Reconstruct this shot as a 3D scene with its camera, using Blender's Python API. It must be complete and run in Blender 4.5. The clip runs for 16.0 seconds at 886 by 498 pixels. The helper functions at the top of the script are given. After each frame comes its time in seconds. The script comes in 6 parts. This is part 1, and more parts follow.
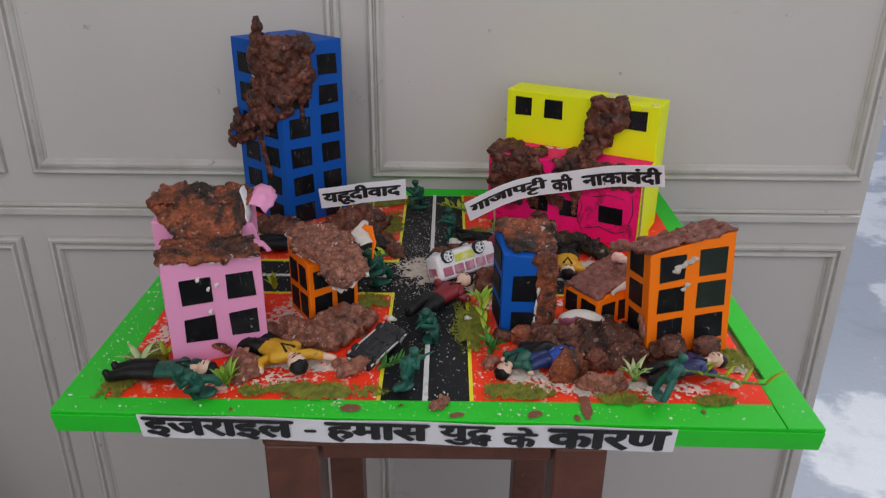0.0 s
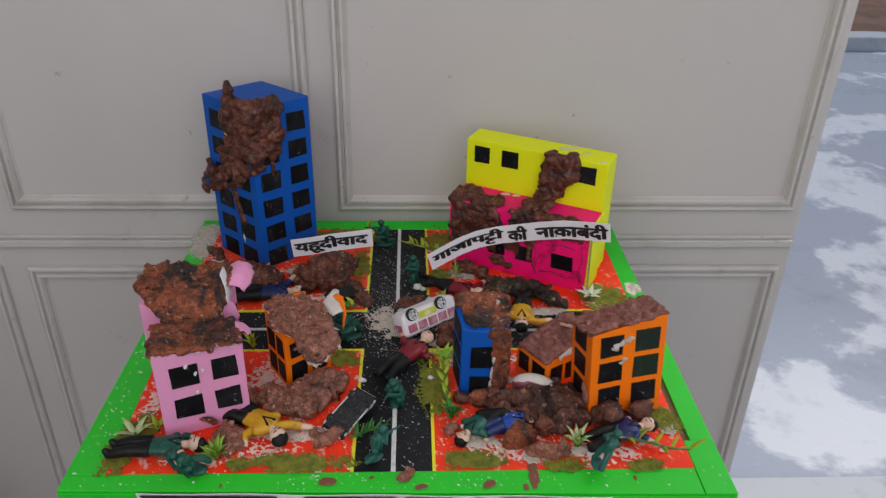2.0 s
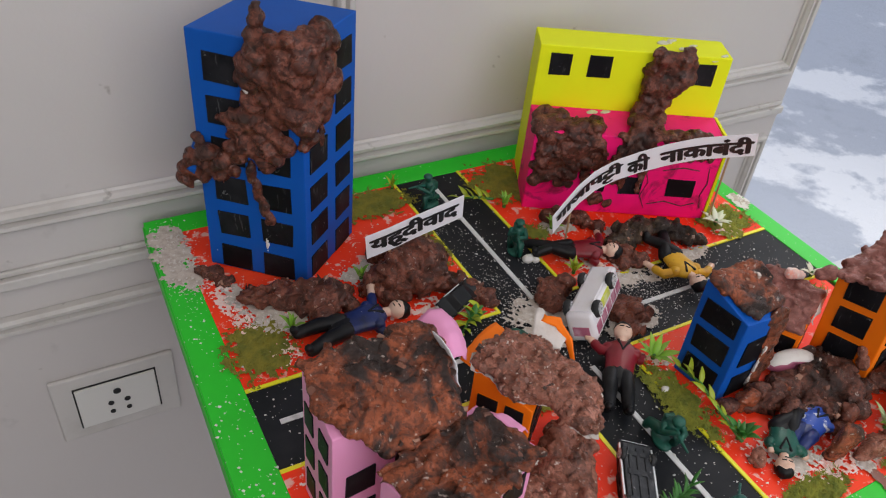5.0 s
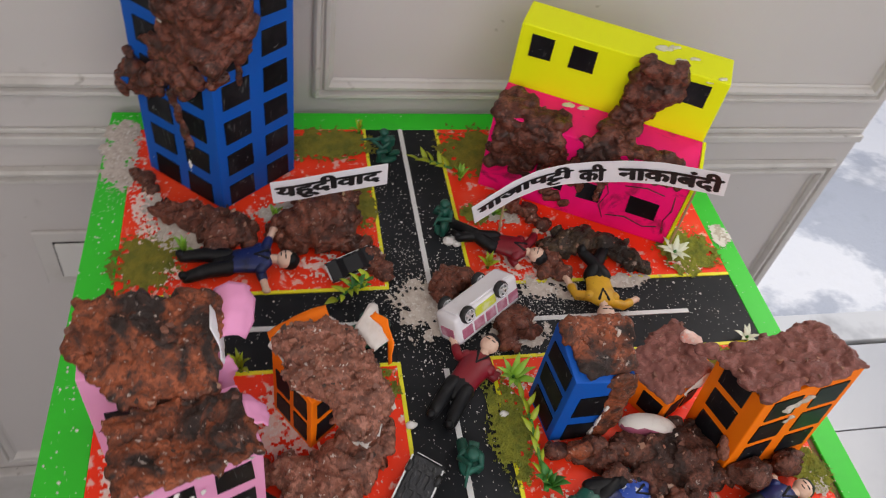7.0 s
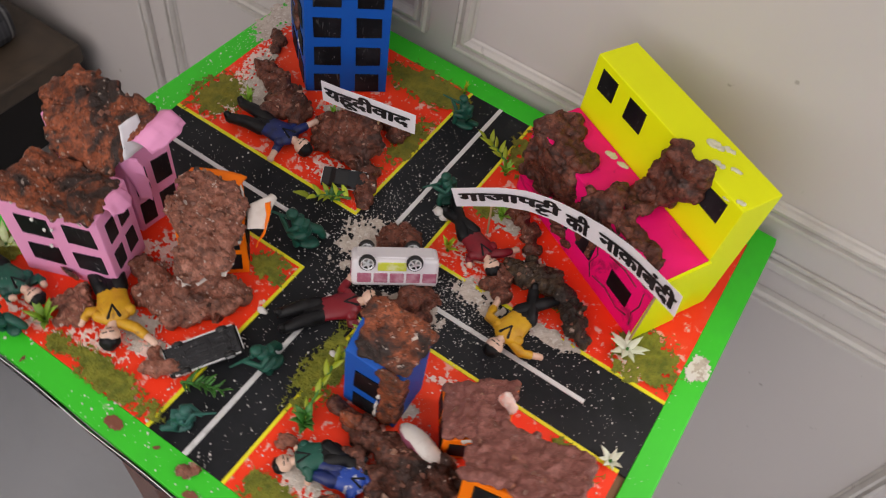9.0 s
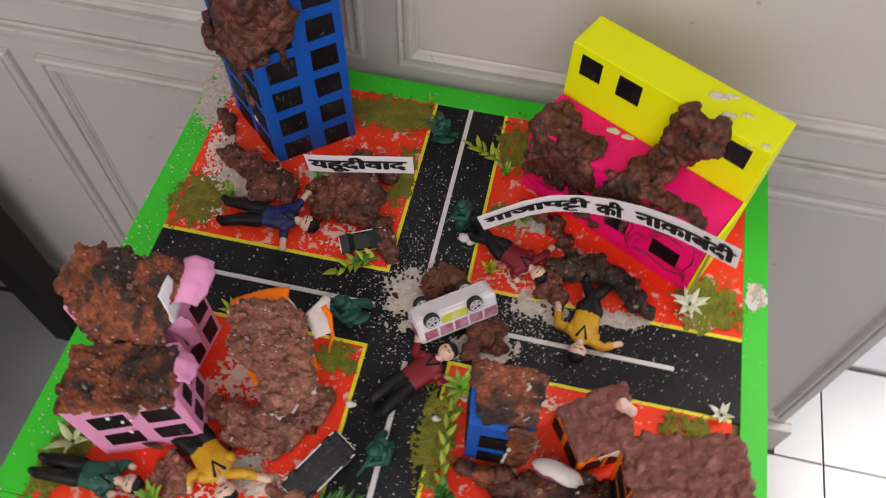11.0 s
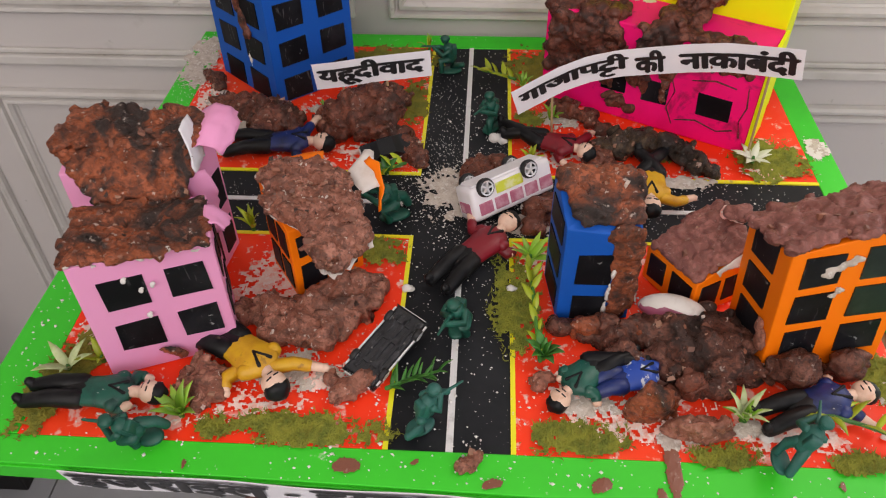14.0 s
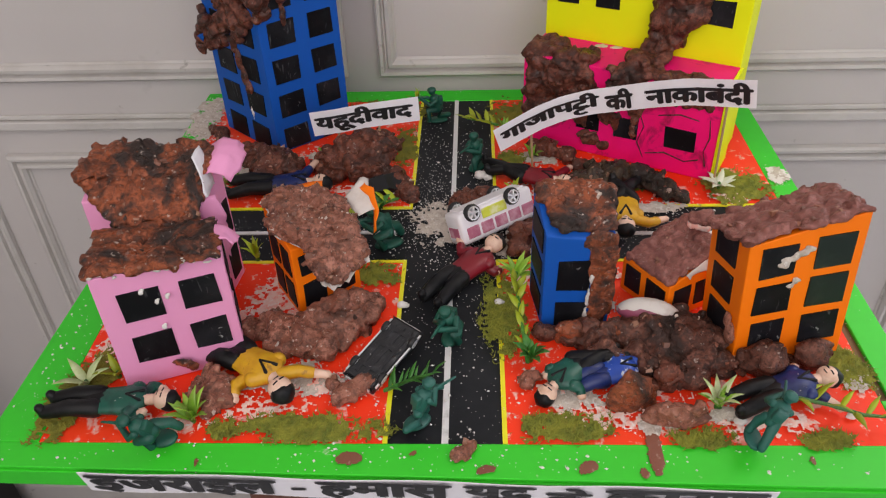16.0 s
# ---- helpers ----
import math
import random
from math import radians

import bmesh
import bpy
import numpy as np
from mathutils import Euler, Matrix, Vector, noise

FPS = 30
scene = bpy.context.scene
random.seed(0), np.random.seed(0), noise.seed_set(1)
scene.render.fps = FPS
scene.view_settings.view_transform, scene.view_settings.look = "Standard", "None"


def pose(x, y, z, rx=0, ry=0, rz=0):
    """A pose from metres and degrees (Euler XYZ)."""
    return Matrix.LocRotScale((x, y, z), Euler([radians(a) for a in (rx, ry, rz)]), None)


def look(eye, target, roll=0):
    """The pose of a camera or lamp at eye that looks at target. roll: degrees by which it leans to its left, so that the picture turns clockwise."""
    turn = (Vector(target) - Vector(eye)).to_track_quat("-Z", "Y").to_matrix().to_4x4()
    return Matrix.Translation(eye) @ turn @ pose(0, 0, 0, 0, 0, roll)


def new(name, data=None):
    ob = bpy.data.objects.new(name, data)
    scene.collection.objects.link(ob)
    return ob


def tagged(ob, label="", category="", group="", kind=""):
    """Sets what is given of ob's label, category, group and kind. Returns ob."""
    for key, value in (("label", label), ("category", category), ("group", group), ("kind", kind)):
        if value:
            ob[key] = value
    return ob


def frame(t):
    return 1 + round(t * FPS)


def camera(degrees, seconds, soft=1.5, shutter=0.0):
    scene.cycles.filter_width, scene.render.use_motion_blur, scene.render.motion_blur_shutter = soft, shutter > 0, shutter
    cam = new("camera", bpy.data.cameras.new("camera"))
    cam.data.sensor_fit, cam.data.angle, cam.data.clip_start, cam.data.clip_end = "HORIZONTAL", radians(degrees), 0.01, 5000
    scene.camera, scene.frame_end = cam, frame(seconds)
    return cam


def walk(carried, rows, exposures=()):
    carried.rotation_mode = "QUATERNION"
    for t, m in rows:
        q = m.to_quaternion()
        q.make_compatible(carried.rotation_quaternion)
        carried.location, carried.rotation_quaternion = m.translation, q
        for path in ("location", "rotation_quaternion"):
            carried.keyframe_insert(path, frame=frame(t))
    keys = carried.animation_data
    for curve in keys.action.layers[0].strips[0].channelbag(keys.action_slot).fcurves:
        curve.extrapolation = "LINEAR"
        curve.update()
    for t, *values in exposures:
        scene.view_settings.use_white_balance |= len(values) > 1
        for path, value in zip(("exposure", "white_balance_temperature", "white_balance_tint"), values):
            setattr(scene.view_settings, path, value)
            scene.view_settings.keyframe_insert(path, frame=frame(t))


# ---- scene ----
cam = camera(59.1, 16.0, soft=1.1, shutter=0.4)
PATH = [
    (0, (0.013, -0.628, 0.931), (0.006, 1.193, 0.104), 0.5),
    (0.5, (0.018, -0.617, 0.964), (0.021, 1.195, 0.118), 0.9),
    (1, (0.014, -0.604, 1.01), (0.026, 1.183, 0.113), 1.0),
    (1.5, (0.012, -0.608, 1.037), (0.044, 1.159, 0.102), 1.1),
    (2, (0.014, -0.628, 1.063), (0.095, 1.111, 0.079), 1.3),
    (2.5, (-0.072, -0.631, 1.06), (0.141, 1.078, 0.043), 2.4),
    (3, (-0.147, -0.626, 1.05), (0.199, 1.049, 0.014), 2.8),
    (3.5, (-0.26, -0.537, 1.007), (0.274, 1.078, -0.045), 3.7),
    (3.7, (-0.294, -0.494, 0.999), (0.313, 1.086, -0.066), 4.1),
    (5.8, (-0.287, -0.264, 0.999), (0.555, 0.962, -0.338), 7.8),
    (6, (-0.273, -0.282, 1.012), (0.528, 0.954, -0.341), 9.1),
    (6.5, (-0.168, -0.306, 1.045), (0.442, 0.969, -0.37), 11.0),
    (7, (-0.109, -0.318, 1.056), (0.31, 0.97, -0.415), 11.6),
    (7.5, (-0.056, -0.338, 1.076), (0.13, 0.93, -0.46), 10.7),
    (8, (0.05, -0.345, 1.089), (-0.006, 0.884, -0.487), 10.1),
    (8.5, (0.092, -0.327, 1.097), (-0.184, 0.848, -0.498), 10.8),
    (9, (0.184, -0.283, 1.109), (-0.284, 0.795, -0.509), 12.0),
    (9.5, (0.208, -0.26, 1.114), (-0.378, 0.752, -0.509), 10.8),
    (9.7, (0.209, -0.257, 1.12), (-0.377, 0.757, -0.501), 9.5),
    (11.8, (-0.001, -0.26, 1.153), (-0.018, 0.705, -0.599), 2.1),
    (12, (0.002, -0.274, 1.126), (-0.017, 0.744, -0.595), 3.0),
    (12.5, (0.01, -0.316, 1.047), (-0.034, 0.801, -0.612), 3.4),
    (13, (-0.009, -0.337, 0.996), (-0.078, 0.906, -0.57), 2.2),
    (13.5, (0.001, -0.364, 0.963), (-0.083, 0.994, -0.503), 0.6),
    (14, (0.012, -0.399, 0.954), (-0.082, 1.051, -0.42), -0.8),
    (14.5, (0.01, -0.43, 0.952), (-0.084, 1.085, -0.35), -1.6),
    (15, (0.013, -0.451, 0.941), (-0.073, 1.106, -0.311), -1.8),
    (15.5, (0.013, -0.455, 0.942), (-0.069, 1.121, -0.286), -2.0),
    (16, (0.017, -0.453, 0.947), (-0.068, 1.138, -0.262), -2.2),
]
walk(cam, [(t, look(eye, target, roll)) for t, eye, target, roll in PATH], [(0, -0.26, 6400, 10), (3.5, -0.26, 6400, 10), (5.8, 0.22, 6500, 11), (7, 0.06, 6700, 12), (8, 0.0, 6700, 13), (9.5, 0.1, 7000, 15), (12, 0.06, 6800, 14), (13.5, 0.30, 7000, 15), (14, 0.2, 7000, 15), (15, 0.12, 6800, 14), (16, 0.12, 6800, 14)])

# ---- light ----
Z0 = 0.62          # top of the board
FLOOR = -0.08      # room floor
WALL = 0.238       # face of the panelled wall

world = bpy.data.worlds.new("world")
scene.world = world
world.use_nodes = True
wn = world.node_tree.nodes
sky = wn.new("ShaderNodeTexSky")
sky.sky_type, sky.sun_disc = "NISHITA", False
sky.sun_elevation, sky.sun_rotation = radians(48), radians(60)
world.node_tree.links.new(sky.outputs["Color"], wn["Background"].inputs["Color"])
wn["Background"].inputs["Strength"].default_value = 0.11

sun = new("sun", bpy.data.lights.new("sun", "SUN"))
sun.data.energy, sun.data.angle, sun.data.color = 1.25, radians(14), (1.0, 0.96, 0.9)
sun.matrix_world = look((3.0, 2.4, 4.5), (0.6, 0.9, 0.0))


def area_light(name, eye, target, w, h, watts, colour):
    lamp = new(name, bpy.data.lights.new(name, "AREA"))
    lamp.data.shape, lamp.data.size, lamp.data.size_y = "RECTANGLE", w, h
    lamp.data.energy, lamp.data.color = watts, colour
    lamp.matrix_world = look(eye, target)
    return lamp


# The south and east lamps are added, standing in for unknown light sources.
area_light("added_south_light", (-0.15, -1.48, 1.72), (-0.1, 0.0, 1.0), 2.4, 1.8, 26, (1.0, 0.945, 0.88))
area_light("added_east_light", (2.26, -0.85, 1.65), (0.0, -0.85, 1.2), 1.05, 1.5, 4.5, (0.90, 0.95, 1.0))
area_light("doorway_daylight", (1.05, 0.42, 1.1), (0.7, -0.6, 0.4), 0.95, 1.9, 4, (0.93, 0.97, 1.0))


# ---- materials ----
class Mat:
    """A node material: base colour, then patches, speckles and bump laid over it."""

    def __init__(self, name, colour, rough=0.6, metal=0.0, spec=0.5):
        self.m = bpy.data.materials.new(name)
        self.m.use_nodes = True
        self.t = self.m.node_tree
        self.b = self.t.nodes["Principled BSDF"]
        self.b.inputs["Roughness"].default_value = rough
        self.b.inputs["Metallic"].default_value = metal
        self.b.inputs["Specular IOR Level"].default_value = spec
        self.co = self.t.nodes.new("ShaderNodeTexCoord").outputs["Object"]
        rgb = self.t.nodes.new("ShaderNodeRGB")
        rgb.outputs[0].default_value = (*colour, 1)
        self.c = rgb.outputs[0]
        self.t.links.new(self.c, self.b.inputs["Base Color"])
        self.h = None

    def streaks(self, colour, scale, squash, lo, hi, most):
        """Patches drawn out along z."""
        keep = self.co
        m = self.t.nodes.new("ShaderNodeMapping")
        m.inputs["Scale"].default_value = (1, 1, squash)
        self.t.links.new(keep, m.inputs["Vector"])
        self.co = m.outputs["Vector"]
        self.patches(colour, scale, lo, hi, most, 5.0, 0.3)
        self.co = keep
        return self

    def noise(self, scale, detail=4.0, rough=0.6, warp=0.0):
        n = self.t.nodes.new("ShaderNodeTexNoise")
        n.inputs["Scale"].default_value, n.inputs["Detail"].default_value = scale, detail
        n.inputs["Roughness"].default_value, n.inputs["Distortion"].default_value = rough, warp
        self.t.links.new(self.co, n.inputs["Vector"])
        return n.outputs["Fac"]

    def ramp(self, fac, lo, hi, a=0.0, b=1.0):
        r = self.t.nodes.new("ShaderNodeMapRange")
        r.inputs["From Min"].default_value, r.inputs["From Max"].default_value = lo, hi
        r.inputs["To Min"].default_value, r.inputs["To Max"].default_value = a, b
        self.t.links.new(fac, r.inputs["Value"])
        return r.outputs["Result"]

    def over(self, fac, colour):
        x = self.t.nodes.new("ShaderNodeMix")
        x.data_type = "RGBA"
        self.t.links.new(fac, x.inputs["Factor"])
        self.t.links.new(self.c, x.inputs["A"])
        x.inputs["B"].default_value = (*colour, 1)
        self.c = x.outputs["Result"]
        self.t.links.new(self.c, self.b.inputs["Base Color"])
        return self

    def patches(self, colour, scale, lo, hi, most=1.0, detail=4.0, warp=0.0):
        return self.over(self.ramp(self.noise(scale, detail, 0.6, warp), lo, hi, 0.0, most), colour)

    def cells(self, colour, scale, lo, hi, most):
        """Chunks told apart by tone, their borders bent by noise."""
        n = self.t.nodes.new("ShaderNodeTexNoise")
        n.inputs["Scale"].default_value, n.inputs["Detail"].default_value = scale * 1.7, 4.0
        self.t.links.new(self.co, n.inputs["Vector"])
        bend = self.t.nodes.new("ShaderNodeVectorMath")
        bend.operation, bend.inputs["Scale"].default_value = "SCALE", 0.9 / scale
        self.t.links.new(n.outputs["Color"], bend.inputs[0])
        add = self.t.nodes.new("ShaderNodeVectorMath")
        self.t.links.new(self.co, add.inputs[0])
        self.t.links.new(bend.outputs["Vector"], add.inputs[1])
        v = self.t.nodes.new("ShaderNodeTexVoronoi")
        v.inputs["Scale"].default_value = scale
        self.t.links.new(add.outputs["Vector"], v.inputs["Vector"])
        sep = self.t.nodes.new("ShaderNodeSeparateColor")
        self.t.links.new(v.outputs["Color"], sep.inputs["Color"])
        return self.over(self.ramp(sep.outputs["Red"], lo, hi, 0.0, most), colour)

    def vary(self, amount):
        """Object to object change of tone."""
        info = self.t.nodes.new("ShaderNodeObjectInfo")
        hsv = self.t.nodes.new("ShaderNodeHueSaturation")
        self.t.links.new(self.ramp(info.outputs["Random"], 0, 1, 1 - amount, 1 + amount), hsv.inputs["Value"])
        self.t.links.new(self.c, hsv.inputs["Color"])
        self.c = hsv.outputs["Color"]
        self.t.links.new(self.c, self.b.inputs["Base Color"])
        return self

    def gloss(self, scale, lo, hi, a, b):
        self.t.links.new(self.ramp(self.noise(scale, 3.0), lo, hi, a, b), self.b.inputs["Roughness"])
        return self

    def bump(self, scale, strength, dist, detail=6.0, warp=0.0):
        u = self.t.nodes.new("ShaderNodeBump")
        u.inputs["Strength"].default_value, u.inputs["Distance"].default_value = strength, dist
        self.t.links.new(self.noise(scale, detail, 0.65, warp), u.inputs["Height"])
        if self.h:
            self.t.links.new(self.h, u.inputs["Normal"])
        self.h = u.outputs["Normal"]
        self.t.links.new(self.h, self.b.inputs["Normal"])
        return self


WHITE_DUST = (0.72, 0.66, 0.6)
M = {}
M["wall"] = Mat("wall_paint", (0.565, 0.527, 0.512), 0.5).patches((0.525, 0.488, 0.474), 3.0, 0.42, 0.75, 0.7).patches((0.24, 0.22, 0.20), 7.0, 0.70, 0.78, 0.5, 6.0).patches((0.28, 0.25, 0.22), 46.0, 0.70, 0.75, 0.7, 3).bump(60, 0.12, 0.002).bump(400, 0.05, 0.0004).m
M["moulding"] = Mat("moulding_paint", (0.57, 0.54, 0.515), 0.45).patches((0.38, 0.35, 0.315), 14, 0.50, 0.74, 0.6, 7).patches((0.20, 0.18, 0.155), 60, 0.64, 0.72, 0.6, 5).bump(220, 0.15, 0.0006).m
M["joint"] = Mat("dark_floor_joint", (0.07, 0.055, 0.045), 0.9).m
# Pale paint for the unseen walls and ceiling, so they bounce more light.
M["room"] = Mat("bounce_paint", (0.80, 0.775, 0.755), 0.7).patches((0.72, 0.69, 0.67), 2.0, 0.4, 0.8, 0.5).bump(50, 0.1, 0.002).m
M["floor"] = Mat("floor_marble", (0.38, 0.39, 0.41), 0.22, 0.0, 0.6).patches((0.29, 0.30, 0.315), 2.2, 0.45, 0.7, 0.6, 8, 1.2).patches((0.3, 0.29, 0.28), 30, 0.72, 0.8, 0.4).m
M["concrete"] = Mat("yard_concrete", (0.45, 0.475, 0.53), 0.85).patches((0.82, 0.82, 0.83), 2.2, 0.52, 0.57, 0.9, 9, 0.15).patches((0.30, 0.32, 0.36), 6.5, 0.56, 0.74, 0.45, 8).patches((0.7, 0.7, 0.7), 17, 0.68, 0.74, 0.7).bump(30, 0.3, 0.01).bump(200, 0.3, 0.002).m
M["soil"] = Mat("red_soil", (0.30, 0.16, 0.10), 0.95).patches((0.16, 0.10, 0.07), 5, 0.4, 0.7).bump(18, 0.6, 0.03).m
M["kerb"] = Mat("kerb_stone", (0.6, 0.6, 0.6), 0.8).patches((0.3, 0.3, 0.32), 8, 0.5, 0.75).m
M["green"] = Mat("green_card", (0.021, 0.61, 0.022), 0.5).patches((0.019, 0.50, 0.022), 24, 0.5, 0.75, 0.5).patches(WHITE_DUST, 90, 0.70, 0.74, 0.5, 5).patches((0.01, 0.22, 0.05), 40, 0.74, 0.80, 0.7).bump(300, 0.05, 0.0003).m
M["red"] = Mat("red_paper", (1.0, 0.042, 0.007), 0.55, 0.0, 0.35).patches((1.0, 0.13, 0.07), 26, 0.56, 0.76, 0.6, 6).patches((0.88, 0.55, 0.48), 95, 0.575, 0.63, 0.85, 7, 0.4).patches((0.85, 0.10, 0.02), 14, 0.5, 0.8, 0.4).bump(500, 0.1, 0.0003).m
M["road"] = Mat("road_paper", (0.0095, 0.0105, 0.013), 0.55, 0.0, 0.2).patches((0.035, 0.037, 0.042), 14, 0.45, 0.75, 0.7, 5).patches((0.45, 0.43, 0.42), 420, 0.73, 0.76, 0.8, 2).bump(500, 0.08, 0.0003).m
M["yellow_tape"] = Mat("yellow_tape", (0.86, 0.80, 0.02), 0.45).patches((0.4, 0.33, 0.1), 90, 0.62, 0.7, 0.7, 5).m
M["white_tape"] = Mat("white_tape", (0.74, 0.74, 0.74), 0.5).patches((0.4, 0.39, 0.38), 80, 0.58, 0.7, 0.6, 5).m
M["card_edge"] = Mat("cardboard", (0.20, 0.12, 0.06), 0.8).bump(300, 0.2, 0.0005).m
M["paper"] = Mat("white_paper", (0.80, 0.78, 0.82), 0.6).patches((0.66, 0.64, 0.68), 40, 0.5, 0.8, 0.5).bump(60, 0.1, 0.001).m
M["ink"] = Mat("black_ink", (0.012, 0.012, 0.014), 0.35).patches((0.05, 0.05, 0.055), 60, 0.55, 0.8, 0.6).m
M["window"] = Mat("black_window_paper", (0.006, 0.006, 0.008), 0.5, 0.0, 0.15).patches((0.03, 0.03, 0.034), 40, 0.45, 0.8, 0.7).streaks((0.36, 0.36, 0.37), 330, 0.22, 0.62, 0.74, 0.25).patches((0.42, 0.42, 0.42), 190, 0.66, 0.72, 0.5, 6, 0.6).vary(0.4).m
M["window_green"] = Mat("dark_green_window_paper", (0.012, 0.020, 0.016), 0.45, 0.0, 0.3).patches((0.05, 0.06, 0.05), 50, 0.5, 0.8, 0.7).m


def card(name, colour, dark):
    return Mat(name, colour, 0.55, 0.0, 0.3).patches(dark, 18, 0.5, 0.8, 0.35).patches(WHITE_DUST, 110, 0.735, 0.77, 0.7, 5).patches((0.10, 0.05, 0.035), 70, 0.76, 0.80, 0.8, 4).bump(120, 0.06, 0.0006).m


M["blue"] = card("blue_card", (0.001, 0.086, 0.43), (0.002, 0.060, 0.30))
M["pink"] = card("pink_card", (0.82, 0.33, 0.56), (0.74, 0.25, 0.47))
M["magenta_sooty"] = Mat("sooty_magenta_card", (1.0, 0.006, 0.20), 0.55, 0.0, 0.3).patches((0.80, 0.004, 0.13), 26, 0.45, 0.7, 0.6, 5, 0.5).patches((0.16, 0.012, 0.030), 34, 0.56, 0.68, 0.75, 7, 1.2).patches(WHITE_DUST, 110, 0.72, 0.76, 0.7, 5).bump(120, 0.06, 0.0006).m
M["yellow"] = card("yellow_card", (0.84, 0.90, 0.004), (0.78, 0.78, 0.004))
M["orange"] = card("orange_card", (1.0, 0.20, 0.002), (0.92, 0.15, 0.002))
M["torn"] = Mat("torn_paper_pulp", (0.66, 0.60, 0.56), 0.8).patches((0.5, 0.42, 0.36), 120, 0.5, 0.75, 0.6).bump(250, 0.4, 0.001).m


def clay(name, a, b, dark, burnt=0.5, dust=0.75, relief=0.9):
    # pale and dark also put highlights and crevice shade into the clay's own tones
    pale = tuple(min(0.6, 1.35 * c + 0.015) for c in a)
    k = Mat(name, a, 0.5, 0.0, 0.32).cells(b, 105, 0.35, 0.75, 0.9).cells(pale, 150, 0.70, 0.95, 0.8).patches(dark, 85, 0.50, 0.60, 0.85, 7, 1.0)
    k.patches(b, 260, 0.47, 0.57, 0.75, 6, 0.5).patches(dark, 420, 0.54, 0.60, 0.65, 5, 0.4).patches(pale, 230, 0.57, 0.64, 0.7, 5, 0.6)
    k.patches((0.026, 0.020, 0.018), 30, 0.57 - 0.10 * burnt, 0.66 - 0.10 * burnt, 0.6 + 0.35 * burnt, 8, 0.9)
    k.patches((0.62, 0.52, 0.46), 260, 0.645, 0.68, dust, 4)
    return k.gloss(110, 0.38, 0.62, 0.26, 0.70).bump(150, 0.8 * relief, 0.0026, 8.0, 0.7).bump(430, 0.85 * relief, 0.0012, 6.0, 0.3).m


M["clay"] = clay("brown_clay", (0.195, 0.061, 0.036), (0.118, 0.036, 0.022), (0.055, 0.022, 0.016), 0.1, 0.4, 0.65)
M["clay_grey"] = clay("greyish_clay", (0.365, 0.152, 0.105), (0.245, 0.088, 0.055), (0.112, 0.049, 0.035), -0.3, 0.95)
M["clay_red"] = clay("red_brown_clay", (0.330, 0.086, 0.035), (0.200, 0.052, 0.022), (0.070, 0.028, 0.019), 1.0, 0.6)
M["clay_mauve"] = clay("mauve_brown_clay", (0.265, 0.100, 0.082), (0.215, 0.078, 0.063), (0.17, 0.062, 0.050), -0.9, 0.25, 0.5)
M["clay_dark"] = clay("dark_clay", (0.170, 0.062, 0.040), (0.090, 0.032, 0.021), (0.036, 0.018, 0.015), 0.3, 0.5)
chips = Mat("clay_chip", (0.19, 0.08, 0.055), 0.45)
isle = chips.t.nodes.new("ShaderNodeNewGeometry").outputs["Random Per Island"]
for lo, hi, c in ((0.35, 0.4, (0.30, 0.12, 0.075)), (0.55, 0.6, (0.06, 0.035, 0.028)), (0.70, 0.72, (0.36, 0.19, 0.13)), (0.96, 0.97, (0.60, 0.50, 0.44))):
    chips.over(chips.ramp(isle, lo, hi), c)
M["clay_burnt"] = clay("charred_mossy_clay", (0.085, 0.052, 0.028), (0.045, 0.026, 0.018), (0.020, 0.014, 0.012), 0.4, 0.2)
M["clay_tower"] = clay("dark_glossy_clay", (0.165, 0.050, 0.030), (0.085, 0.025, 0.016), (0.030, 0.012, 0.009), 0.3, 0.12, 0.45)
M["chip"] = chips.bump(500, 0.5, 0.0006).m
M["dust"] = Mat("pinkish_plaster_dust", (0.87, 0.62, 0.55), 0.9).patches((0.90, 0.26, 0.17), 150, 0.47, 0.62, 0.7).patches((0.85, 0.78, 0.74), 300, 0.52, 0.6, 0.8).bump(500, 0.5, 0.0008).m
M["sand"] = Mat("pale_sand", (0.58, 0.51, 0.45), 0.9).patches((0.40, 0.33, 0.27), 160, 0.42, 0.62, 0.8).patches((0.7, 0.66, 0.62), 330, 0.55, 0.62, 0.8).bump(600, 0.6, 0.001).m
M["smear"] = Mat("pale_dried_glue", (0.66, 0.64, 0.46), 0.5).m
M["crumb"] = Mat("white_crumb", (0.74, 0.71, 0.68), 0.7).m
M["moss"] = Mat("moss_powder", (0.29, 0.295, 0.034), 0.9).patches((0.14, 0.175, 0.022), 120, 0.4, 0.65, 0.9).patches((0.27, 0.23, 0.03), 300, 0.55, 0.7, 0.6).bump(900, 0.8, 0.0012).m
M["moss_dark"] = Mat("olive_moss", (0.235, 0.205, 0.020), 0.85).patches((0.125, 0.135, 0.015), 90, 0.4, 0.65, 0.9).bump(800, 0.6, 0.001).m
M["soldier"] = Mat("dark_green_plastic", (0.005, 0.075, 0.050), 0.5).patches((0.01, 0.16, 0.11), 120, 0.5, 0.75, 0.6).bump(350, 0.15, 0.0006).m
M["soldier_pale"] = Mat("dusty_green_plastic", (0.012, 0.105, 0.082), 0.55).patches((0.10, 0.20, 0.18), 90, 0.5, 0.75, 0.6).m
M["leaf"] = Mat("plastic_leaf", (0.21, 0.43, 0.034), 0.4).patches((0.40, 0.55, 0.08), 70, 0.45, 0.7, 0.8).vary(0.3).m
M["leaf_dark"] = Mat("dark_plastic_leaf", (0.03, 0.15, 0.02), 0.4).patches((0.10, 0.26, 0.03), 90, 0.45, 0.7, 0.7).vary(0.3).m
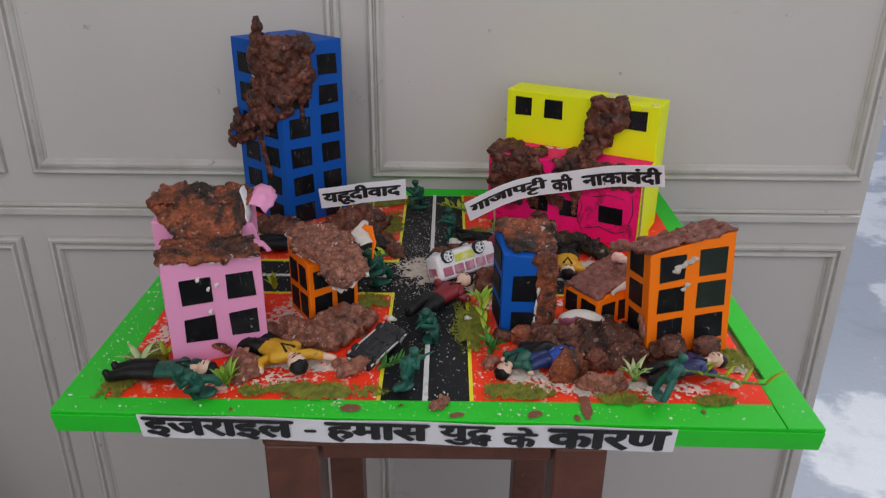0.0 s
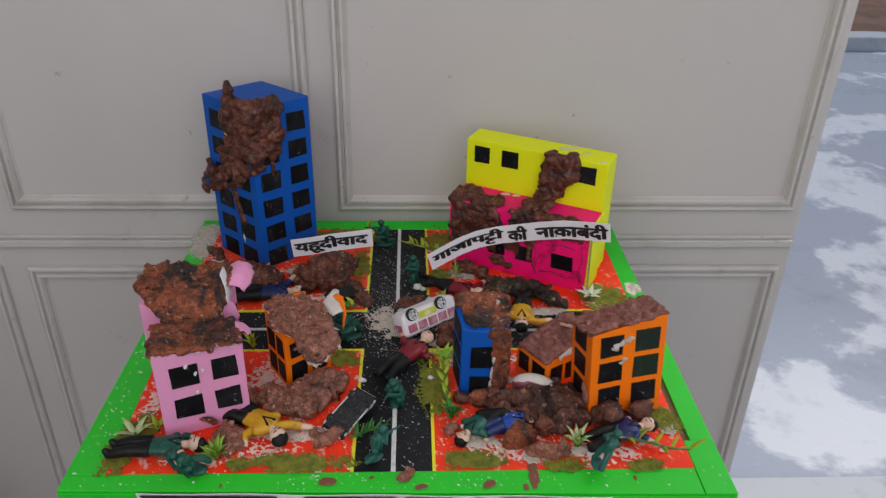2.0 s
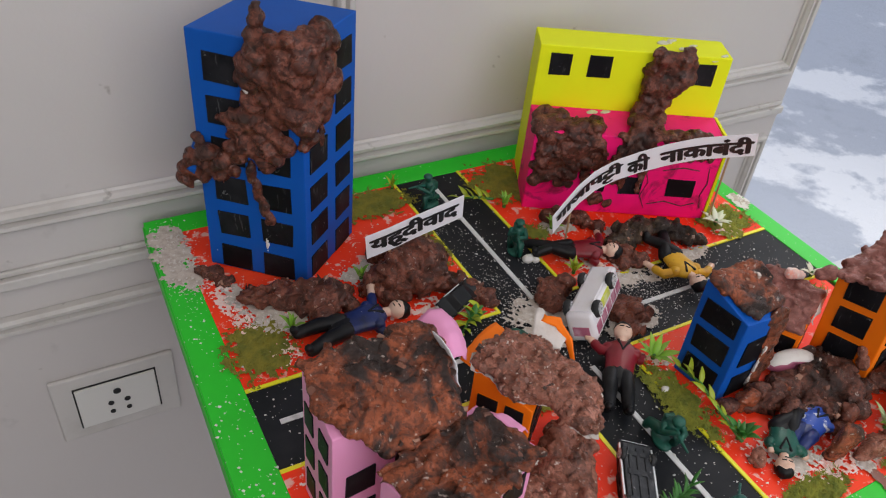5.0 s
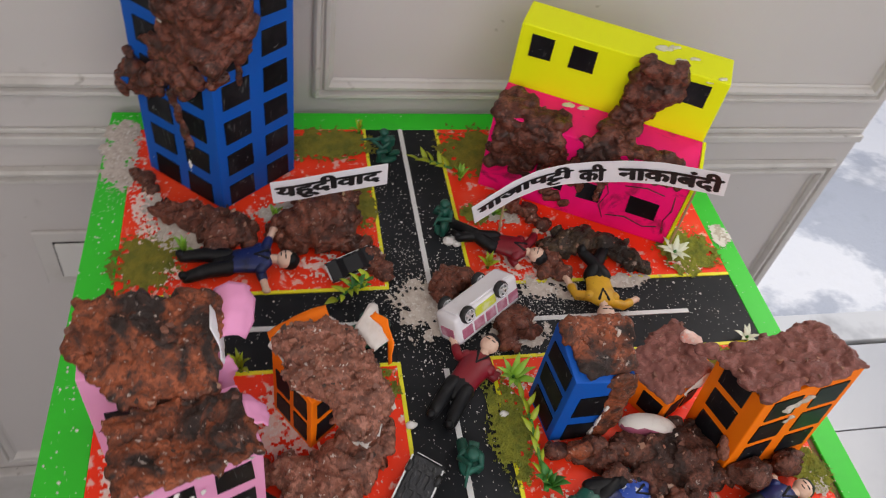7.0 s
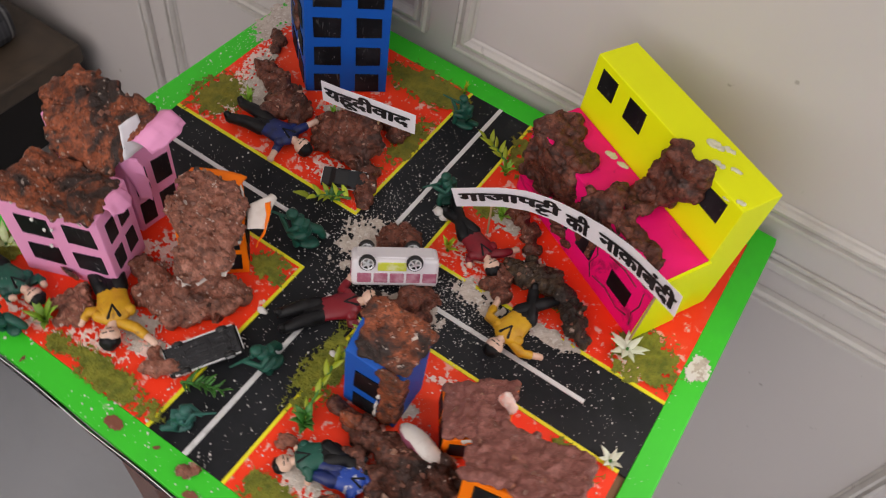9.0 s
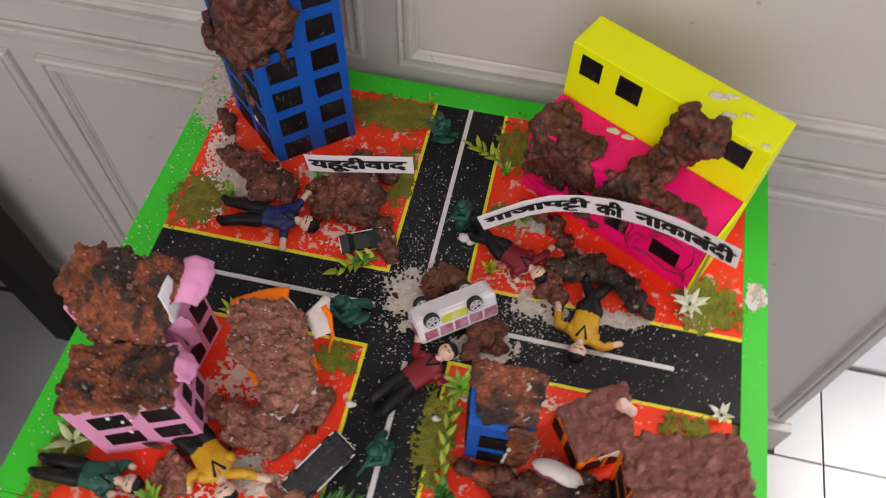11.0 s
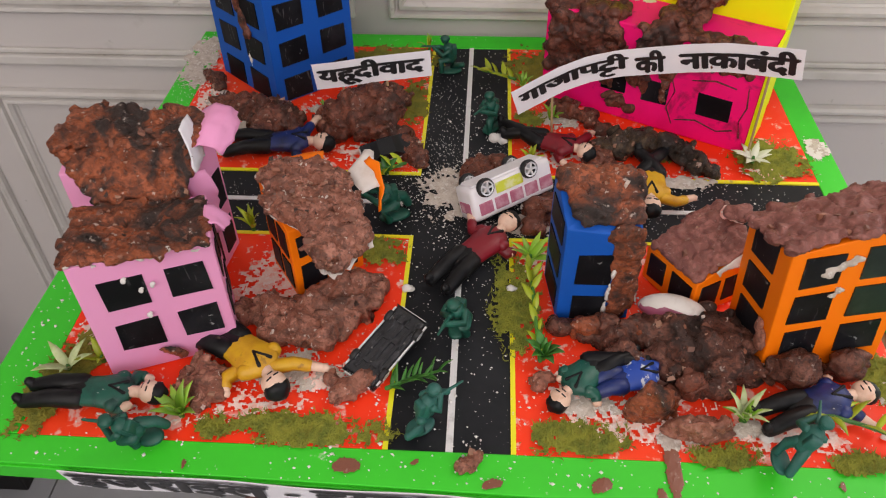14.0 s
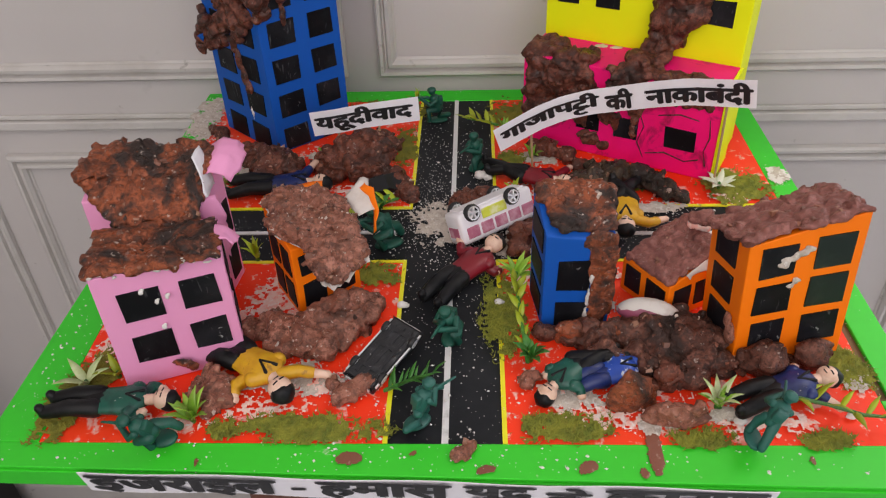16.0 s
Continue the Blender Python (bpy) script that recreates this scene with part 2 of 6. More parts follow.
M["leaf_yellow"] = Mat("yellow_green_plastic_leaf", (0.36, 0.44, 0.02), 0.4).patches((0.16, 0.30, 0.02), 60, 0.5, 0.75, 0.8).vary(0.25).m
M["petal"] = Mat("cream_petal", (0.74, 0.76, 0.62), 0.5).patches((0.55, 0.64, 0.40), 120, 0.5, 0.8, 0.6).m
M["petal_green"] = Mat("pale_green_leaf", (0.56, 0.63, 0.36), 0.5).patches((0.32, 0.47, 0.12), 120, 0.45, 0.7, 0.8).m
M["skin"] = Mat("painted_skin", (0.76, 0.52, 0.40), 0.5).patches((0.55, 0.30, 0.2), 150, 0.5, 0.7, 0.6).m
M["hair"] = Mat("painted_black", (0.006, 0.006, 0.007), 0.45, 0.0, 0.25).patches((0.04, 0.04, 0.042), 90, 0.5, 0.8, 0.6).m
M["navy"] = Mat("navy_paint", (0.008, 0.022, 0.13), 0.4).patches((0.004, 0.008, 0.03), 70, 0.45, 0.65, 0.8).patches((0.5, 0.45, 0.42), 260, 0.68, 0.72, 0.7).bump(200, 0.3, 0.001).m
M["ochre"] = Mat("ochre_paint", (0.66, 0.37, 0.014), 0.45).patches((0.46, 0.19, 0.012), 70, 0.45, 0.7, 0.7).patches((0.2, 0.09, 0.02), 170, 0.62, 0.68, 0.6).bump(200, 0.3, 0.001).m
M["crimson"] = Mat("crimson_paint", (0.20, 0.005, 0.014), 0.4).patches((0.1, 0.004, 0.01), 80, 0.5, 0.7, 0.6).m
M["teal"] = Mat("teal_paint", (0.004, 0.085, 0.058), 0.4).patches((0.004, 0.03, 0.026), 80, 0.48, 0.65, 0.8).patches((0.5, 0.45, 0.42), 260, 0.68, 0.72, 0.7).bump(200, 0.3, 0.001).m
M["cobalt"] = Mat("blue_white_paint", (0.02, 0.075, 0.42), 0.4).patches((0.7, 0.72, 0.76), 160, 0.56, 0.6, 0.9).m
M["bus"] = Mat("white_toy_enamel", (0.78, 0.75, 0.78), 0.3).patches((0.6, 0.55, 0.52), 50, 0.55, 0.8, 0.5).patches((0.45, 0.36, 0.3), 160, 0.7, 0.76, 0.6).m
M["bus_glass"] = Mat("pink_tinted_window", (0.42, 0.13, 0.20), 0.2).patches((0.60, 0.35, 0.42), 120, 0.45, 0.65, 0.8).m
M["lime"] = Mat("lime_paint", (0.62, 0.66, 0.06), 0.4).patches((0.8, 0.8, 0.6), 120, 0.5, 0.65, 0.6).m
M["tyre"] = Mat("black_rubber", (0.012, 0.012, 0.013), 0.55).m
M["chrome"] = Mat("toy_chrome", (0.78, 0.79, 0.80), 0.3, 0.35).m
M["car"] = Mat("black_toy_enamel", (0.010, 0.011, 0.013), 0.35, 0.0, 0.3).patches((0.2, 0.2, 0.2), 200, 0.68, 0.74, 0.6).m
M["car_under"] = Mat("grey_black_chassis", (0.013, 0.014, 0.017), 0.3).patches((0.07, 0.07, 0.078), 160, 0.55, 0.66, 0.7).patches((0.45, 0.42, 0.40), 330, 0.66, 0.70, 0.8).bump(300, 0.4, 0.001).m
M["stool"] = Mat("red_brown_wood", (0.135, 0.047, 0.030), 0.4).patches((0.075, 0.028, 0.02), 26, 0.42, 0.7, 0.8, 8, 2).patches((0.24, 0.15, 0.12), 90, 0.68, 0.75, 0.5).bump(140, 0.12, 0.0006).m
M["bench"] = Mat("dark_bench_wood", (0.008, 0.007, 0.007), 0.45, 0.0, 0.3).bump(60, 0.1, 0.001).m
M["bench_top"] = Mat("tan_bench_board", (0.07, 0.050, 0.034), 0.5).patches((0.035, 0.025, 0.018), 14, 0.4, 0.7, 0.8, 8, 2).m
M["socket"] = Mat("white_plastic", (0.66, 0.64, 0.61), 0.35).m
M["hole"] = Mat("dark_socket_hole", (0.01, 0.01, 0.01), 0.6).m
M["pick"] = Mat("toothpick_wood", (0.42, 0.28, 0.15), 0.6).m
M["drip"] = Mat("dried_brown_drop", (0.22, 0.075, 0.045), 0.3).patches((0.5, 0.36, 0.3), 150, 0.62, 0.7, 0.7).m

plaid = Mat("plaid_cloth", (0.028, 0.029, 0.034), 0.9)
for axis in (0, 1):
    wave = plaid.t.nodes.new("ShaderNodeTexWave")
    wave.bands_direction, wave.inputs["Scale"].default_value = ("X", "Y")[axis], 9.0
    plaid.t.links.new(plaid.co, wave.inputs["Vector"])
    plaid.over(plaid.ramp(wave.outputs["Fac"], 0.965, 0.985, 0, 0.6), (0.42, 0.42, 0.42))
    fine = plaid.t.nodes.new("ShaderNodeTexWave")
    fine.bands_direction, fine.inputs["Scale"].default_value = ("X", "Y")[axis], 45.0
    plaid.t.links.new(plaid.co, fine.inputs["Vector"])
    plaid.over(plaid.ramp(fine.outputs["Fac"], 0.8, 0.95, 0, 0.25), (0.2, 0.2, 0.22))
M["plaid"] = plaid.bump(500, 0.3, 0.001).m


# ---- building helpers ----
def finish(name, bm, mats, smooth=False):
    bmesh.ops.recalc_face_normals(bm, faces=bm.faces)
    me = bpy.data.meshes.new(name)
    bm.to_mesh(me)
    bm.free()
    for m in (mats if isinstance(mats, (list, tuple)) else (mats,)):
        me.materials.append(m)
    if smooth:
        me.shade_smooth()
    return me


def part(name, bm, material, parent, label="", smooth=False):
    ob = new(name, finish(name, bm, material, smooth))
    ob.parent = parent
    return tagged(ob, label)


def thing(name, label, category, m=None, group="", kind=""):
    ob = tagged(new(name), label, category, group, kind)
    ob.empty_display_size = 0.02
    ob.matrix_basis = m or Matrix()
    return ob


def solo(name, bm, material, label, category, m=None, group="", kind="", smooth=False):
    ob = tagged(new(name, finish(name, bm, material, smooth)), label, category, group, kind)
    ob.matrix_basis = m or Matrix()
    return ob


def box(bm, lo, hi, m=None, bevel=0.0, slot=0):
    c = [(lo[n] + hi[n]) / 2 for n in range(3)]
    s = [abs(hi[n] - lo[n]) for n in range(3)]
    got = bmesh.ops.create_cube(bm, size=1, matrix=(m or Matrix()) @ Matrix.LocRotScale(c, None, s))
    faces = list({f for v in got["verts"] for f in v.link_faces})
    if bevel:
        edges = list({e for f in faces for e in f.edges})
        faces = bmesh.ops.bevel(bm, geom=edges, offset=bevel, segments=2, affect="EDGES", profile=0.5)["faces"] + [f for f in faces if f.is_valid]
    for f in faces:
        f.material_index = slot
    return bm


def prism(bm, base, z0, tops, slot=0):
    """Upright walls over a base outline; tops: one height for each corner."""
    low = [bm.verts.new((x, y, z0)) for x, y in base]
    high = [bm.verts.new((x, y, z)) for (x, y), z in zip(base, tops)]
    n = len(base)
    made = [bm.faces.new(low[::-1]), bm.faces.new(high)]
    for i in range(n):
        made.append(bm.faces.new((low[i], low[(i + 1) % n], high[(i + 1) % n], high[i])))
    for f in made:
        f.material_index = slot
    return bm


def tube(bm, pts, radii, seg=8, slot=0, flat=1.0):
    """A rounded limb through the points."""
    pts = [Vector(p) for p in pts]
    n = len(pts)
    rings = []
    for i, (p, r) in enumerate(zip(pts, radii)):
        d = (pts[min(i + 1, n - 1)] - pts[max(i - 1, 0)]).normalized()
        side = d.cross(Vector((0, 0, 1)))
        side = side.normalized() if side.length > 0.05 else Vector((1, 0, 0))
        up = side.cross(d)
        shifts = [(0, 1)]
        if i == 0:
            shifts = [(-0.85, 0.5), (-0.5, 0.86), (0, 1)]
        if i == n - 1:
            shifts = [(0, 1), (0.5, 0.86), (0.85, 0.5)] if n > 1 else shifts
        for s, k in shifts:
            rings.append([bm.verts.new(p + d * r * s + (side * math.cos(a) + up * math.sin(a) * flat) * r * k)
                          for a in (2 * math.pi * j / seg for j in range(seg))])
    made = []
    for a, b in zip(rings, rings[1:]):
        for j in range(seg):
            made.append(bm.faces.new((a[j], a[(j + 1) % seg], b[(j + 1) % seg], b[j])))
    made += [bm.faces.new(rings[0][::-1]), bm.faces.new(rings[-1])]
    for f in made:
        f.material_index = slot
    return bm


def ball(bm, c, r, slot=0, sub=2):
    r = r if isinstance(r, (tuple, list)) else (r, r, r)
    got = bmesh.ops.create_icosphere(bm, subdivisions=sub, radius=1, matrix=Matrix.LocRotScale(c, None, r))
    for f in {f for v in got["verts"] for f in v.link_faces}:
        f.material_index = slot
    return bm


def rough(p, size, seed):
    """Layered noise of about -1 to 1 at a place."""
    q = Vector(p) / size + Vector((seed * 3.7, seed * 1.3, -seed * 2.1))
    return noise.noise(q) + 0.5 * noise.noise(q * 2.3) + 0.28 * noise.noise(q * 5.1)


def clay_mesh(name, blobs, material, seed=1, voxel=0.0012, amount=0.0032, size=0.007, ground=None, chip=0.0, melt=7):
    """Lumps of clay pressed into one mass: the blobs are fused, then roughened along their normals."""
    bm = bmesh.new()
    rnd = random.Random(seed)
    for x, y, z, r in blobs:
        k = r if isinstance(r, tuple) else (r, r, r * 0.85)
        if amount > 0.0019:
            spin = Euler((rnd.uniform(0, 6), rnd.uniform(0, 6), rnd.uniform(0, 6))).to_matrix()
            got = bmesh.ops.create_icosphere(bm, subdivisions=1, radius=1)
            for v in got["verts"]:
                v.co = spin @ (v.co * rnd.uniform(0.80, 1.32))
                v.co = Vector((x + v.co.x * k[0], y + v.co.y * k[1], z + v.co.z * k[2]))
        else:
            ball(bm, (x, y, z), tuple(a * rnd.uniform(0.92, 1.08) for a in k), 0, 2)
    me = bpy.data.meshes.new("lumps")
    bm.to_mesh(me)
    bm.free()
    ob = new("lumps", me)
    fuse = ob.modifiers.new("fuse", "REMESH")
    fuse.mode, fuse.voxel_size = "VOXEL", voxel
    press = ob.modifiers.new("press", "SMOOTH")
    press.factor, press.iterations = 0.5, melt
    done = bpy.data.meshes.new_from_object(ob.evaluated_get(bpy.context.evaluated_depsgraph_get()))
    bpy.data.objects.remove(ob)
    bpy.data.meshes.remove(me)
    if amount > 0.003:
        for v in done.vertices:
            q = v.co / 0.011 + Vector((seed * 1.7, 3.1, 0.0))
            v.co += Vector((noise.noise(q), noise.noise(q + Vector((17, 0, 0))), 0.6 * noise.noise(q + Vector((0, 17, 0))))) * 0.003
        done.update()
    normals = [v.normal.copy() for v in done.vertices]
    for v, nrm in zip(done.vertices, normals):
        near, points = noise.voronoi(v.co / size + Vector((seed, 0.0, 0.0)))
        lift = noise.noise(points[0] * 7.3)
        tilt = Vector((noise.noise(points[0] * 5.9), noise.noise(points[0] * 6.7 + Vector((4, 0, 0))), noise.noise(points[0] * 4.3 + Vector((0, 4, 0)))))
        slope = tilt.dot(v.co / size + Vector((seed, 0.0, 0.0)) - points[0])
        small, bits = noise.voronoi(v.co / (size * 0.42) + Vector((0.0, seed, 0.0)))
        v.co += nrm * amount * (0.9 * min(0.16, near[1] - near[0]) - 0.12 + 0.9 * lift + 1.7 * slope + 0.12 * noise.noise(bits[0] * 5.1) + 0.45 * rough(v.co, size * 2.2, seed) + 0.13 * rough(v.co, 0.0034, seed + 3))
        if ground is not None and v.co.z < ground:
            v.co.z = ground
    done.materials.clear()
    done.materials.append(material)
    done.shade_smooth()
    if chip:
        add = bmesh.new()
        add.from_mesh(done)
        add.faces.ensure_lookup_table()
        seats = [f for f in add.faces if f.normal.z > 0.25]
        for f in rnd.sample(seats, int(len(seats) * chip)):
            c, r = f.calc_center_median(), 0.0005 + 0.0013 * rnd.random() ** 2.5
            turn = Matrix.Rotation(rnd.uniform(0, 6), 3, "Z") @ Matrix.Rotation(rnd.uniform(0, 6), 3, "X")
            at = [add.verts.new(c + turn @ Vector((x * r * rnd.uniform(0.6, 1.5), y * r * rnd.uniform(0.6, 1.2), z * r * rnd.uniform(0.3, 0.8)))) for x, y, z in ((-1, -1, -1), (1, -1, -1), (1, 1, -1), (-1, 1, -1), (-1, -1, 1), (1, -1, 1), (1, 1, 1), (-1, 1, 1))]
            for q in ((3, 2, 1, 0), (4, 5, 6, 7), (0, 1, 5, 4), (1, 2, 6, 5), (2, 3, 7, 6), (3, 0, 4, 7)):
                side = add.faces.new([at[i] for i in q])
                side.material_index = 1
        add.to_mesh(done)
        add.free()
        done.materials.append(M["chip"])
    done.name = name
    return done


def clay_part(name, blobs, material, parent, label="", **k):
    ob = new(name, clay_mesh(name, blobs, material, **k))
    ob.parent = parent
    return tagged(ob, label)


def on_face(a, b, s0, s1, z0, z1, thick=0.0006, skew=0.0, wob=0.0, rnd=None):
    """A thin panel on the upright face that runs from a to b (metres along it), proud by thick."""
    a, b = Vector((*a, 0)), Vector((*b, 0))
    u = (b - a).normalized()
    nrm = Vector((u.y, -u.x, 0))
    bm = bmesh.new()
    w = (lambda: rnd.uniform(-wob, wob)) if rnd else (lambda: 0.0)
    quad = [(s0 + w(), z0 + w()), (s1 + w(), z0 + skew + w()), (s1 + w(), z1 + skew + w()), (s0 + w(), z1 + w())]
    back = [bm.verts.new(a + u * s - nrm * 0.0005 + Vector((0, 0, z))) for s, z in quad]
    front = [bm.verts.new(a + u * s + nrm * thick + Vector((0, 0, z))) for s, z in quad]
    bm.faces.new(front)
    bm.faces.new(back[::-1])
    for i in range(4):
        bm.faces.new((back[i], back[(i + 1) % 4], front[(i + 1) % 4], front[i]))
    return bm


def sheet(points, thick, up=(0, 0, 1)):
    """A paper sheet from a closed outline, with thickness downwards along up."""
    bm = bmesh.new()
    d = Vector(up).normalized() * thick
    top = [bm.verts.new(Vector(p)) for p in points]
    low = [bm.verts.new(Vector(p) - d) for p in points]
    bm.faces.new(top)
    bm.faces.new(low[::-1])
    n = len(points)
    for i in range(n):
        bm.faces.new((low[i], low[(i + 1) % n], top[(i + 1) % n], top[i]))
    return bm


def strip(bm, rows, thick):
    """A bent paper strip from rows of points across it, with thickness."""
    grid = [[Vector(p) for p in row] for row in rows]
    n, m = len(grid), len(grid[0])
    nrm = [[None] * m for _ in range(n)]
    for i in range(n):
        for j in range(m):
            du = grid[min(i + 1, n - 1)][j] - grid[max(i - 1, 0)][j]
            dv = grid[i][min(j + 1, m - 1)] - grid[i][max(j - 1, 0)]
            nrm[i][j] = du.cross(dv).normalized()
    a = [[bm.verts.new(grid[i][j]) for j in range(m)] for i in range(n)]
    b = [[bm.verts.new(grid[i][j] - nrm[i][j] * thick) for j in range(m)] for i in range(n)]
    for i in range(n - 1):
        for j in range(m - 1):
            bm.faces.new((a[i][j], a[i + 1][j], a[i + 1][j + 1], a[i][j + 1]))
            bm.faces.new((b[i][j], b[i][j + 1], b[i + 1][j + 1], b[i + 1][j]))
    rim = [(i, 0) for i in range(n)] + [(n - 1, j) for j in range(1, m)] + [(i, m - 1) for i in range(n - 2, -1, -1)] + [(0, j) for j in range(m - 2, 0, -1)]
    for (i, j), (k, l) in zip(rim, rim[1:] + rim[:1]):
        bm.faces.new((a[i][j], b[i][j], b[k][l], a[k][l]))
    return bm


def letters(pieces, bold=0.042):
    """Flat lettering of height about 1 in the plane z = 0. pieces: (text, shift x, shift y, scale), set one after another; shift x from the pen."""
    verts, faces, pen = [], [], 0.0
    for text, dx, dy, size in pieces:
        cu = bpy.data.curves.new("lettering", "FONT")
        cu.body, cu.offset, cu.resolution_u = text, 0.014 / size, 3
        ob = new("lettering", cu)
        me = bpy.data.meshes.new_from_object(ob.evaluated_get(bpy.context.evaluated_depsgraph_get()))
        xs = [v.co.x for v in me.vertices]
        for level, (ox, oy) in enumerate(((0, 0), (-bold, 0), (bold, 0), (0, -0.6 * bold), (0, 0.6 * bold))):
            start = len(verts)
            verts += [(pen + dx + v.co.x * size + ox, dy + v.co.y * size + oy, level) for v in me.vertices]
            faces += [[start + i for i in p.vertices] for p in me.polygons]
        if dx >= 0:
            pen += dx + (max(xs) - 0.028) * size
        bpy.data.objects.remove(ob)
        bpy.data.curves.remove(cu)
        bpy.data.meshes.remove(me)
    return verts, faces


def lettering(name, words, place, parent, material, height):
    """Words of (pieces, start, end), each stretched between its ends, of one height, laid by place(s, t) with s, t in metres."""
    points, sides = [], []
    for pieces, s0, s1 in words:
        verts, faces = letters(pieces)
        x0, x1 = min(v[0] for v in verts), max(v[0] for v in verts)
        y0, y1 = (-0.35, 1.05) if pieces[0][0] == "-" else (min(v[1] for v in verts), max(v[1] for v in verts))
        sides += [[len(points) + i for i in f] for f in faces]
        points += [place(s0 + (x - x0) / (x1 - x0) * (s1 - s0), (y - y0) / (y1 - y0) * height, 0.00005 * k) for x, y, k in verts]
    me = bpy.data.meshes.new(name)
    me.from_pydata(points, [], sides)
    me.materials.append(material)
    ob = new(name, me)
    ob.parent = parent
    return ob


# ---- the room ----
def wall_box(name, lo, hi, material, label="unseen plain wall added to shape the light", category="wall"):
    return solo(name, box(bmesh.new(), lo, hi), material, label, category, kind="structure")


END = 0.506   # where the panelled wall ends at the doorway
wall_box("wall_north", (-2.4, WALL, FLOOR), (END, WALL + 0.12, 2.7), M["wall"], "off-white painted wall with panel mouldings and grimy marks")
# Unseen walls, lintel and ceiling, added to shape and bounce the light.
wall_box("added_wall_north", (1.55, WALL, FLOOR), (2.2, WALL + 0.12, 2.7), M["room"])
wall_box("added_lintel", (END, WALL, 2.05), (1.55, WALL + 0.12, 2.7), M["room"], "unseen plain wall added over the doorway")
wall_box("added_wall_west", (-2.52, -1.56, FLOOR), (-2.4, WALL + 0.12, 2.7), M["room"])
wall_box("added_wall_east_left", (2.2, -1.56, FLOOR), (2.32, -1.40, 2.7), M["room"])
wall_box("added_wall_east_right", (2.2, -0.3, FLOOR), (2.32, WALL + 0.12, 2.7), M["room"])
wall_box("added_wall_east_base", (2.2, -1.40, FLOOR), (2.32, -0.3, 0.9), M["room"])
wall_box("added_wall_east_top", (2.2, -1.40, 2.4), (2.32, -0.3, 2.7), M["room"])
wall_box("added_wall_south_left", (-2.4, -1.56, FLOOR), (-1.2, -1.44, 2.7), M["room"])
wall_box("added_wall_south_right", (1.5, -1.56, FLOOR), (2.2, -1.44, 2.7), M["room"])
wall_box("added_wall_south_top", (-1.2, -1.56, 2.64), (1.5, -1.44, 2.7), M["room"])
wall_box("added_wall_south_base", (-1.2, -1.56, FLOOR), (1.5, -1.44, 0.78), M["room"])
wall_box("ceiling", (-2.52, -1.56, 2.7), (2.32, WALL + 0.12, 2.8), M["room"], "unseen white ceiling added to bounce light", "ceiling")
floor = wall_box("floor", (-2.52, -1.56, FLOOR - 0.12), (2.32, 0.395, FLOOR - 0.004), M["joint"], "pale grey marble tile floor with dark joints", "floor")
for ix in range(8):
    for iy in range(4):
        x0, y0 = -2.40 + 0.6 * ix, -1.582 + 0.6 * iy
        x1, y1 = min(x0 + 0.6, 2.2), min(y0 + 0.6, 0.395)
        if iy == 3:
            x0 = max(x0, END + 0.016)
        if x1 - x0 > 0.05:
            tile = new("tile", finish("tile", box(bmesh.new(), (x0 + 0.0015, max(y0, -1.44) + 0.0015, FLOOR - 0.0038), (x1 - 0.0015, y1 - 0.0015, FLOOR)), M["floor"]))
            tile.parent = floor

# panel mouldings: a rounded double bead mitred round each panel
PROFILE = [(0.0, 0.0), (0.0006, 0.0058), (0.0028, 0.0084), (0.0058, 0.0080), (0.0072, 0.0034), (0.0084, 0.0030), (0.0102, 0.0078), (0.0134, 0.0082), (0.0158, 0.0046), (0.0164, 0.0018), (0.0182, 0.0)]


def panel_frame(x0, x1, z0, z1, name="trim"):
    bm = bmesh.new()
    loops = []
    for inset, proud in PROFILE:
        loops.append([bm.verts.new((x, WALL - 0.0006 - proud, z)) for x, z in ((x0 + inset, z0 + inset), (x1 - inset, z0 + inset), (x1 - inset, z1 - inset), (x0 + inset, z1 - inset))])
    for a, b in zip(loops, loops[1:]):
        for j in range(4):
            bm.faces.new((a[j], a[(j + 1) % 4], b[(j + 1) % 4], b[j]))
    return solo(name, bm, M["moulding"], "off-white beaded wall panel moulding with dirt in its grooves", "moulding", kind="structure")


for x0, x1 in ((-1.02, -0.500), (-0.468, -0.103), (-0.074, 0.494)):
    panel_frame(x0, x1, 0.631, 2.05)
    panel_frame(x0, x1, 0.026, 0.550)
rail = bmesh.new()
for z, h, d in ((0.580, 0.009, 0.0085), (0.5895, 0.005, 0.0040)):
    box(rail, (-2.4, WALL - d, z), (END - 0.004, WALL - 0.0004, z + h), bevel=0.0012)
solo("trim_rail", rail, M["moulding"], "thin painted bead along the middle rail", "moulding", kind="structure")
plinth = bmesh.new()
box(plinth, (-2.4, WALL - 0.014, FLOOR), (END + 0.014, WALL - 0.0004, 0.004), bevel=0.002)
box(plinth, (END + 0.0004, WALL - 0.0004, FLOOR), (END + 0.014, WALL + 0.12, 0.004), bevel=0.002)
solo("baseboard", plinth, M["moulding"], "off-white painted plinth at the foot of the wall", "baseboard", kind="structure")

# doorway and yard
sill = bmesh.new()
box(sill, (END + 0.02, 0.402, FLOOR - 0.12), (2.3, 0.47, FLOOR + 0.004), bevel=0.003)
solo("door_sill", sill, M["kerb"], "pale stone door sill with a dark joint", "threshold", kind="structure")
yard = bmesh.new()
for lo, hi in (((-60, -60, -0.3), (60, 120, FLOOR - 0.03)),):
    box(yard, lo, hi)
solo("ground", yard, M["concrete"], "grey weathered concrete yard with pale patches", "ground", kind="structure")
kerb = bmesh.new()
box(kerb, (-3, 3.75, FLOOR - 0.05), (9, 3.9, FLOOR + 0.05), bevel=0.01)
solo("kerb", kerb, M["kerb"], "pale weathered kerb across the yard", "kerb", kind="structure")
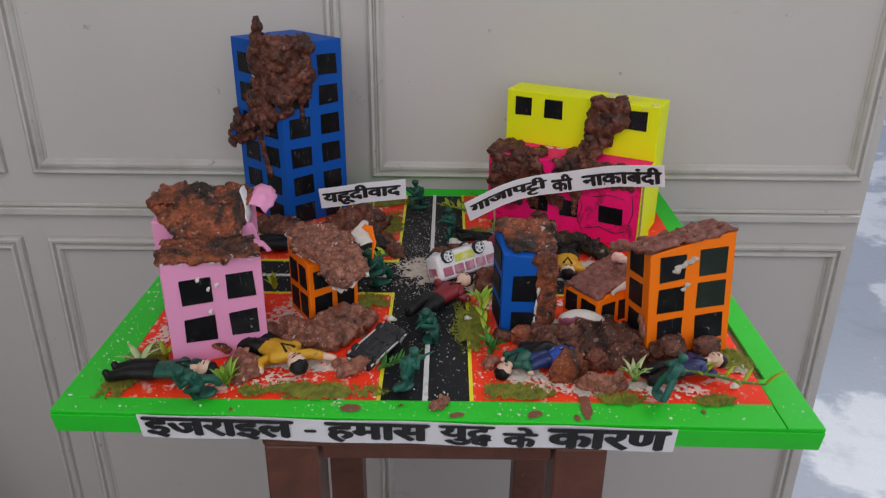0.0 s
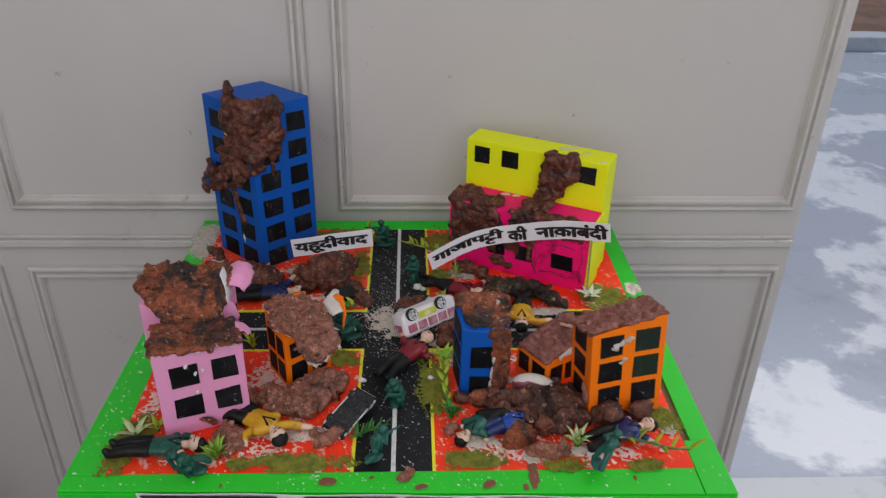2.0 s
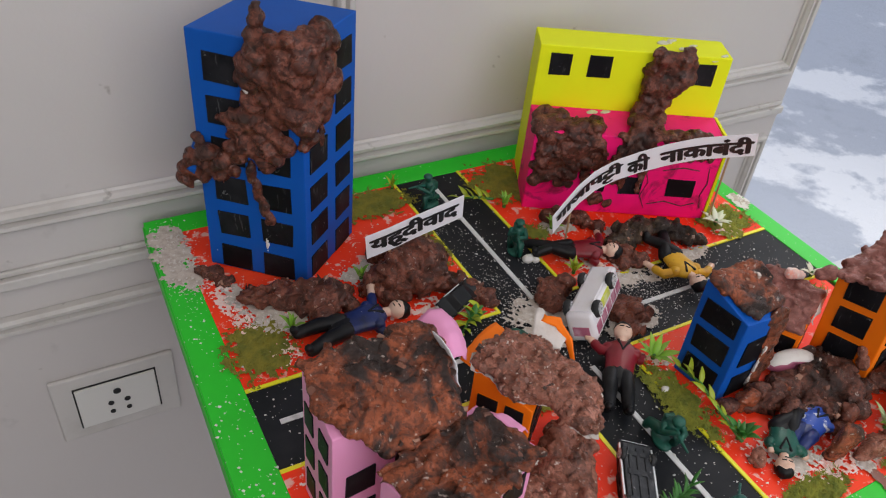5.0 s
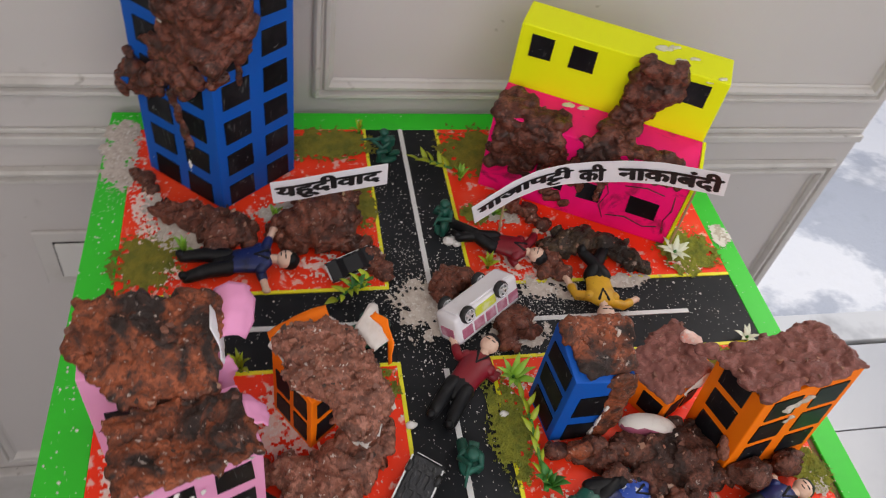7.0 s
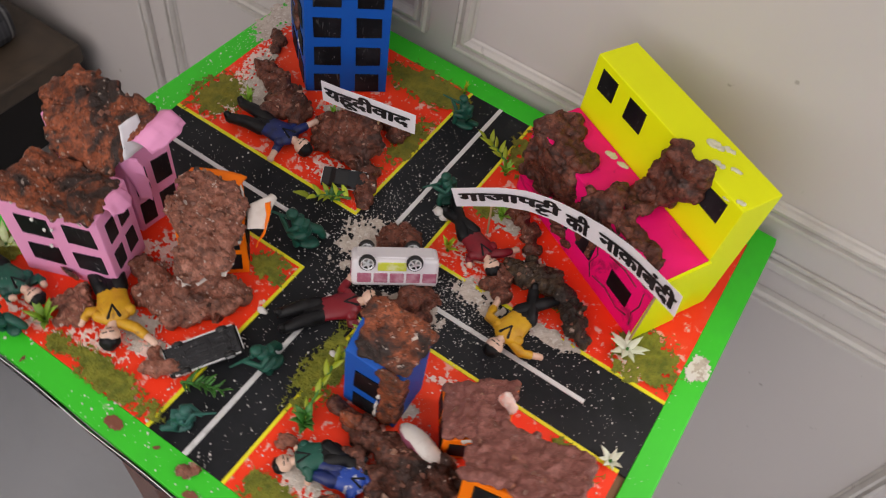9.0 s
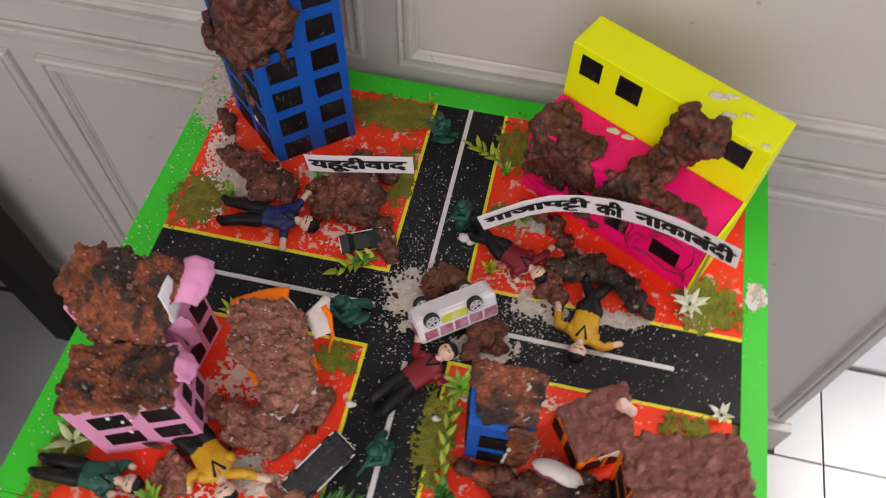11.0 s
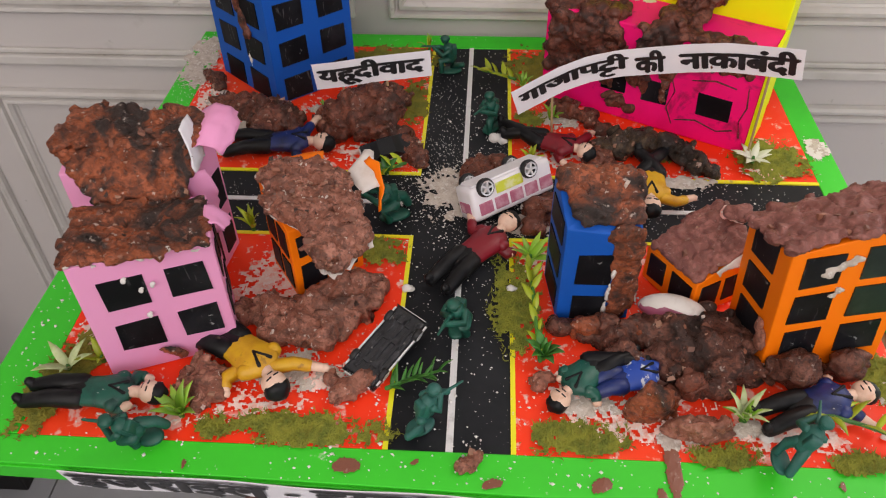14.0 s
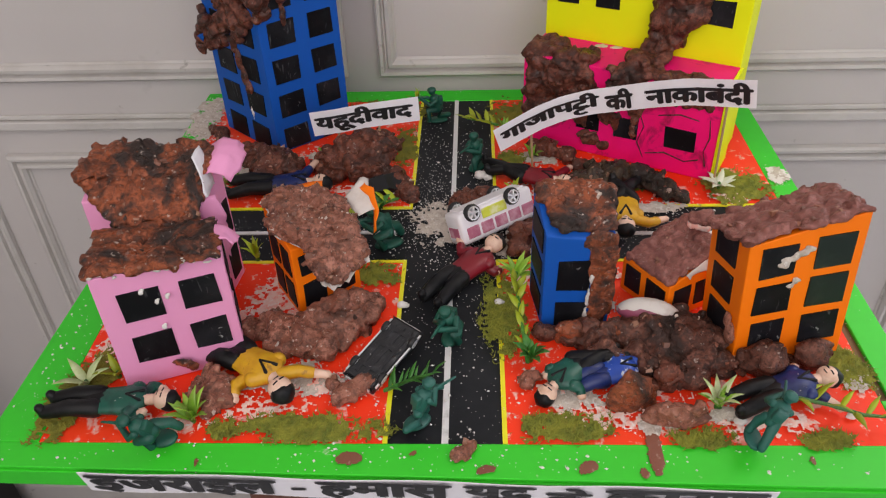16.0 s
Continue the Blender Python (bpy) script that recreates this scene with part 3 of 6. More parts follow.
bed = bmesh.new()
box(bed, (-3, 3.9, FLOOR - 0.06), (9, 8.5, FLOOR + 0.01))
solo("soil_bed", bed, M["soil"], "bare reddish soil behind the kerb", "ground", kind="structure")

# wall socket
sk = thing("wall_socket", "white square electric socket plate with round holes on the wall", "socket", pose(-0.284, WALL, 0.430))
bm = box(bmesh.new(), (-0.052, -0.0050, -0.038), (0.052, -0.0003, 0.038), bevel=0.0016)
part("plate", bm, M["moulding"], sk)
bm = box(bmesh.new(), (-0.0352, -0.0058, -0.0252), (0.0352, -0.0040, 0.0252))
part("gap", bm, M["hole"], sk, "dark joint round the insert")
bm = box(bmesh.new(), (-0.0338, -0.0078, -0.0238), (0.0338, -0.0046, 0.0238), bevel=0.0008)
part("insert", bm, M["socket"], sk)
for hx, hz, r in ((-0.0115, 0.0105, 0.0034), (-0.0185, -0.001, 0.0027), (-0.0045, -0.001, 0.0027), (-0.0185, -0.0105, 0.0024), (-0.0045, -0.0105, 0.0024)):
    bm = bmesh.new()
    bmesh.ops.create_cone(bm, cap_ends=True, segments=14, radius1=r, radius2=r, depth=0.002, matrix=pose(hx + 0.0115, -0.0074, hz * 1.15, 90))
    part("hole", bm, M["hole"], sk)

# bench with a plaid cushion by the wall
bench = thing("bench", "dark wooden bench with a tan top board along the wall", "bench", pose(-0.63, 0.0, FLOOR))
part("top", box(bmesh.new(), (-0.62, -0.95, 0.385), (0.0, 0.21, 0.415), bevel=0.004), M["bench_top"], bench, "worn tan wooden top board")
part("front_apron", box(bmesh.new(), (-0.030, -0.892, 0.282), (-0.008, 0.151, 0.384), bevel=0.003), M["bench"], bench, "black front apron")
part("end_apron", box(bmesh.new(), (-0.568, 0.178, 0.282), (-0.051, 0.200, 0.384), bevel=0.003), M["bench"], bench)
for x0, y0 in ((-0.050, 0.152), (-0.050, -0.945), (-0.615, 0.152), (-0.615, -0.945)):
    part("leg", box(bmesh.new(), (x0, y0, 0.0), (x0 + 0.046, y0 + 0.052, 0.384), bevel=0.003), M["bench"], bench, "black square leg")
cu = bmesh.new()
box(cu, (-0.72 + 0.02, -0.9, 0.415), (-0.06, 0.17, 0.475), bevel=0.018)
solo("bench_cushion", cu, M["plaid"], "black and grey plaid cushion lying on the bench", "cushion", pose(-0.63, 0, FLOOR), smooth=True)

# stool that carries the board
stool = thing("stool", "red-brown varnished wooden stool under the board", "stool", pose(0.008, -0.03, FLOOR))
H = Z0 - 0.021 - FLOOR
for x0, x1, y0, y1 in ((-0.121, -0.083, -0.158, -0.122), (0.083, 0.120, -0.158, -0.122), (-0.121, -0.085, 0.092, 0.126), (0.083, 0.119, 0.092, 0.126)):
    part("leg", box(bmesh.new(), (x0, y0, 0.0), (x1, y1, H - 0.0205), bevel=0.002), M["stool"], stool)
for lo, hi in (((-0.082, -0.152, H - 0.036), (0.082, -0.128, H - 0.021)), ((-0.082, 0.096, H - 0.036), (0.082, 0.120, H - 0.021)),
               ((-0.115, -0.121, H - 0.036), (-0.091, 0.091, H - 0.021)), ((0.091, -0.121, H - 0.036), (0.115, 0.091, H - 0.021))):
    part("apron", box(bmesh.new(), lo, hi, bevel=0.0015), M["stool"], stool)
for lo, hi in (((-0.115, -0.121, 0.14), (-0.091, 0.091, 0.17)), ((0.091, -0.121, 0.14), (0.115, 0.091, 0.17))):
    part("stretcher", box(bmesh.new(), lo, hi, bevel=0.0015), M["stool"], stool)
part("seat", box(bmesh.new(), (-0.122, -0.160, H - 0.020), (0.121, 0.130, H), bevel=0.003), M["stool"], stool)


# ---- the board ----
BX0, BX1, BY0, BY1 = -0.247, 0.259, -0.214, 0.226     # outer edges
PX0, PX1, PY0, PY1 = -0.217, 0.240, -0.190, 0.204     # printed middle
board = thing("display_board", "bright green display board with red paper and black paper roads", "board", pose(0, 0, Z0 - 0.020))


def up(x, y, z=0.0):
    return (x, y, z + 0.020)


part("core", box(bmesh.new(), (BX0 + 0.002, BY0 + 0.002, 0.0), (BX1 - 0.002, BY1 - 0.002, 0.0165)), M["card_edge"], board, "brown cardboard core")
# green card: top strips and folded sides, meeting in butt joints
for lo, hi in (((BX0, BY0, 0.0168), (PX1 - 0.006, PY0, 0.0196)), ((PX1 - 0.0055, BY0, 0.0168), (BX1, PY0 + 0.03, 0.0199)), ((PX1, PY0 + 0.0302, 0.0168), (BX1, BY1, 0.0196)),
               ((BX0, PY0 + 0.0002, 0.0168), (PX0, BY1, 0.0196)), ((PX0 + 0.0002, PY1, 0.0168), (PX1 - 0.0002, BY1, 0.0196))):
    part("border_strip", box(bmesh.new(), lo, hi, bevel=0.0006), M["green"], board)
for lo, hi in (((BX0, BY0 - 0.0012, 0.0008), (BX1, BY0 + 0.0016, 0.0166)), ((BX0, BY1 - 0.0016, 0.0008), (BX1, BY1 + 0.0012, 0.0166)),
               ((BX0 - 0.0012, BY0 + 0.0018, 0.0008), (BX0 + 0.0016, BY1 - 0.0018, 0.0166)), ((BX1 - 0.0016, BY0 + 0.0018, 0.0008), (BX1 + 0.0012, BY1 - 0.0018, 0.0166))):
    part("side_strip", box(bmesh.new(), lo, hi, bevel=0.0005), M["green"], board)
RW, RY0, RY1 = 0.0315, -0.036, 0.029                 # half width of the road, and the edges of the cross road
for lo, hi in (((PX0, PY0, 0.0166), (-RW, RY0, 0.0194)), ((RW, PY0, 0.0166), (PX1 - 0.0056, RY0, 0.0194)), ((PX0, RY1, 0.0166), (-RW, PY1, 0.0194)), ((RW, RY1, 0.0166), (PX1, PY1, 0.0194))):
    part("red_paper", box(bmesh.new(), lo, hi), M["red"], board, "fluorescent red paper dusted with white")
for lo, hi in (((-RW, PY0, 0.0164), (RW, PY1, 0.0190)), ((PX0, RY0, 0.0164), (-RW - 0.0001, RY1, 0.0190)), ((RW + 0.0001, RY0, 0.0164), (PX1, RY1, 0.0190))):
    part("road_strip", box(bmesh.new(), lo, hi), M["road"], board, "black paper road speckled with grit")
T = 0.0013
for lo, hi in (((-RW - T, PY0, 0.0188), (-RW + T, RY0 + T, 0.0200)), ((PX0, RY0 - T, 0.0188), (-RW - T, RY0 + T, 0.0200)),
               ((RW - T, PY0, 0.0188), (RW + T, RY0 + T, 0.0200)), ((RW + T, RY0 - T, 0.0188), (PX1 - 0.006, RY0 + T, 0.0200)),
               ((-RW - T, RY1 - T, 0.0188), (-RW + T, PY1, 0.0200)), ((PX0, RY1 - T, 0.0188), (-RW - T, RY1 + T, 0.0200)),
               ((RW - T, RY1 - T, 0.0188), (RW + T, PY1, 0.0200)), ((RW + T, RY1 - T, 0.0188), (PX1, RY1 + T, 0.0200))):
    part("yellow_line", box(bmesh.new(), lo, hi), M["yellow_tape"], board)
for lo, hi in (((-0.0018, PY0, 0.0188), (0.0018, -0.042, 0.0198)), ((-0.0018, 0.03, 0.0188), (0.0018, PY1, 0.0198)), ((-0.205, -0.0035, 0.0188), (-0.034, 0.0, 0.0198)), ((0.06, -0.0065, 0.0188), (0.192, -0.003, 0.0198))):
    part("white_line", box(bmesh.new(), lo, hi), M["white_tape"], board)

for ob in board.children:
    if ob.name.split(".")[0] in ("core", "border_strip", "side_strip"):
        for vv in ob.data.vertices:
            if vv.co.x < PX0 - 0.01:
                vv.co.x += 0.010 * max(0.0, (vv.co.y - BY0) / (BY1 - BY0)) ** 1.5
            if vv.co.y < PY0 - 0.005:
                vv.co.y += 0.0085 - 0.0115 * (vv.co.x - BX0) / (BX1 - BX0) + 0.0042 * (1.0 - vv.co.z / 0.0196)

# headline label along the front edge
head = thing("headline_label", "white paper strip with black hand-lettered headline on the front edge", "label", pose(-0.188, BY0 + 0.0094, Z0 - 0.0205, 12, 0, -1.3))
rows = [[(0.352 * i / 24, -0.0006 - 0.0006 * math.sin(i * 0.9), 0.0215 * j / 3 - 0.0018 * (i / 24)) for j in range(4)] for i in range(25)]
part("paper", strip(bmesh.new(), rows, -0.0004), M["paper"], head)
HEAD = [([("इजराइल", 0, 0, 1)], 0.0029, 0.1032), ([("-", 0, 0.1, 1.25)], 0.1095, 0.1176), ([("हमास", 0, 0, 1)], 0.1231, 0.1922), ([("यु", 0, 0, 1), ("द", 0, 0, 1), ("ध", -0.46, -0.30, 0.62)], 0.1977, 0.2344),
        ([("के", 0, 0, 1)], 0.2392, 0.2627), ([("कारण", 0, 0, 1)], 0.2682, 0.3483)]
lettering("headline_text", HEAD, lambda s, t, k: (s, -0.0020 - k, 0.0010 + t - 0.0018 * (s / 0.352)), head, M["ink"], 0.0200)



# ---- card buildings ----
class House:
    """A card building on the board. Corners in board metres, heights above the board."""

    def __init__(self, label, base, group="card buildings"):
        self.cx, self.cy = sum(p[0] for p in base) / len(base), sum(p[1] for p in base) / len(base)
        self.top = thing("card_building", label, "model building", pose(self.cx, self.cy, Z0), group)
        self.rnd = random.Random(len(label))

    def xy(self, p):
        return (p[0] - self.cx, p[1] - self.cy)

    def shift(self, p):
        return (p[0] - self.cx, p[1] - self.cy, p[2])

    def body(self, base, tops, material, name="body", label="", bevel=0.0008):
        bm = prism(bmesh.new(), [self.xy(p) for p in base], 0.0, tops)
        bmesh.ops.bevel(bm, geom=bm.edges[:], offset=bevel, segments=2, affect="EDGES", profile=0.5)
        return part(name, bm, material, self.top, label)

    def window(self, a, b, s0, s1, z0, z1, material=None, skew=0.0):
        return part("window", on_face(self.xy(a), self.xy(b), s0, s1, z0, z1, 0.0007, skew, 0.0006, self.rnd), material or M["window"], self.top)

    def windows(self, a, b, cols, rows, material=None):
        """cols: (s0, s1) as shares of the face's length; rows: (z0, z1)."""
        d = math.dist(a, b)
        for s0, s1 in cols:
            for z0, z1 in rows:
                self.window(a, b, s0 * d, s1 * d, z0, z1, material)

    def clay(self, blobs, material, name="clay_debris", label="", **k):
        return clay_part(name, [(x - self.cx, y - self.cy, z, r) for x, y, z, r in blobs], material, self.top, label, **k)

    def slab(self, seed, outline, n, r, material, up_by=0.002, name="clay_roof", label="", flat=0.55, **k):
        """Clay pressed over a roof with four corners (x, y, z)."""
        rnd = random.Random(seed)
        a, b, c, d = [Vector(p) for p in outline]
        blobs = []
        m = max(3, int(n ** 0.5))
        for i in range(m + 1):
            for j in range(m + 1):
                u, v = min(1, max(0, (i + rnd.uniform(-0.3, 0.3)) / m)), min(1, max(0, (j + rnd.uniform(-0.3, 0.3)) / m))
                p = (a * (1 - u) + b * u) * (1 - v) + (d * (1 - u) + c * u) * v
                q = rnd.uniform(0.8, 1.2) * r
                blobs.append((p.x, p.y, p.z + up_by + rnd.uniform(-0.3, 0.5) * r * flat, (q, q, q * flat)))
        return self.clay(blobs, material, name, label, seed=seed, chip=0.008 if material is not M["clay_mauve"] else 0.004, **k)

    def ragged(self, seed, outline, n, r, material, label, paper_label, spread=1.0):
        """A thin crust of clay within a ragged outline, and the torn paper that it sits on."""
        rnd = random.Random(seed)
        ring = [Vector(p) for p in outline]
        mid = sum(ring, Vector()) / len(ring)
        areas = [(p - mid).cross(q - mid).length for p, q in zip(ring, ring[1:] + ring[:1])]
        blobs = []
        for p, q in rnd.choices(list(zip(ring, ring[1:] + ring[:1])), areas, k=n):
            at = mid.lerp(p.lerp(q, rnd.random()), math.sqrt(rnd.random()) * 0.86)
            k = r * rnd.uniform(0.7, 1.3)
            blobs.append((at.x, at.y, at.z + 0.001 + rnd.uniform(0.0, 0.6) * k, (k, k, k * 0.7)))
        for p, q in zip(ring, ring[1:] + ring[:1]):
            for i in range(4):
                at = mid.lerp(p.lerp(q, i / 4), 0.90)
                blobs.append((at.x, at.y, at.z, (r * 0.55, r * 0.6, r * 0.4)))
        self.clay(blobs, material, "clay_crust", label, seed=seed, amount=0.0026, size=0.007, chip=0.02, melt=3, voxel=0.001)
        edge = []
        for p, q in zip(ring, ring[1:] + ring[:1]):
            for i in range(4):
                at = mid + (p.lerp(q, i / 4) - mid) * (spread - 0.035 + rnd.uniform(-0.03, 0.05))
                edge.append(Vector(self.shift((at.x, at.y, at.z - 0.0018 + rnd.uniform(-0.0012, 0.0012)))))
        bm = bmesh.new()
        c = Vector(self.shift((mid.x, mid.y, mid.z - 0.0075)))
        top, low = [bm.verts.new(p) for p in edge], [bm.verts.new(p - Vector((0, 0, 0.0007))) for p in edge]
        ct, cl = bm.verts.new(c), bm.verts.new(c - Vector((0, 0, 0.0007)))
        for i in range(len(edge)):
            j = (i + 1) % len(edge)
            bm.faces.new((ct, top[i], top[j]))
            bm.faces.new((cl, low[j], low[i]))
            bm.faces.new((top[i], low[i], low[j], top[j]))
        part("torn_sheet", bm, M["torn"], self.top, paper_label)

    def bits(self, blobs, material, name, label="", **k):
        for i, blob in enumerate(blobs):
            x, y, z, r = blob
            self.clay([blob, (x + r[0] * 0.5, y, z + r[2] * 0.4, tuple(0.7 * q for q in r))], material, name, label, **({"melt": 1} | k | {"seed": k.get("seed", 1) + i}))

    def scraps(self, name, rows, material, label="", thick=0.0005, crumple=0.0014):
        """A torn bit of card: the rows are refined, crumpled and given a ragged outer edge."""
        g = [[Vector(self.shift(p)) for p in row] for row in rows]
        n, m = len(g) - 1, len(g[0]) - 1
        fine = []
        for i in range(4 * n + 1):
            a, ka = min(i // 4, n - 1), i / 4 - min(i // 4, n - 1)
            row = []
            for j in range(4 * m + 1):
                b, kb = min(j // 4, m - 1), j / 4 - min(j // 4, m - 1)
                p = g[a][b].lerp(g[a + 1][b], ka).lerp(g[a][b + 1].lerp(g[a + 1][b + 1], ka), kb)
                w = crumple * (0.4 + 1.2 * j / (4 * m))
                q = p / 0.006 + Vector((len(rows) * 3.1, 0, 0))
                row.append(p + Vector((noise.noise(q), noise.noise(q + Vector((9, 0, 0))), noise.noise(q + Vector((0, 9, 0))))) * w)
            fine.append(row)
        return part(name, strip(bmesh.new(), fine, thick), material, self.top, label, True)


# tall blue tower
A, B, D, C = (-0.146, 0.110), (-0.092, 0.154), (-0.148, 0.203), (-0.202, 0.159)
h = House("tall blue card tower block, its upper corner smothered in brown clay", [A, B, D, C])
h.body([A, B, D, C], [0.182] * 4, M["blue"])
rows = [(0.0012 + 0.0296 * i, 0.0205 + 0.0296 * i) for i in range(6)]
h.windows(A, B, ((0.10, 0.42), (0.60, 0.90)), rows)
h.windows(C, A, ((0.14, 0.44), (0.57, 0.87)), rows)
h.windows(B, D, ((0.14, 0.42), (0.58, 0.86)), rows)
rnd = random.Random(8)


def tower_face(p, q, f, z, off, r):
    """A lump on the tower's face from p to q at the share f along it."""
    p, q = Vector(p), Vector(q)
    d = (q - p).normalized()
    at = p.lerp(q, f) + Vector((d.y, -d.x)) * off
    return (at.x, at.y, z, r)


lumps = []
for face, f0, f1, z0, z1, n, r in (((C, A), 0.50, 1.0, 0.128, 0.184, 26, 0.0085), ((A, B), 0.0, 0.46, 0.128, 0.182, 24, 0.0085), ((C, A), 0.26, 0.86, 0.094, 0.136, 18, 0.0075), ((A, B), 0.0, 0.12, 0.112, 0.130, 4, 0.006), ((C, A), 0.02, 0.36, 0.076, 0.104, 9, 0.0065)):
    for i in range(n):
        lumps.append(tower_face(*face, f0 + (f1 - f0) * ((i * 0.618) % 1.0), z0 + (z1 - z0) * (i + 0.5) / n, rnd.uniform(-0.002, 0.003), r * rnd.uniform(0.75, 1.25)))
lumps += [tower_face(C, A, f, z, 0.001, r) for f, z, r in ((0.62, 0.186, 0.008), (0.66, 0.194, 0.007), (0.64, 0.201, 0.005), (0.9, 0.186, 0.008), (-0.04, 0.090, 0.008), (-0.12, 0.082, 0.007), (-0.08, 0.074, 0.006), (-0.17, 0.073, 0.005), (0.06, 0.098, 0.008), (0.02, 0.108, 0.006))] + [tower_face(A, B, f, 0.185, -0.004, 0.007) for f in (0.05, 0.2, 0.36, 0.46)]
h.clay(lumps, M["clay_tower"], label="brown clay debris stuck on the tower's corner", seed=11, amount=0.0026, size=0.012, melt=16)
h.clay([tower_face(C, A, f, z, 0.0, (0.004, 0.004, k)) for f, z, k in ((0.50, 0.088, 0.010), (0.55, 0.074, 0.010), (0.60, 0.062, 0.009), (0.66, 0.052, 0.006))], M["clay_tower"], "clay_drip", seed=12, amount=0.0012, voxel=0.001, melt=3)
h.clay([tower_face(A, B, f, z, 0.0, (0.003, 0.003, k)) for f, z, k in ((0.30, 0.126, 0.010), (0.31, 0.112, 0.009))], M["clay_tower"], "clay_drip", seed=15, amount=0.001, voxel=0.001, melt=3)
h.bits([(-0.1760, 0.1335, 0.168, (0.002, 0.002, 0.007)), (-0.1745, 0.1310, 0.154, (0.0022, 0.002, 0.008)), (-0.1765, 0.1325, 0.142, (0.002, 0.002, 0.005)), (-0.172, 0.1295, 0.162, (0.002, 0.0014, 0.0035))], M["torn"], "torn_edge", "torn white paper", seed=13, voxel=0.0009, amount=0.0018, size=0.005)
h.bits([(-0.1590, 0.1235, 0.104, (0.0035, 0.002, 0.002)), (-0.1535, 0.1200, 0.099, (0.0018, 0.0018, 0.0035)), (-0.1475, 0.1160, 0.102, (0.0012, 0.0012, 0.008)), (-0.1460, 0.1152, 0.086, (0.0008, 0.0008, 0.010))], M["torn"], "torn_edge", "torn white paper", seed=14, voxel=0.0009, amount=0.0018, size=0.005)
h.scraps("torn_flap", [[(-0.203, 0.162, 0.104), (-0.199, 0.158, 0.108)], [(-0.208, 0.160, 0.094), (-0.202, 0.155, 0.094)], [(-0.211, 0.158, 0.084), (-0.206, 0.155, 0.082)]], M["blue"], "hanging torn blue card")
for (x, y, z), r in (((-0.1455, 0.1125, 0.045), 0.0022), ((-0.168, 0.129, 0.030), 0.0035), ((-0.161, 0.124, 0.018), 0.003), ((-0.134, 0.122, 0.072), 0.002), ((-0.165, 0.128, 0.046), 0.002)):
    h.clay([(x, y, z, (r * 0.35, r * 0.2, r * 2.4)), (x + r * 0.4, y, z + r * 2.2, (r * 0.4, r * 0.2, r * 1.0))], M["crumb"], "paint_splash", seed=3, voxel=0.0007, amount=0.0008, size=0.003, melt=1)

# yellow and magenta stepped block
A, B = Vector((0.056, 0.134)), Vector((0.197, 0.060))
u = (B - A).normalized()
v = Vector((-u.y, u.x))
P = lambda s, t: tuple(A + u * s + v * t)
W = (B - A).length
h = House("stepped magenta and yellow card building with cracked front and clay wreckage", [P(0, 0), P(W, 0), P(W, 0.076), P(0, 0.076)])
h.body([P(0, 0), P(W - 0.002, 0), P(W - 0.002, 0.0405), P(0, 0.0405)], [0.075, 0.075, 0.077, 0.077], M["magenta_sooty"], "lower_block", "magenta card smeared with soot")
h.body([P(0, 0.041), P(W - 0.002, 0.041), P(W - 0.002, 0.076), P(0, 0.076)], [0.130] * 4, M["yellow"], "upper_block", "fluorescent yellow card")
side = prism(bmesh.new(), [h.xy(P(W - 0.0018, -0.0005)), h.xy(P(W + 0.0006, -0.0005)), h.xy(P(W + 0.0006, 0.041)), h.xy(P(W - 0.0018, 0.041))], 0.0, [0.077] * 4)
part("side_sheet", side, M["yellow"], h.top, "yellow card side")
h.windows(P(0, 0.041), P(W - 0.002, 0.041), ((0.06, 0.175), (0.265, 0.385), (0.80, 0.93)), ((0.105, 0.1235),))
h.window(P(0, 0.041), P(W, 0.041), 0.112, 0.121, 0.102, 0.121)
h.windows(P(0, 0), P(W - 0.002, 0), ((0.755, 0.905), (0.50, 0.62), (0.30, 0.42)), ((0.021, 0.038),))
Q = lambda s, t, z, r: (*P(s, t), z, r)
rnd = random.Random(21)


def spread(n, s0, s1, t0, t1, z0, z1, r):
    """Lumps strewn evenly through a box given along, into and up the front."""
    return [Q(s0 + (s1 - s0) * ((i * 0.618) % 1.0), t0 + (t1 - t0) * ((i * 0.414) % 1.0), z0 + (z1 - z0) * (i + 0.5) / n, r * rnd.uniform(0.75, 1.25)) for i in range(n)]


h.clay(spread(40, 0.004, 0.058, -0.001, 0.001, 0.044, 0.074, 0.0062) + spread(10, 0.006, 0.040, -0.001, 0.001, 0.030, 0.046, 0.0058) + spread(30, 0.002, 0.054, 0.002, 0.020, 0.075, 0.079, 0.0056) + spread(8, 0.002, 0.030, 0.018, 0.030, 0.076, 0.079, 0.006),
       M["clay_tower"], label="dark clay heaped on the magenta roof", seed=21, amount=0.0026, size=0.011, melt=12)
h.clay(spread(26, 0.092, 0.124, 0.036, 0.039, 0.104, 0.129, 0.0080) + spread(12, 0.090, 0.110, 0.033, 0.038, 0.084, 0.106, 0.0072) + spread(22, 0.082, 0.106, 0.004, 0.034, 0.076, 0.084, 0.0062) + spread(14, 0.070, 0.098, -0.001, 0.002, 0.054, 0.076, 0.0056)
       + spread(20, 0.098, 0.148, 0.001, 0.012, 0.074, 0.077, 0.0048) + spread(14, 0.100, 0.146, 0.001, 0.002, 0.062, 0.074, 0.0034),
       M["clay_tower"], label="brown clay debris against the yellow wall", seed=22, amount=0.0024, size=0.011, melt=10)
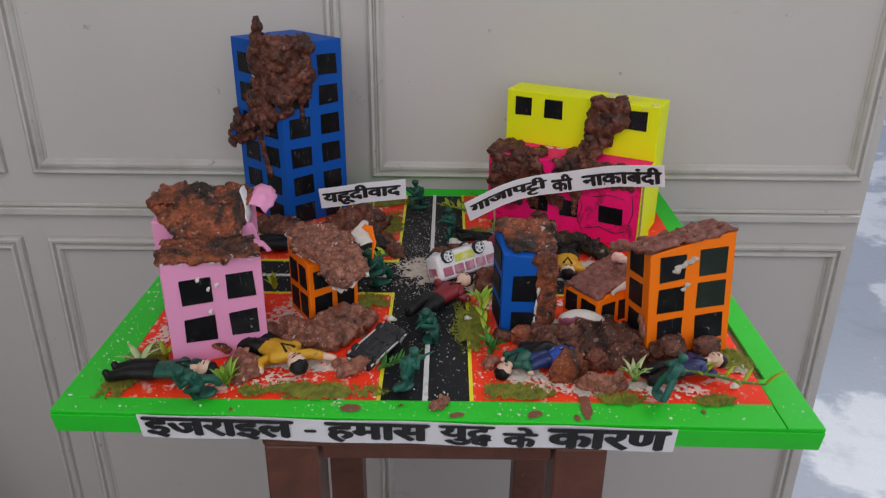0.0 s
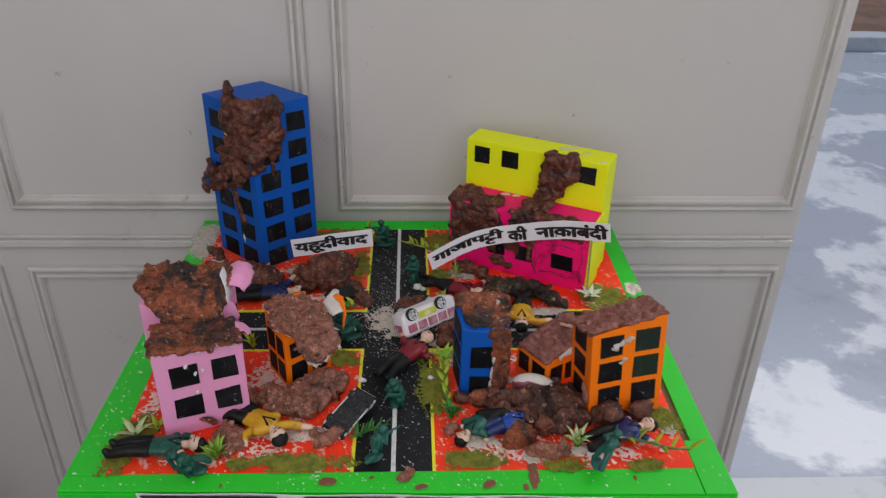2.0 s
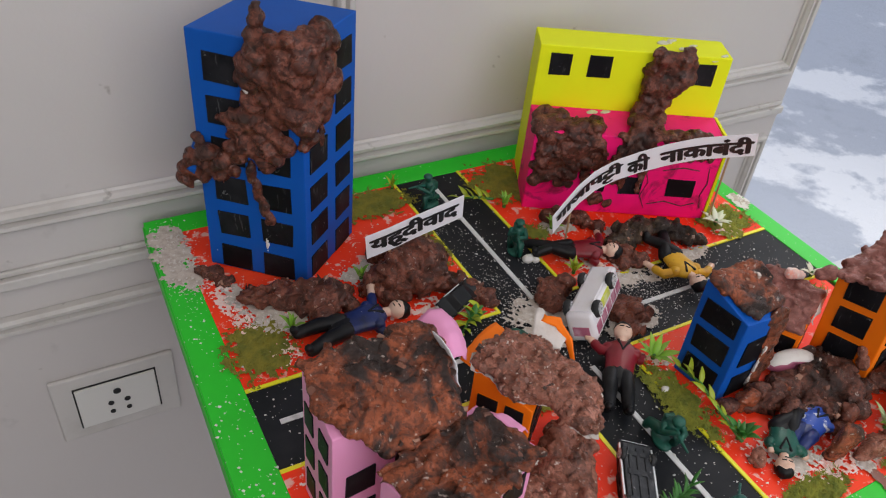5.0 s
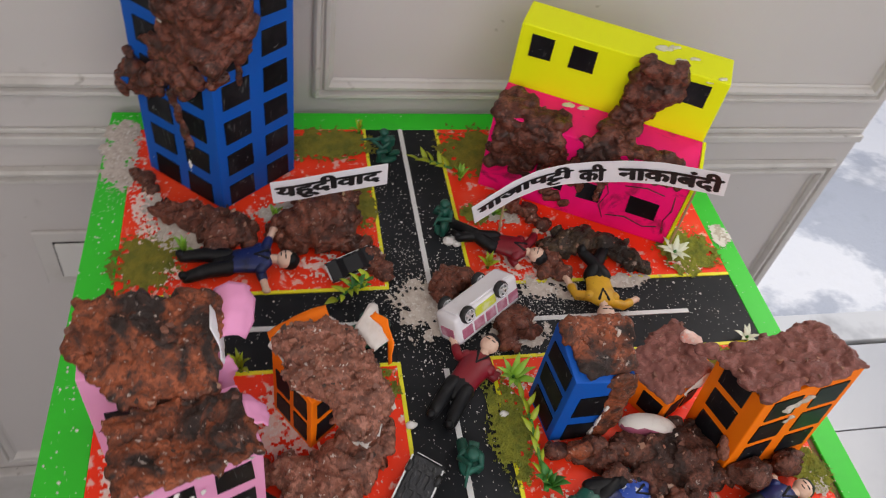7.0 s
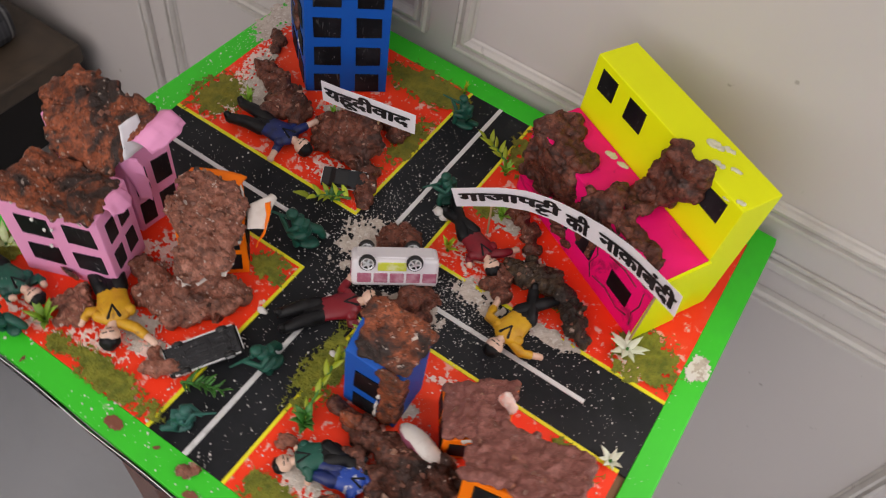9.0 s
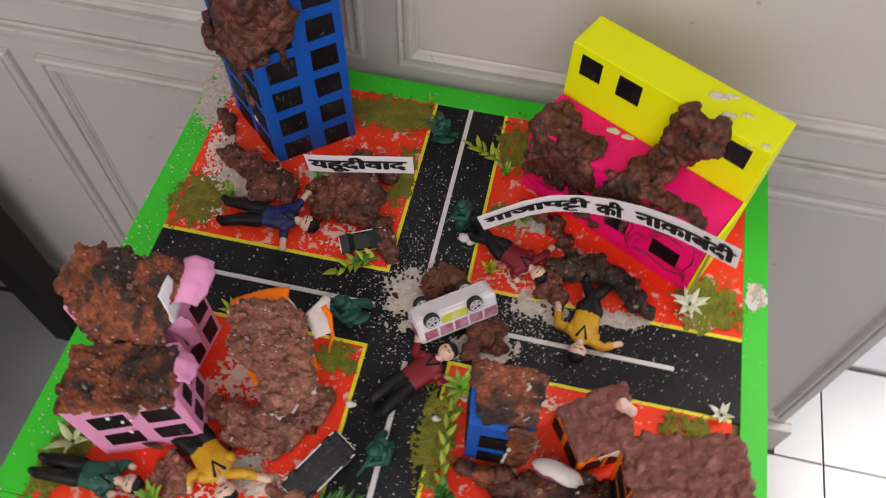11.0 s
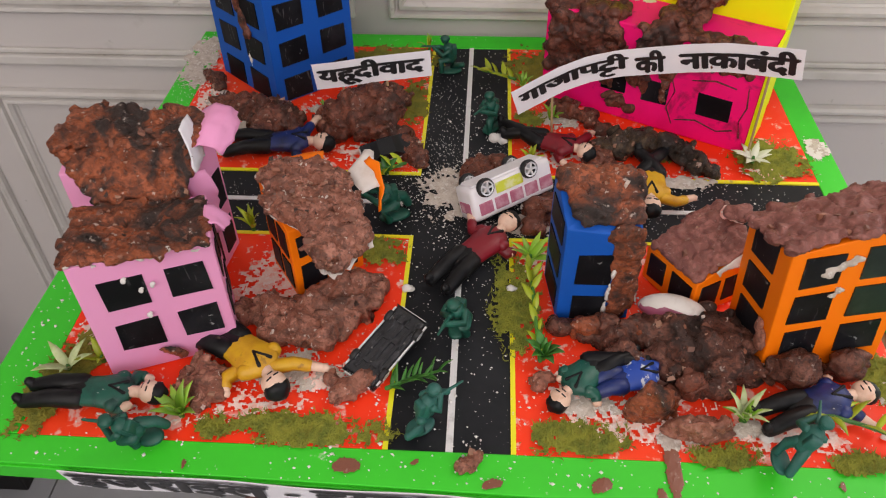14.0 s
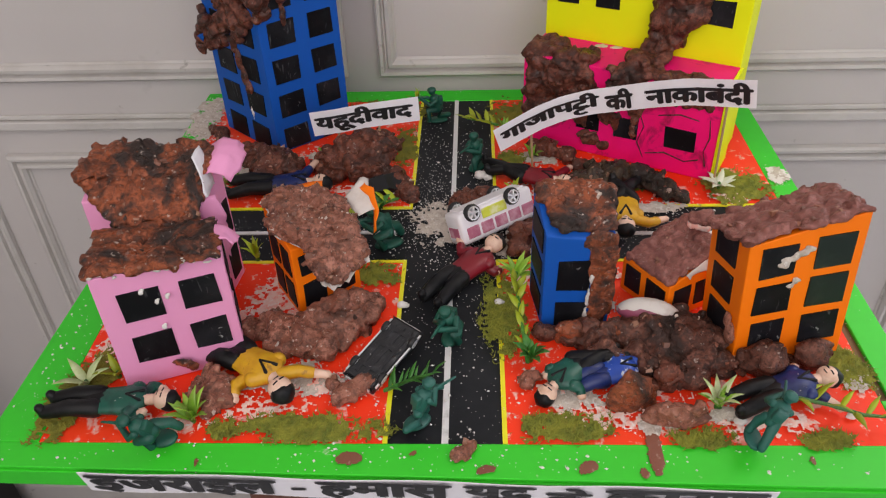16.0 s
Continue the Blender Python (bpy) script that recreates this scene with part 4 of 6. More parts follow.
h.clay([Q(0.084, 0.0, 0.060, (0.010, 0.002, 0.012)), Q(0.096, 0.0, 0.050, (0.010, 0.002, 0.014)), Q(0.112, 0.0, 0.062, (0.014, 0.002, 0.008)), Q(0.132, 0.0, 0.064, (0.014, 0.002, 0.007)), Q(0.094, -0.001, 0.034, (0.003, 0.0018, 0.012))],
       M["clay"], "clay_smear", seed=23, amount=0.002)
for k, (sm, zm, rs, rz) in enumerate(((0.060, 0.052, 0.012, 0.010), (0.074, 0.040, 0.010, 0.014), (0.050, 0.034, 0.008, 0.010), (0.118, 0.064, 0.016, 0.006), (0.030, 0.030, 0.010, 0.007), (0.064, 0.014, 0.014, 0.007), (0.142, 0.062, 0.010, 0.005))):
    h.clay([Q(sm, 0.0, zm, (rs, 0.0016, rz)), Q(sm + rs * 0.7, 0.0, zm - rz * 0.5, (rs * 0.6, 0.0014, rz * 0.7)), Q(sm - rs * 0.5, 0.0, zm + rz * 0.4, (rs * 0.6, 0.0014, rz * 0.6))], M["clay_tower"], "clay_smear", seed=240 + k, amount=0.0010, size=0.005, voxel=0.0009, melt=2)
cracks = bmesh.new()
for pts in (((0.100, 0.058), (0.097, 0.046), (0.102, 0.034), (0.098, 0.020), (0.104, 0.008)), ((0.150, 0.050), (0.152, 0.036), (0.149, 0.024), (0.152, 0.012)), ((0.106, 0.012), (0.120, 0.016), (0.136, 0.012), (0.146, 0.016)), ((0.112, 0.046), (0.128, 0.050), (0.142, 0.048))):
    tube(cracks, [(*h.xy(P(s, -0.0002)), z) for s, z in pts], [0.0004, 0.0006, 0.0004, 0.0006, 0.0003][:len(pts)], 6)
part("crack", cracks, M["clay_dark"], h.top, "crack drawn in dark clay", True)
for s, t, z, r in ((0.050, 0.034, 0.077, 0.0045), (0.062, 0.036, 0.077, 0.004), (0.118, 0.052, 0.1305, 0.005), (0.128, 0.060, 0.1305, 0.004), (0.104, 0.062, 0.1305, 0.006), (0.112, 0.068, 0.1305, 0.004), (0.150, 0.044, 0.1305, 0.003), (0.142, 0.0405, 0.127, 0.0028)):
    h.clay([Q(s, t, z, (r, r * 0.7, 0.0007)), Q(s + r * 0.8, t + r * 0.3, z, (r * 0.7, r * 0.6, 0.0006))], M["smear"], "plaster_smear", seed=int(s * 1000), voxel=0.0007, amount=0.0007, size=0.003, melt=1)

# pink block in two stages
A, B = (-0.181, -0.1530), (-0.118, -0.128)
C, D = (-0.131, -0.092), (-0.193, -0.112)
E0, E1, E2, E3 = (-0.2075, -0.090), (-0.143, -0.083), (-0.139, -0.046), (-0.208, -0.052)
h = House("pink card building in two stages with a burnt red clay roof", [A, B, E2, E3])
h.body([A, B, C, D], [0.080, 0.079, 0.077, 0.078], M["pink"], "front_block")
h.body([E0, E1, E2, E3], [0.086, 0.083, 0.094, 0.096], M["pink"], "rear_block")
PINK_ROWS = ((0.0175, 0.0365), (0.0475, 0.0665))
h.windows(A, B, ((0.16, 0.47), (0.62, 0.91)), PINK_ROWS)
h.windows(D, A, ((0.18, 0.46), (0.58, 0.86)), PINK_ROWS)
h.windows(B, C, ((0.16, 0.42), (0.56, 0.84)), PINK_ROWS)
h.windows(E3, E0, ((0.12, 0.40), (0.58, 0.88)), ((0.010, 0.027), (0.036, 0.053), (0.062, 0.078)))
h.windows(E0, E1, ((0.12, 0.38), (0.55, 0.8)), ((0.010, 0.027), (0.036, 0.053)))
h.windows(E1, E2, ((0.10, 0.40), (0.55, 0.90)), ((0.006, 0.028), (0.038, 0.062)))
h.slab(31, [(-0.181, -0.150, 0.081), (-0.120, -0.132, 0.080), (-0.132, -0.098, 0.078), (-0.192, -0.110, 0.080)], 121, 0.0045, M["clay_red"], label="lumpy red-brown clay with burnt patches", up_by=0.0, amount=0.0026, size=0.010)
h.slab(32, [(-0.183, -0.1000, 0.0800), (-0.143, -0.096, 0.077), (-0.144, -0.074, 0.096), (-0.205, -0.081, 0.096)], 121, 0.0052, M["clay_red"], label="red-brown clay sliding down the front", up_by=-0.001, amount=0.0026, flat=0.7, size=0.010)
h.slab(33, [(-0.208, -0.080, 0.098), (-0.142, -0.074, 0.096), (-0.140, -0.050, 0.098), (-0.208, -0.054, 0.101)], 121, 0.0050, M["clay_red"], label="burnt red-brown clay roof", up_by=0.0, amount=0.0026, size=0.010)
h.scraps("torn_flap", [[(-0.1430, -0.0760, 0.0920), (-0.1360, -0.0740, 0.0950), (-0.1300, -0.0720, 0.0920), (-0.1260, -0.0710, 0.0860)], [(-0.1420, -0.0640, 0.0960), (-0.1340, -0.0630, 0.1000), (-0.1260, -0.0620, 0.0970), (-0.1220, -0.0610, 0.0900)], [(-0.1420, -0.0540, 0.0970), (-0.1340, -0.0530, 0.1010), (-0.1260, -0.0520, 0.0990), (-0.1210, -0.0520, 0.0920)], [(-0.1420, -0.0440, 0.0960), (-0.1340, -0.0420, 0.1000), (-0.1270, -0.0410, 0.0980), (-0.1230, -0.0410, 0.0940)]], M["pink"], "curled torn pink card")
h.scraps("torn_patch", [[(-0.1425, -0.0780, 0.1075), (-0.1392, -0.0805, 0.0985), (-0.1375, -0.0835, 0.0850)], [(-0.1425, -0.0700, 0.1075), (-0.1392, -0.0715, 0.0975), (-0.1375, -0.0740, 0.0840)], [(-0.1430, -0.0620, 0.1060), (-0.1395, -0.0630, 0.0960), (-0.1380, -0.0650, 0.0820)]], M["paper"], "torn white paper lining", 0.0006, 0.0010)
h.scraps("torn_flap", [[(-0.1300, -0.0980, 0.0760), (-0.1260, -0.0965, 0.0740), (-0.1220, -0.0955, 0.0680)], [(-0.1280, -0.1040, 0.0800), (-0.1225, -0.1025, 0.0780), (-0.1170, -0.1010, 0.0700)], [(-0.1265, -0.1110, 0.0810), (-0.1200, -0.1100, 0.0790), (-0.1145, -0.1085, 0.0730)], [(-0.1245, -0.1180, 0.0810), (-0.1190, -0.1180, 0.0800), (-0.1150, -0.1170, 0.0760)]], M["pink"], "curled torn pink card")
h.scraps("torn_flap", [[(-0.1440, -0.0860, 0.0800), (-0.1370, -0.0810, 0.0840), (-0.1340, -0.0760, 0.0820)], [(-0.1410, -0.0840, 0.0660), (-0.1340, -0.0790, 0.0700), (-0.1310, -0.0760, 0.0680)], [(-0.1390, -0.0810, 0.0500), (-0.1350, -0.0750, 0.0540), (-0.1330, -0.0720, 0.0520)], [(-0.1390, -0.0800, 0.0360), (-0.1360, -0.0750, 0.0360), (-0.1350, -0.0730, 0.0340)]], M["pink"], "torn pink card")
h.clay([(-0.1505, -0.1432, 0.012, (0.006, 0.0012, 0.003)), (-0.1455, -0.1418, 0.008, (0.004, 0.0012, 0.004)), (-0.132, -0.1372, 0.006, (0.008, 0.0014, 0.004)), (-0.126, -0.1355, 0.010, (0.004, 0.0012, 0.006))], M["clay_red"], "clay_smear", seed=35, voxel=0.0009, amount=0.001, size=0.004)
for x, y, z in ((-0.1590, -0.1455, 0.066), (-0.1530, -0.1438, 0.058), (-0.1535, -0.1437, 0.040), (-0.1475, -0.1422, 0.060)):
    h.clay([(x, y, z, (0.0014, 0.0006, 0.0018)), (x + 0.0009, y + 0.0003, z + 0.0014, (0.0010, 0.0006, 0.0009))], M["crumb"], "plaster_smear", seed=36, voxel=0.0006, amount=0.0006, size=0.003, melt=1)
lip = [(-0.182 + 0.064 * k, -0.1522 + 0.0195 * k, 0.0795 + 0.002 * math.sin(k * 19), (0.0024, 0.0012, 0.0010 + 0.0006 * math.sin(k * 31))) for k in (0.03, 0.12, 0.2, 0.31, 0.4, 0.52, 0.6, 0.71, 0.8, 0.9, 0.98)]
h.bits(lip, M["torn"], "torn_edge", "torn white paper edge under the clay", seed=37, voxel=0.0009, amount=0.0014, size=0.004)

# small orange block under a clay slab
A, B, C, D = (-0.092, -0.0925), (-0.058, -0.063), (-0.082, -0.036), (-0.113, -0.062)
h = House("small orange card building crushed under a tilted clay slab", [A, B, C, D])
h.body([A, B, C, D], [0.052, 0.046, 0.058, 0.066], M["orange"])
h.windows(D, A, ((0.12, 0.44), (0.56, 0.88)), ((0.006, 0.024), (0.030, 0.048)))
h.windows(A, B, ((0.10, 0.44), (0.56, 0.90)), ((0.006, 0.024), (0.030, 0.045)))
h.windows(B, C, ((0.14, 0.44), (0.56, 0.86)), ((0.008, 0.024), (0.030, 0.044)))
h.ragged(41, [(-0.1145, -0.0610, 0.067), (-0.1130, -0.0545, 0.068), (-0.1055, -0.0490, 0.067), (-0.0925, -0.0460, 0.065), (-0.0790, -0.0400, 0.064), (-0.0640, -0.0500, 0.060), (-0.0610, -0.0620, 0.058), (-0.0545, -0.0650, 0.056), (-0.0525, -0.0730, 0.054), (-0.0550, -0.0765, 0.054),
              (-0.0460, -0.0870, 0.051), (-0.0445, -0.0960, 0.049), (-0.0560, -0.1105, 0.046), (-0.0630, -0.1180, 0.044), (-0.0705, -0.1150, 0.047), (-0.0765, -0.1080, 0.050), (-0.0800, -0.0965, 0.056), (-0.0925, -0.0920, 0.060), (-0.1025, -0.0880, 0.063), (-0.1075, -0.0780, 0.0645), (-0.1085, -0.0690, 0.066)],
         330, 0.0046, M["clay_grey"], "rough greyish clay crust with a hanging tongue", "torn white paper sheet under the clay")
h.scraps("back_flap", [[(-0.1120, -0.0620, 0.0640), (-0.1150, -0.0500, 0.0635)], [(-0.0970, -0.0520, 0.0640), (-0.1000, -0.0400, 0.0640)], [(-0.0790, -0.0440, 0.0630), (-0.0810, -0.0320, 0.0630)]], M["orange"], "sloping orange card flap", 0.0006, 0.0006)
h.scraps("torn_flap", [[(-0.056, -0.043, 0.064), (-0.053, -0.041, 0.068)], [(-0.049, -0.050, 0.062), (-0.046, -0.048, 0.068)], [(-0.046, -0.057, 0.055), (-0.043, -0.057, 0.060)], [(-0.046, -0.066, 0.046), (-0.044, -0.066, 0.048)]], M["orange"], "bent orange card scrap")
h.scraps("torn_lining", [[(-0.0660, -0.0500, 0.0590), (-0.0560, -0.0360, 0.0665)], [(-0.0600, -0.0570, 0.0580), (-0.0505, -0.0370, 0.0665)], [(-0.0545, -0.0635, 0.0565), (-0.0450, -0.0560, 0.0570)]], M["torn"], "torn white paper lining")

# small blue block
A, B, C, D = (0.056, -0.101), (0.096, -0.099), (0.095, -0.064), (0.051, -0.066)
h = House("small blue card building with a scorched, dripping clay roof", [A, B, C, D])
h.body([A, B, C, D], [0.068, 0.062, 0.078, 0.080], M["blue"])
h.windows(D, A, ((0.14, 0.86),), ((0.004, 0.021), (0.028, 0.045), (0.052, 0.068)))
h.windows(A, B, ((0.20, 0.66),), ((0.001, 0.0185), (0.028, 0.050)))
h.slab(51, [(0.064, -0.095, 0.071), (0.094, -0.092, 0.066), (0.096, -0.065, 0.079), (0.053, -0.067, 0.081)], 100, 0.0044, M["clay_red"], label="scorched red-brown clay roof", up_by=0.0, amount=0.0022, size=0.010)
h.clay([(0.087, -0.0985, 0.062, (0.010, 0.0030, 0.008)), (0.0895, -0.1000, 0.052, (0.009, 0.0020, 0.010)), (0.0885, -0.1002, 0.041, (0.008, 0.0018, 0.010)), (0.0895, -0.1002, 0.030, (0.007, 0.0018, 0.010)), (0.0885, -0.1004, 0.019, (0.0065, 0.0020, 0.010)), (0.0885, -0.1006, 0.009, (0.007, 0.0026, 0.009)), (0.0962, -0.096, 0.056, (0.002, 0.006, 0.010)), (0.0962, -0.095, 0.040, (0.002, 0.006, 0.012)), (0.0962, -0.097, 0.020, (0.002, 0.006, 0.014))], M["clay_red"], label="clay running down the corner", seed=52, amount=0.0010, size=0.006, voxel=0.0009)
h.bits([(0.0815, -0.1014, 0.010, (0.0014, 0.001, 0.007)), (0.0822, -0.1018, 0.024, (0.0012, 0.001, 0.007)), (0.083, -0.1018, 0.036, (0.0014, 0.001, 0.005))], M["torn"], "torn_edge", seed=53, voxel=0.0008, amount=0.0012, size=0.004)
h.clay([(0.0545, -0.0735, 0.075, (0.0022, 0.003, 0.0045))], M["sand"], "clay_dab", seed=54, voxel=0.0008, amount=0.0008, size=0.004)

# low orange block
A, B, C, D = (0.131, -0.097), (0.163, -0.080), (0.152, -0.040), (0.109, -0.064)
h = House("low orange card building with a flat mauve-brown clay roof", [A, B, C, D])
h.body([A, B, C, D], [0.026, 0.042, 0.040, 0.024], M["orange"])
h.windows(D, A, ((0.10, 0.42), (0.54, 0.92)), ((0.005, 0.022),))
h.windows(A, B, ((0.12, 0.46), (0.56, 0.92)), ((0.006, 0.023),))
h.slab(61, [(0.131, -0.094, 0.028), (0.158, -0.081, 0.044), (0.150, -0.043, 0.041), (0.112, -0.064, 0.026)], 121, 0.0036, M["clay_mauve"], label="flat mauve-brown clay roof", up_by=0.0, amount=0.0018, flat=0.5, size=0.007, melt=4)
h.clay([(0.151, -0.060, 0.047, (0.006, 0.005, 0.004)), (0.156, -0.062, 0.046, 0.004)], M["dust"], "clay_dab", "pale clay dab", seed=62, voxel=0.001, amount=0.001, size=0.005)
h.scraps("torn_lining", [[(0.140, -0.0930, 0.033), (0.142, -0.0935, 0.030)], [(0.151, -0.0875, 0.039), (0.153, -0.0885, 0.034)], [(0.163, -0.0810, 0.045), (0.166, -0.0820, 0.039)]], M["torn"], "torn white paper")

# three-storey orange block
A, B, C, D = (0.162, -0.1335), (0.2240, -0.124), (0.217, -0.084), (0.154, -0.093)
h = House("three-storey orange card building with black windows and a mauve clay roof", [A, B, C, D])
h.body([A, B, C, D], [0.084, 0.096, 0.086, 0.072], M["orange"])
for i in range(3):
    z = 0.0115 + 0.0252 * i
    h.window(A, B, 0.0070, 0.0262, z, z + 0.0195, None, 0.0008)
    h.window(A, B, 0.0365, 0.0570, z + 0.001 + 0.0006 * i, z + 0.0208 + 0.0008 * i, M["window_green"] if i else M["window"], 0.0008)
    h.window(D, A, 0.008, 0.030, z - 0.002, z + 0.017, None, 0.003)
h.slab(71, [(0.1610, -0.1320, 0.085), (0.2215, -0.1235, 0.096), (0.2150, -0.0860, 0.087), (0.1540, -0.0930, 0.074)], 144, 0.0042, M["clay_mauve"], label="lumpy mauve-brown clay roof", up_by=0.001, amount=0.0020, size=0.008, flat=0.6, melt=6)
h.clay([(0.1470, -0.0860, 0.072, (0.006, 0.005, 0.004)), (0.1510, -0.0890, 0.074, 0.006)], M["clay_mauve"], "clay_lip", seed=72, amount=0.001)
h.clay([(0.183, -0.1310, 0.073, (0.006, 0.0014, 0.002)), (0.189, -0.1300, 0.076, (0.005, 0.0014, 0.0022)), (0.194, -0.1292, 0.078, (0.004, 0.0014, 0.0022)), (0.181, -0.1312, 0.070, (0.003, 0.0014, 0.0016))], M["sand"], "plaster_smear", "pale plaster smear", seed=73, voxel=0.0007, amount=0.0008, size=0.004, melt=2)
h.clay([(0.187, -0.1304, 0.055, (0.0024, 0.0012, 0.0018)), (0.190, -0.1298, 0.058, (0.0022, 0.0012, 0.0024))], M["sand"], "plaster_smear", "pale plaster smear", seed=75, voxel=0.0007, amount=0.0008, size=0.004, melt=2)
h.clay([(0.160, -0.129, 0.022, (0.0024, 0.005, 0.008)), (0.1585, -0.1255, 0.030, (0.002, 0.004, 0.005))], M["clay_grey"], "clay_dab", seed=74, voxel=0.0009, amount=0.001, size=0.005, melt=3)
h.top.matrix_basis = pose(h.cx, h.cy, Z0 - 0.0012, -2.0, -3.5)      # leans back and to one side


# ---- standing labels ----
def standing_label(label, pieces, line, height, text_h, picks):
    """A paper strip along a line of (x, y, z of the lower edge), on toothpicks."""
    top = thing("standing_label", label, "label", pose(line[0][0], line[0][1], Z0), "standing labels")
    base = Vector((line[0][0], line[0][1], 0))
    pts = [Vector(p) - base for p in line]
    n = len(pts)
    run = [0.0]
    for a, b in zip(pts, pts[1:]):
        run.append(run[-1] + (b - a).length)

    def at(s):
        s = min(max(s, 0), run[-1])
        i = min(max(sum(r <= s for r in run) - 1, 0), n - 2)
        k = (s - run[i]) / (run[i + 1] - run[i])
        d = (pts[min(i + 2, n - 1)] - pts[i]).normalized() * k + (pts[i + 1] - pts[max(i - 1, 0)]).normalized() * (1 - k)
        p = pts[i].lerp(pts[i + 1], k)
        d.normalize()
        side = Vector((d.x, d.y, 0)).normalized()
        front = Vector((side.y, -side.x, 0))
        return p, front.cross(d) * -1 if front.cross(d).z < 0 else front.cross(d), front

    rows = []
    for i in range(33):
        p, upw, front = at(run[-1] * i / 32)
        rows.append([p + upw * height * j / 3 for j in range(4)])
    part("paper", strip(bmesh.new(), rows, -0.0004), M["paper"], top)
    gap = (height - text_h) / 2

    def place(s, t, k):
        p, upw, front = at(s)
        return p + upw * (t + gap) + front * (0.0008 + k)

    lettering("label_text", [(p, f0 * run[-1], f1 * run[-1]) for p, f0, f1 in pieces], place, top, M["ink"], text_h)
    for s in picks:
        p, upw, front = at(s)
        bm = tube(bmesh.new(), [(p.x - front.x * 0.0012, p.y - front.y * 0.0012, 0.0), p - front * 0.0012 + upw * height * 0.5], [0.0009, 0.0009], 6)
        part("toothpick", bm, M["pick"], top, "wooden toothpick")
    return top


standing_label("small white paper label with one black hand-lettered word", [([("यहूदीवाद", 0, 0, 1)], 0.03, 0.945)],
               [(-0.1095, 0.088, 0.0285), (-0.090, 0.0895, 0.0305), (-0.068, 0.092, 0.0335), (-0.047, 0.0955, 0.0345), (-0.0265, 0.099, 0.0355)], 0.0205, 0.0180, (0.020, 0.052))
standing_label("long arched white paper label with black hand lettering", [([("गाजाप", 0, 0, 1), ("ट", 0, 0, 1), ("ट", -0.50, -0.36, 0.8), ("ी", 0, 0, 1)], 0.02, 0.425), ([("की", 0, 0, 1)], 0.445, 0.555), ([("नाकाबंदी", 0, 0, 1)], 0.60, 0.99)],
               [(0.036, 0.066, 0.0255), (0.052, 0.073, 0.0315), (0.068, 0.079, 0.0375), (0.086, 0.0835, 0.0425), (0.106, 0.0845, 0.0465), (0.128, 0.0828, 0.0498), (0.150, 0.0765, 0.0555), (0.172, 0.0668, 0.0620), (0.194, 0.0555, 0.0660), (0.2125, 0.0455, 0.0695)], 0.0205, 0.0170, (0.03, 0.175))


# ---- clay rubble on the board ----
def heap(label, blobs, material, seed, amount=0.0046, size=0.010, voxel=0.0013, name="clay_rubble", category="rubble", melt=9):
    cx, cy = blobs[0][0], blobs[0][1]
    me = clay_mesh(name, [(x - cx, y - cy, z, r) for x, y, z, r in blobs], material, seed=seed, amount=amount, size=size, voxel=voxel, ground=-0.0006, chip=0.012 if category == "rubble" else 0.0, melt=melt if category == "rubble" else 2)
    ob = tagged(new(name, me), label, category, "clay rubble heaps")
    ob.matrix_basis = pose(cx, cy, Z0)
    return ob


heap("brown clay rubble at the foot of the blue tower", [(-0.186, 0.104, 0.004, 0.011), (-0.176, 0.100, 0.006, 0.012), (-0.164, 0.096, 0.007, 0.012), (-0.154, 0.090, 0.008, 0.013), (-0.146, 0.082, 0.008, 0.014), (-0.134, 0.084, 0.007, 0.012), (-0.150, 0.072, 0.004, 0.010), (-0.128, 0.078, 0.003, 0.008), (-0.190, 0.112, 0.003, 0.007)], M["clay"], 101)
heap("large brown clay mound behind the label", [(-0.106, 0.082, 0.006, 0.011), (-0.096, 0.084, 0.012, 0.013), (-0.082, 0.086, 0.018, 0.014), (-0.066, 0.088, 0.020, 0.014), (-0.058, 0.084, 0.014, 0.013), (-0.090, 0.072, 0.008, 0.013), (-0.074, 0.070, 0.010, 0.014), (-0.060, 0.068, 0.008, 0.012), (-0.050, 0.062, 0.005, 0.010), (-0.042, 0.052, 0.003, 0.010), (-0.034, 0.044, 0.002, 0.008), (-0.098, 0.068, 0.003, 0.009)], M["clay"], 102)
heap("small brown clay mound by the road", [(-0.078, 0.124, 0.004, 0.011), (-0.064, 0.120, 0.005, 0.011), (-0.052, 0.116, 0.003, 0.009), (-0.088, 0.116, 0.003, 0.009)], M["clay"], 103)
heap("loose brown clay lump beside the tower", [(-0.206, 0.142, 0.002, 0.008), (-0.212, 0.150, 0.002, 0.006), (-0.200, 0.132, 0.001, 0.007)], M["clay_dark"], 104, 0.003)
heap("dark clay heap in front of the magenta building", [(0.098, 0.058, 0.004, 0.011), (0.110, 0.062, 0.007, 0.012), (0.124, 0.060, 0.008, 0.012), (0.138, 0.056, 0.008, 0.012), (0.150, 0.050, 0.007, 0.011), (0.160, 0.042, 0.004, 0.010), (0.168, 0.036, 0.003, 0.007)], M["clay_burnt"], 105)
heap("brown clay lump by the red figure", [(0.092, 0.044, 0.003, 0.010), (0.098, 0.034, 0.003, 0.009), (0.088, 0.036, 0.002, 0.008)], M["clay"], 106)
heap("brown clay lump against the magenta wall", [(0.078, 0.104, 0.004, 0.010), (0.090, 0.096, 0.004, 0.010), (0.070, 0.108, 0.006, 0.008), (0.100, 0.088, 0.002, 0.007)], M["clay"], 107)
heap("dark clay lump behind the bus", [(0.012, 0.030, 0.004, 0.011), (0.020, 0.026, 0.007, 0.010), (0.006, 0.022, 0.004, 0.009), (0.016, 0.036, 0.003, 0.008)], M["clay"], 108)
